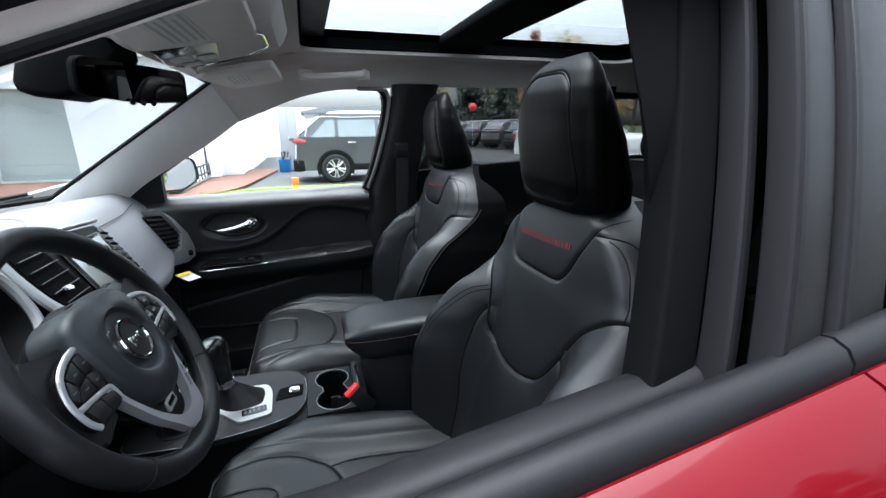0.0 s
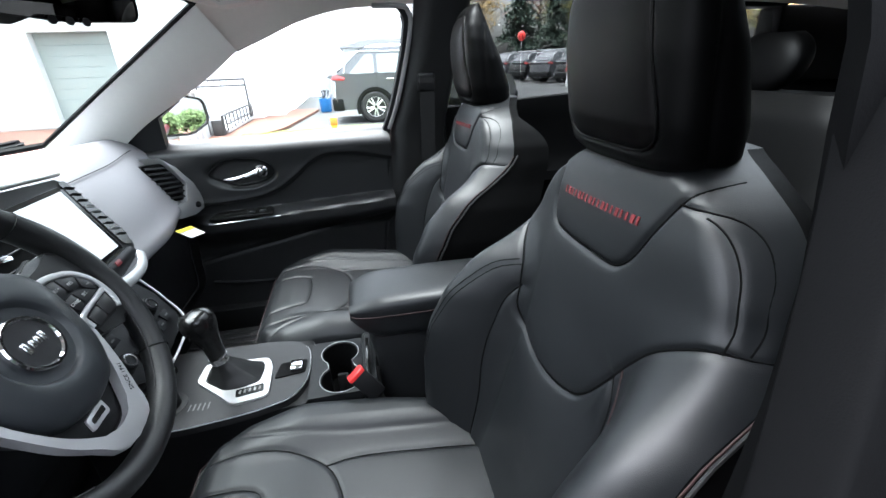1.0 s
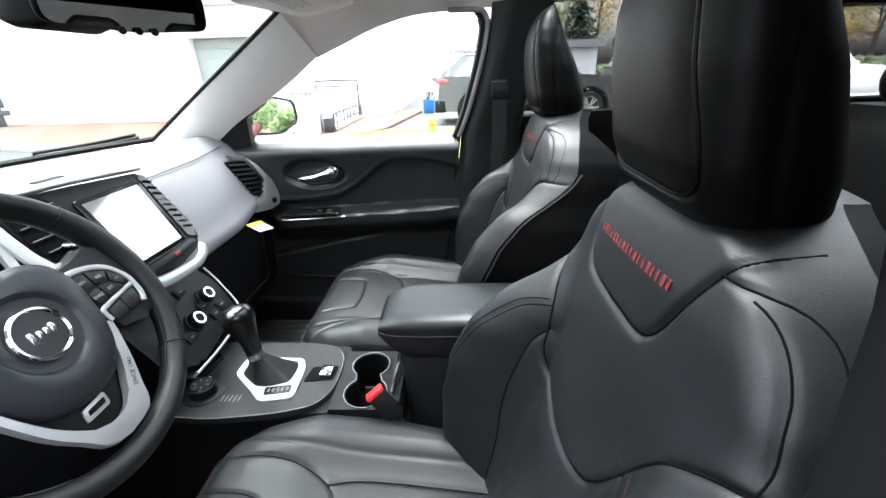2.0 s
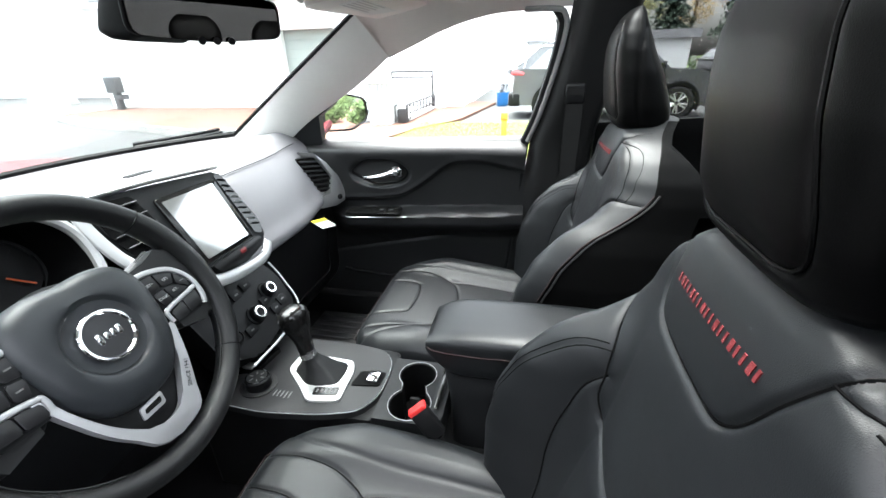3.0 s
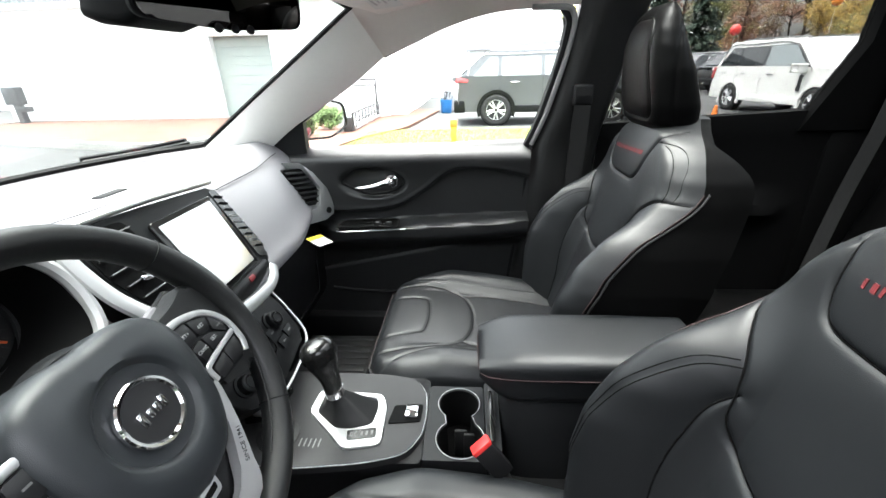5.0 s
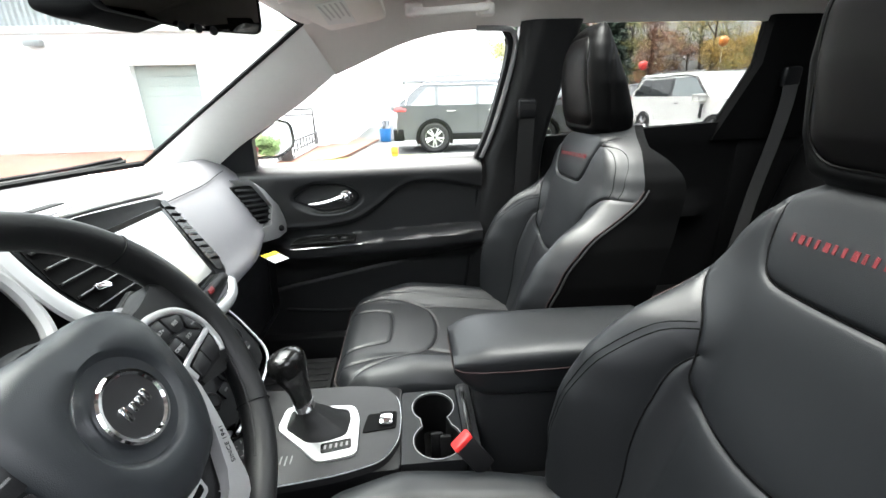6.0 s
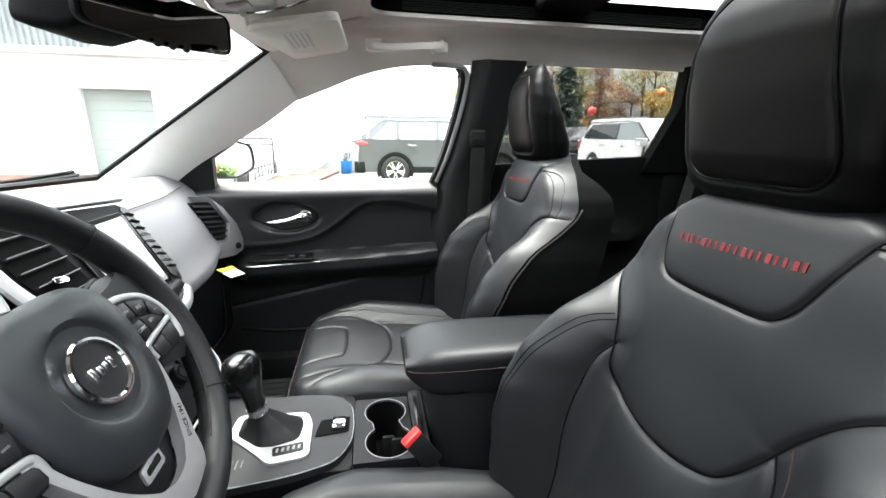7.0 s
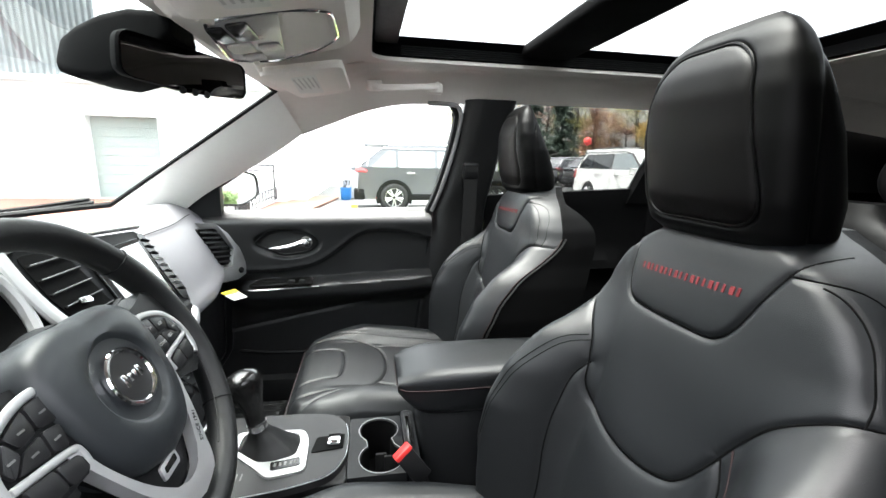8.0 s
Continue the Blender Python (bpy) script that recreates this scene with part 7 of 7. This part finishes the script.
    belt_z = 1.09 + 0.05 * boxy
    # lower body
    prof = [(-L + 0.06, 0.32), (-L, 0.55), (-L + 0.03, 0.95), (-L + 0.09, belt_z + 0.03), (L - 1.30, belt_z + 0.01), (L - 0.25, belt_z - 0.10), (L - 0.05, 0.80), (L, 0.55), (L - 0.08, 0.30)]
    rows = []
    pr = smooth_line([(a, b, 0) for a, b in prof], 5)
    for y in (-1, -0.96, -0.7, 0.0, 0.7, 0.96, 1):
        rows.append([P(p.x * (1 - 0.03 * abs(y) ** 4), y * tumble(p.y), p.y) for p in pr])
    bm = bmesh.new()
    loft(bm, rows, False, False)
    for r in (rows[0], rows[-1]):
        c = bm.verts.new(sum(r, Vector()) / len(r))
        vs = [bm.verts.new(p) for p in r]
        bm.faces.new(vs)
        bm.verts.remove(c)
    body = part("body", bm, paint, car, sharp=30)
    # cabin with pillars and glass
    R0, R1 = -L + (0.72 if not boxy else 0.50), L - 1.95
    cab = [(-L + 0.10, belt_z), (R0, H - 0.07), (R0 + 0.45, H), (R1, H - 0.01), (R1 + 0.25, H - 0.08), (L - 1.15, belt_z)]
    pr = smooth_line([(a, b, 0) for a, b in cab], 5)
    rows = [[P(p.x, y * (tumble(p.y) - 0.012), p.y) for p in pr] for y in (-1, -0.95, -0.5, 0.5, 0.95, 1)]
    bm = bmesh.new()
    loft(bm, rows, False, False)
    for r in (rows[0], rows[-1]):
        bm.faces.new([bm.verts.new(p) for p in r])
    part("cabin", bm, paint, car, sharp=30)
    for s in (-1, 1):
        wz0, wz1 = belt_z + 0.03, H - 0.15
        if boxy:
            bm = bmesh.new()
            prism(bm, rounded([P(x, s * (tumble(z) - 0.016), z) for x, z in ((-L + 0.20, wz0 - 0.02), (L - 1.30, wz0 - 0.02), (L - 1.90, wz1 + 0.025), (-L + 0.62, wz1 - 0.02))], 0.04, 3), (0, s * 0.012, 0))
            part("pillar_band", bm, PAINT_BLACK, car, "gloss black band joining the windows")
            bm = bmesh.new()
            prism(bm, [P(x, s * (Wd - 0.03), z) for x, z in ((L - 1.52, 0.62), (L - 1.42, 0.62), (L - 1.40, 0.98), (L - 1.50, 0.98))], (0, s * 0.02, 0))
            part("side_gill", bm, PAINT_BLACK, car, "dark vertical side vent")
        spans = ((-L + (0.30 if boxy else 0.42), -L + 1.02, 0.34 if boxy else 0.42, 0.0), (-L + 1.10, -L + 2.02, 0.0, 0.0), (-L + 2.10, L - 1.42, 0.0, -0.55))
        for a, b, la, lb in spans:
            q = [(a, wz0), (b, wz0), (b + lb, wz1), (a + la, wz1)]
            bm = bmesh.new()
            prism(bm, rounded([P(x, s * (tumble(z) - 0.010), z) for x, z in q], 0.05, 3), (0, s * 0.012, 0))
            part("window", bm, CAR_GLASS_SKY if pale and (not boxy or a > -L + 2) else CAR_GLASS, car, "side glass, dark or painted pale with the sky's reflection")
        bm = bmesh.new()
        tube(bm, smooth_line([P(x, s * (tumble(z) + 0.002), z) for x, z in ((-L + 0.30, wz0 + 0.02), (-L + 0.52, wz1 + 0.03), (-L + 1.4, wz1 + 0.055), (L - 2.05, wz1 + 0.035), (L - 1.36, wz0 - 0.005))], 6), 0.013, 6)
        part("window_trim", bm, SILVER if not boxy else PAINT_BLACK, car)
        for x in (-L + 1.30, -L + 2.30):
            bm = bmesh.new()
            tube(bm, [P(x, s * (Wd - 0.005), 0.98), P(x + 0.20, s * (Wd - 0.005), 0.985)], 0.016, 8, flat=0.6)
            part("door_handle", bm, paint if not boxy else PAINT_BLACK, car)
        for x in (-L + 1.06, -L + 2.06, L - 1.25):
            bm = bmesh.new()
            tube(bm, [P(x, s * (tumble(z) + 0.001), z) for z in (0.40, 0.7, belt_z)], 0.004, 4)
            part("door_joint", bm, RUBBER, car)
        bm = bmesh.new()
        prism(bm, [P(x, s * (Wd - 0.075), z) for x, z in ((-L + 0.75, 0.30), (L - 0.85, 0.30), (L - 0.85, 0.46), (-L + 0.75, 0.46))], (0, s * 0.065, 0), 0.02)
        part("sill_cladding", bm, low_clad or paint, car)
        for wx in (-L + 0.98, L - 0.93):
            bm = bmesh.new()
            arc = [radians(a) for a in range(-20, 201, 10)]
            o = [P(wx + 0.46 * math.cos(a), s * (Wd - 0.03), 0.36 + 0.46 * math.sin(a)) for a in arc]
            i2 = [P(wx + 0.385 * math.cos(a), s * (Wd - 0.03), 0.36 + 0.385 * math.sin(a)) for a in arc]
            prism(bm, o + i2[::-1], (0, s * 0.045, 0))
            part("wheel_arch", bm, low_clad or paint, car)
            bm = bmesh.new()
            prism(bm, [P(wx + 0.39 * math.cos(a), s * (Wd - 0.05), 0.36 + 0.39 * math.sin(a)) for a in [2 * math.pi * k / 28 for k in range(28)]], (0, s * 0.03, 0))
            part("wheel_well", bm, RUBBER, car)
            rim_wheel(ox + wx, oy + s * (Wd + 0.0), s, 0.365, car)
        bm = bmesh.new()
        tl = [(-L - 0.005, 1.0), (-L + 0.30, 0.98), (-L + 0.32, 1.05), (-L + 0.06, 1.12)] if not boxy else [(-L - 0.01, 0.85), (-L + 0.12, 0.85), (-L + 0.16, 1.15), (-L + 0.03, 1.15)]
        prism(bm, rounded([P(x, s * (tumble(z) - 0.03), z) for x, z in tl], 0.02), (0, s * 0.045, 0), 0.01)
        part("tail_lamp", bm, TAIL, car, "red tail lamp")
        bm = bmesh.new()
        box(bm, ox + L - 1.55, ox + L - 1.33, oy + s * (Wd + 0.02), oy + s * (Wd + 0.02) + s * 0.17, oz_ + 1.06, oz_ + 1.20, 0.03)
        part("side_mirror", bm, PAINT_BLACK if not boxy else paint, car)
        bm = bmesh.new()
        tube(bm, smooth_line([P(R0 + 0.15, s * 0.62, H - 0.01), P(R0 + 0.5, s * 0.64, H + 0.035), P(R1 - 0.1, s * 0.64, H + 0.03), P(R1 + 0.1, s * 0.62, H - 0.02)], 6), 0.016, 6)
        part("roof_rail", bm, SILVER if not boxy else PAINT_BLACK, car)
    bm = bmesh.new()
    box(bm, ox - L - 0.03, ox - L + 0.25, oy - Wd + 0.04, oy + Wd - 0.04, oz_ + 0.30, oz_ + 0.60, 0.05, 3)
    part("rear_bumper", bm, low_clad or paint, car)
    bm = bmesh.new()
    box(bm, ox + L - 0.3, ox + L + 0.02, oy - Wd + 0.06, oy + Wd - 0.06, oz_ + 0.26, oz_ + 0.58, 0.06, 3)
    part("front_bumper", bm, low_clad or paint, car)
    bm = bmesh.new()
    x1, z1, x0, z0 = R0 - 0.03, H - 0.14, -L + 0.16, belt_z + 0.06
    prism(bm, rounded([P(x0, -0.66, z0), P(x0, 0.66, z0), P(x1, 0.58, z1), P(x1, -0.58, z1)], 0.05, 3), (-0.03, 0, 0.012))
    part("rear_window", bm, CAR_GLASS, car, "dark rear window")
    bm = bmesh.new()
    sp = [P(R0 - 0.02, y, H - 0.05) for y in np.linspace(-0.62, 0.62, 9)]
    tube(bm, sp, 0.03, 6, flat=0.4)
    part("roof_spoiler", bm, paint, car)
    return car


parked_car("grey_suv", (1.90, 10.95, 0), PAINT_GREY, "dark grey compact SUV with black cladding parked on the lot", HARD_BLACK, pale=True)
white = parked_car("white_suv", (8.50, 11.50, 0), PAINT_WHITE, "tall white luxury SUV with black glass parked on the lot", None, 4.85, 1.80, 1.0, True)
white.rotation_euler = (0, 0, radians(-85))
for k, (x, y) in enumerate(((12.8, 20.6), (12.6, 23.5), (12.4, 26.4), (12.2, 29.4))):
    c = parked_car("dark_suv", (x, y, 0), (PAINT_BLACK, PAINT_GREY)[k % 2], "black SUV in a row of parked cars" if k % 2 == 0 else "dark grey SUV in a row of parked cars", HARD_BLACK)
    c.rotation_euler = (0, 0, radians(12))

# utility trailer with mesh sides
tr = thing("utility_trailer", (-3.6, 12.0, 0), "dark steel utility trailer with a tall ramp gate", "trailer")
def bar(pts, r=0.025, name="rail"):
    bm = bmesh.new()
    tube(bm, pts, r, 6)
    part(name, bm, TRAILER_STEEL, tr)
TX0, TX1, TY0, TY1 = -3.85, -2.62, 9.1, 11.75
for z in (0.26, 0.46):
    for x in (TX0, TX1):
        bar([V(x, TY0, z), V(x, TY1, z)], 0.022)
for k in range(9):
    y = TY0 + (TY1 - TY0) * k / 8
    for x in (TX0, TX1):
        bar([V(x, y, 0.14), V(x, y, 0.47)], 0.018, "post")
bar([V(TX0, TY1, 0.15), V(TX0, TY1, 1.08), V(TX1 - 0.05, TY1, 1.08), V(TX1 - 0.05, TY1, 0.15)], 0.035, "gate_frame")
bar([V(TX0, TY1, 0.93), V(TX1 - 0.05, TY1, 0.93)], 0.022, "gate_bar")
for k in range(1, 8):
    x = TX0 + (TX1 - 0.05 - TX0) * k / 8
    bar([V(x, TY1, 0.93), V(x, TY1, 1.08)], 0.010, "gate_rod")
bar([V(TX1, TY0, 0.46), V(TX1 + 0.02, TY0 - 0.32, 0.46), V(TX1 + 0.02, TY0 - 0.32, 0.10)], 0.03, "front_frame")
bar([V(TX1 - 0.30, TY0 - 0.05, 0.44), V(TX1 - 0.28, TY0 - 0.32, 0.44), V(TX1 - 0.28, TY0 - 0.32, 0.10)], 0.03, "front_frame")
bm = bmesh.new()
box(bm, TX0, TX1, TY0, TY1, 0.08, 0.15, 0.01)
part("deck", bm, BIN_WHITE, tr, "pale painted deck and skirt")
bm = bmesh.new()
box(bm, TX1 - 0.22, TX1 - 0.02, TY0 - 0.30, TY0 - 0.05, 0.07, 0.38, 0.02)
part("tool_box", bm, TRAILER_STEEL, tr)
for x in (TX0 + 0.2, TX1 - 0.2):
    for y in (TY0 + 0.5, TY1 - 0.5):
        bm = bmesh.new()
        box(bm, x - 0.05, x + 0.05, y - 0.05, y + 0.05, 0.0, 0.081, 0.005)
        part("foot", bm, TRAILER_STEEL, tr)
# ribbed bin before the trailer
bin_ = thing("ribbed_bin", (-3.12, 8.7, 0.05), "pale ribbed metal bin standing on the bark", "bin")
bm = bmesh.new()
ribs = [(-3.36 + 0.47 * i / 20, 8.44 + (0.03 if (i // 2) % 2 else 0.0)) for i in range(21)]
poly = ribs + [(-2.89, 9.0), (-3.36, 9.0)]
prism(bm, [(x, y, 0.05) for x, y in poly], (0, 0, 0.87))
part("bin_body", bm, BIN_WHITE, bin_)
bm = bmesh.new()
box(bm, -3.38, -2.87, 8.42, 9.02, 0.921, 0.95, 0.01)
part("bin_lid", bm, BIN_WHITE, bin_)

# blue drums, cone
tub = thing("blue_tub", (-0.80, 13.4, 0), "small blue plastic tub piled with grey clutter", "tub")
bm = bmesh.new()
lathe(bm, [(0.15, 0.0), (0.17, 0.03), (0.185, 0.36), (0.20, 0.37), (0.20, 0.40), (0.17, 0.40), (0.16, 0.30), (0.0, 0.30)], (-0.80, 13.4, 0), (0, 0, 1), 24)
part("tub_body", bm, BLUE_PLASTIC, tub)
rng = random.Random(5)
for k in range(9):
    bm = bmesh.new()
    a, r = rng.uniform(0, 6.28), rng.uniform(0.0, 0.12)
    x, y, h = -0.80 + r * math.cos(a), 13.4 + r * math.sin(a), rng.uniform(0.45, 0.68)
    tube(bm, [V(x, y, 0.31), V(x + rng.uniform(-0.1, 0.1), y + rng.uniform(-0.1, 0.1), h)], rng.uniform(0.02, 0.05), 6)
    part("clutter", bm, (TRAILER_STEEL, CORRUGATED, SHED_GREY)[k % 3], tub)
for x, y in ((5.25, 9.25),):
    d = thing("traffic_cone", (x, y, 0), "small orange traffic cone on the asphalt", "cone")
    bm = bmesh.new()
    lathe(bm, [(0.11, 0.03), (0.03, 0.44), (0.0, 0.45)], (x, y, 0), (0, 0, 1), 20)
    part("cone_body", bm, ORANGE, d)
    bm = bmesh.new()
    box(bm, x - 0.15, x + 0.15, y - 0.15, y + 0.15, 0, 0.03, 0.01)
    part("cone_base", bm, ORANGE, d)
for x, y, h in ((-0.35, 7.3, 0.34),):
    d = thing("marker_flag", (x, y, 0.05), "yellow and orange marker stake in the lawn", "marker")
    bm = bmesh.new()
    box(bm, x - 0.05, x + 0.05, y - 0.02, y + 0.02, 0.05, h + 0.05, 0.01)
    part("stake", bm, YELLOW_LINE, d)
    bm = bmesh.new()
    box(bm, x - 0.06, x + 0.06, y - 0.03, y + 0.03, h - 0.02, h + 0.12, 0.01)
    part("flag", bm, ORANGE, d)

# balloons on strings
for x, y, z, material, col in ((9.68, 24.0, 2.45, BALLOON, "red"), (13.3, 24.0, 2.72, BALLOON, "red"), (17.8, 24.0, 3.9, BALLOON_O, "orange")):
    d = thing("balloon", (x, y, 0), "round %s balloon on a string" % col, "balloon", "balloons")
    bm = bmesh.new()
    lathe(bm, [(0.01, -0.28)] + [(0.24 * math.sin(t), -0.26 * math.cos(t)) for t in np.linspace(0.12, 3.05, 16)], (x, y, z), (0, 0, 1), 20)
    part("skin", bm, material, d)
    bm = bmesh.new()
    tube(bm, [V(x, y, 0), V(x, y, z - 0.27)], 0.008, 5)
    part("string", bm, PAPER, d)

# trees
def leaf_cloud(verts, faces, c, r, n, size, rng, squash=0.8):
    for _ in range(n):
        while True:
            p = Vector((rng.uniform(-1, 1), rng.uniform(-1, 1), rng.uniform(-1, 1)))
            if p.length < 1:
                break
        q = c + Vector((p.x * r, p.y * r, p.z * r * squash))
        a = Vector((rng.uniform(-1, 1), rng.uniform(-1, 1), rng.uniform(-1, 1))).normalized()
        b = a.orthogonal().normalized()
        s = size * rng.uniform(0.6, 1.4)
        k = len(verts)
        verts += [q - a * s, q + b * s * 0.6, q + a * s, q - b * s * 0.6]
        faces.append((k, k + 1, k + 2, k + 3))


def mesh_part(name, verts, faces, material, parent, label=""):
    me = bpy.data.meshes.new(name)
    me.from_pydata([tuple(v) for v in verts], [], faces)
    me.materials.append(material)
    ob = new(name, me)
    ob.parent = parent
    ob.matrix_parent_inverse = Matrix.Translation(-Vector(parent["base"]))
    if label:
        ob["label"] = label
    return ob


def broad_tree(x, y, h, r, material, label, seed, dens=1.0, trunk=BARK):
    rng = random.Random(seed)
    tree = thing("autumn_tree", (x, y, 0), label, "tree", "autumn trees")
    bm = bmesh.new()
    tube(bm, smooth_line([(x, y, 0), (x + rng.uniform(-0.2, 0.2), y, h * 0.3), (x + rng.uniform(-0.3, 0.3), y, h * 0.6), (x, y, h * 0.92)], 5), lambda t: 0.02 * h * (1 - 0.85 * t), 8)
    tips = []
    for k in range(16):
        z0 = h * rng.uniform(0.28, 0.85)
        a = rng.uniform(0, 2 * math.pi)
        l = r * rng.uniform(0.5, 1.0) * (1.1 - 0.5 * z0 / h)
        e = V(x + l * math.cos(a), y + l * math.sin(a), z0 + l * rng.uniform(0.3, 0.8))
        tube(bm, [V(x, y, z0), V(x, y, z0).lerp(e, 0.5) + V(0, 0, 0.1), e], lambda t: 0.006 * h * (1 - 0.8 * t), 5)
        tips += [e, V(x, y, z0).lerp(e, 0.6)]
    part("trunk", bm, trunk, tree)
    verts, faces = [], []
    for e in tips:
        leaf_cloud(verts, faces, e, r * rng.uniform(0.22, 0.42), int(150 * dens), 0.09, rng)
    mesh_part("crown", verts, faces, material, tree)
    return tree


def fir_tree(x, y, h, r, seed):
    rng = random.Random(seed)
    tree = thing("fir_tree", (x, y, 0), "tall dark green fir tree", "tree", "fir trees")
    bm = bmesh.new()
    tube(bm, [V(x, y, 0), V(x, y, h)], lambda t: 0.02 * h * (1 - 0.95 * t), 8)
    part("trunk", bm, BARK, tree)
    verts, faces = [], []
    for k in range(150):
        t = rng.uniform(0.10, 1.0)
        z = h * t
        l = r * (1 - t) ** 0.8 * rng.uniform(0.6, 1.1) + 0.2
        a = rng.uniform(0, 2 * math.pi)
        for j in range(26):
            f = (j + rng.random()) / 26
            c = V(x + l * f * math.cos(a), y + l * f * math.sin(a), z - 0.35 * l * f * f + rng.uniform(-0.1, 0.1))
            leaf_cloud(verts, faces, c, 0.25, 2, 0.16, rng, 0.4)
    mesh_part("crown", verts, faces, FIR, tree)
    return tree


def column_tree(x, y, h, r, seed):
    """A narrow upright tree, leafy from near the ground to its tip."""
    rng = random.Random(seed)
    tree = thing("autumn_tree", (x, y, 0), "narrow upright tree with rust-brown autumn leaves", "tree", "autumn trees")
    bm = bmesh.new()
    tube(bm, [V(x, y, 0), V(x + 0.05, y, h * 0.5), V(x, y, h * 0.96)], lambda t: 0.16 * (1 - 0.85 * t), 8)
    for k in range(26):
        z0, a = h * rng.uniform(0.12, 0.9), rng.uniform(0, 6.28)
        l = r * rng.uniform(0.5, 1.0)
        tube(bm, [V(x, y, z0), V(x + 0.5 * l * math.cos(a), y + 0.5 * l * math.sin(a), z0 + 0.5), V(x + l * math.cos(a), y + l * math.sin(a), z0 + 1.3)], lambda t: 0.035 * (1 - 0.8 * t), 5)
    part("trunk", bm, BARK, tree)
    verts, faces = [], []
    for k in range(230):
        t = rng.uniform(0.04, 1.0)
        rad = r * min(1.0, 0.55 + 2.2 * t) * (1 - 0.75 * ease(t, 0.7, 1.0)) * math.sqrt(rng.random())
        a = rng.uniform(0, 6.28)
        leaf_cloud(verts, faces, V(x + rad * math.cos(a), y + rad * math.sin(a), h * t), rng.uniform(0.25, 0.5), 34, 0.075, rng, 1.3)
    mesh_part("crown", verts, faces, RUST, tree)
    return tree


column_tree(19.2, 34.0, 8.8, 0.95, 7)
fir_tree(15.0, 38.0, 8.6, 3.0, 1)
fir_tree(19.5, 41.0, 9.0, 2.8, 2)
fir_tree(11.5, 44.0, 9.6, 3.0, 5)
for k, (x, y, h, r, mt, lb) in enumerate(((27, 38, 9.5, 3.4, OCHRE, "broad tree with ochre autumn leaves"), (33, 37, 9.0, 3.6, OCHRE, "broad tree with ochre autumn leaves"), (30, 44, 11.0, 3.8, OLIVE, "broad tree with olive-yellow leaves"), (39, 38, 9.0, 3.4, OLIVE, "broad tree with olive-yellow leaves"), (46, 40, 10, 3.8, OCHRE, "broad tree with ochre autumn leaves"), (24, 47, 10, 3.6, OLIVE, "broad tree with olive-yellow leaves"), (54, 38, 11, 4, OLIVE, "broad tree with olive-yellow leaves"), (37, 30, 7.5, 2.2, RUST, "slender tree with rust-brown autumn leaves"))):
    broad_tree(x, y, h, r, mt, lb, 20 + k, 1.3)
broad_tree(36, 26, 6.5, 2.2, PALE_TWIG, "pale bare-looking tree in front of the wood", 60, 0.4, PALE_TWIG)

for k in range(12):
    broad_tree(12 + 4.2 * k + math.sin(k * 3.7), 50 + 2 * math.sin(k * 1.9), 9.5 + 1.5 * math.sin(k), 3.6, (OLIVE, OCHRE, RUST)[k % 3], 'broad tree in the autumn wood behind the lot', 120 + k)
# hedge behind the row of cars
bm = bmesh.new()
hd = thing("hedge", (26, 33, 0), "low clipped green hedge behind the parked cars", "hedge")
verts, faces = [], []
rng = random.Random(9)
for k in range(9000):
    p = V(rng.uniform(8, 60), rng.uniform(32.4, 33.6), rng.uniform(0.05, 1.25))
    leaf_cloud(verts, faces, p, 0.1, 1, 0.11, rng)
mesh_part("crown", verts, faces, HEDGE, hd)
for k in range(11):
    fir_tree(-16.0 + 4.2 * k, -15.5 - 1.3 * (k % 2), 10.5 + 1.5 * math.sin(2.3 * k), 2.9, 30 + k)
# tree line closing the far side behind the driver's door
for k in range(9):
    broad_tree(-22 + 8 * k, -24 + 3 * math.sin(k * 2.1), 9 + 2 * math.sin(k), 4.2, OLIVE if k % 2 else HEDGE, "broad green tree beyond the lot", 80 + k, 0.7)

# planted bed behind the car, with low shrubs
bm = bmesh.new()
prism(bm, rounded([(6.0, 1.5, 0.0), (16.0, 1.8, 0.0), (16.0, 5.2, 0.0), (7.5, 5.0, 0.0)], 0.5, 4), (0, 0, 0.08), 0.03)
structure("planted_bed", bm, MULCH, "brown bark bed with shrubs behind the car", "ground")
rng = random.Random(17)
for x, y, r in ((8.2, 3.6, 0.55), (9.6, 3.2, 0.6), (11.2, 3.9, 0.7), (13.0, 3.4, 0.7), (9.0, 4.5, 0.5), (14.6, 4.0, 0.8)):
    sh = thing("shrub", (x, y, 0.06), "low rounded green shrub in the bark bed", "shrub", "shrubs")
    bm = bmesh.new()
    for k in range(7):
        a = 2 * math.pi * k / 7
        tube(bm, [V(x, y, 0.06), V(x + 0.5 * r * math.cos(a), y + 0.5 * r * math.sin(a), 0.8 * r)], 0.012, 5)
    part("stems", bm, BARK, sh)
    verts, faces = [], []
    for k in range(14):
        a, e = rng.uniform(0, 6.28), rng.uniform(0.2, 1.0)
        leaf_cloud(verts, faces, V(x + 0.6 * r * e * math.cos(a), y + 0.6 * r * e * math.sin(a), r * rng.uniform(0.45, 1.1)), r * 0.38, 160, 0.035, rng)
    mesh_part("crown", verts, faces, HEDGE, sh)
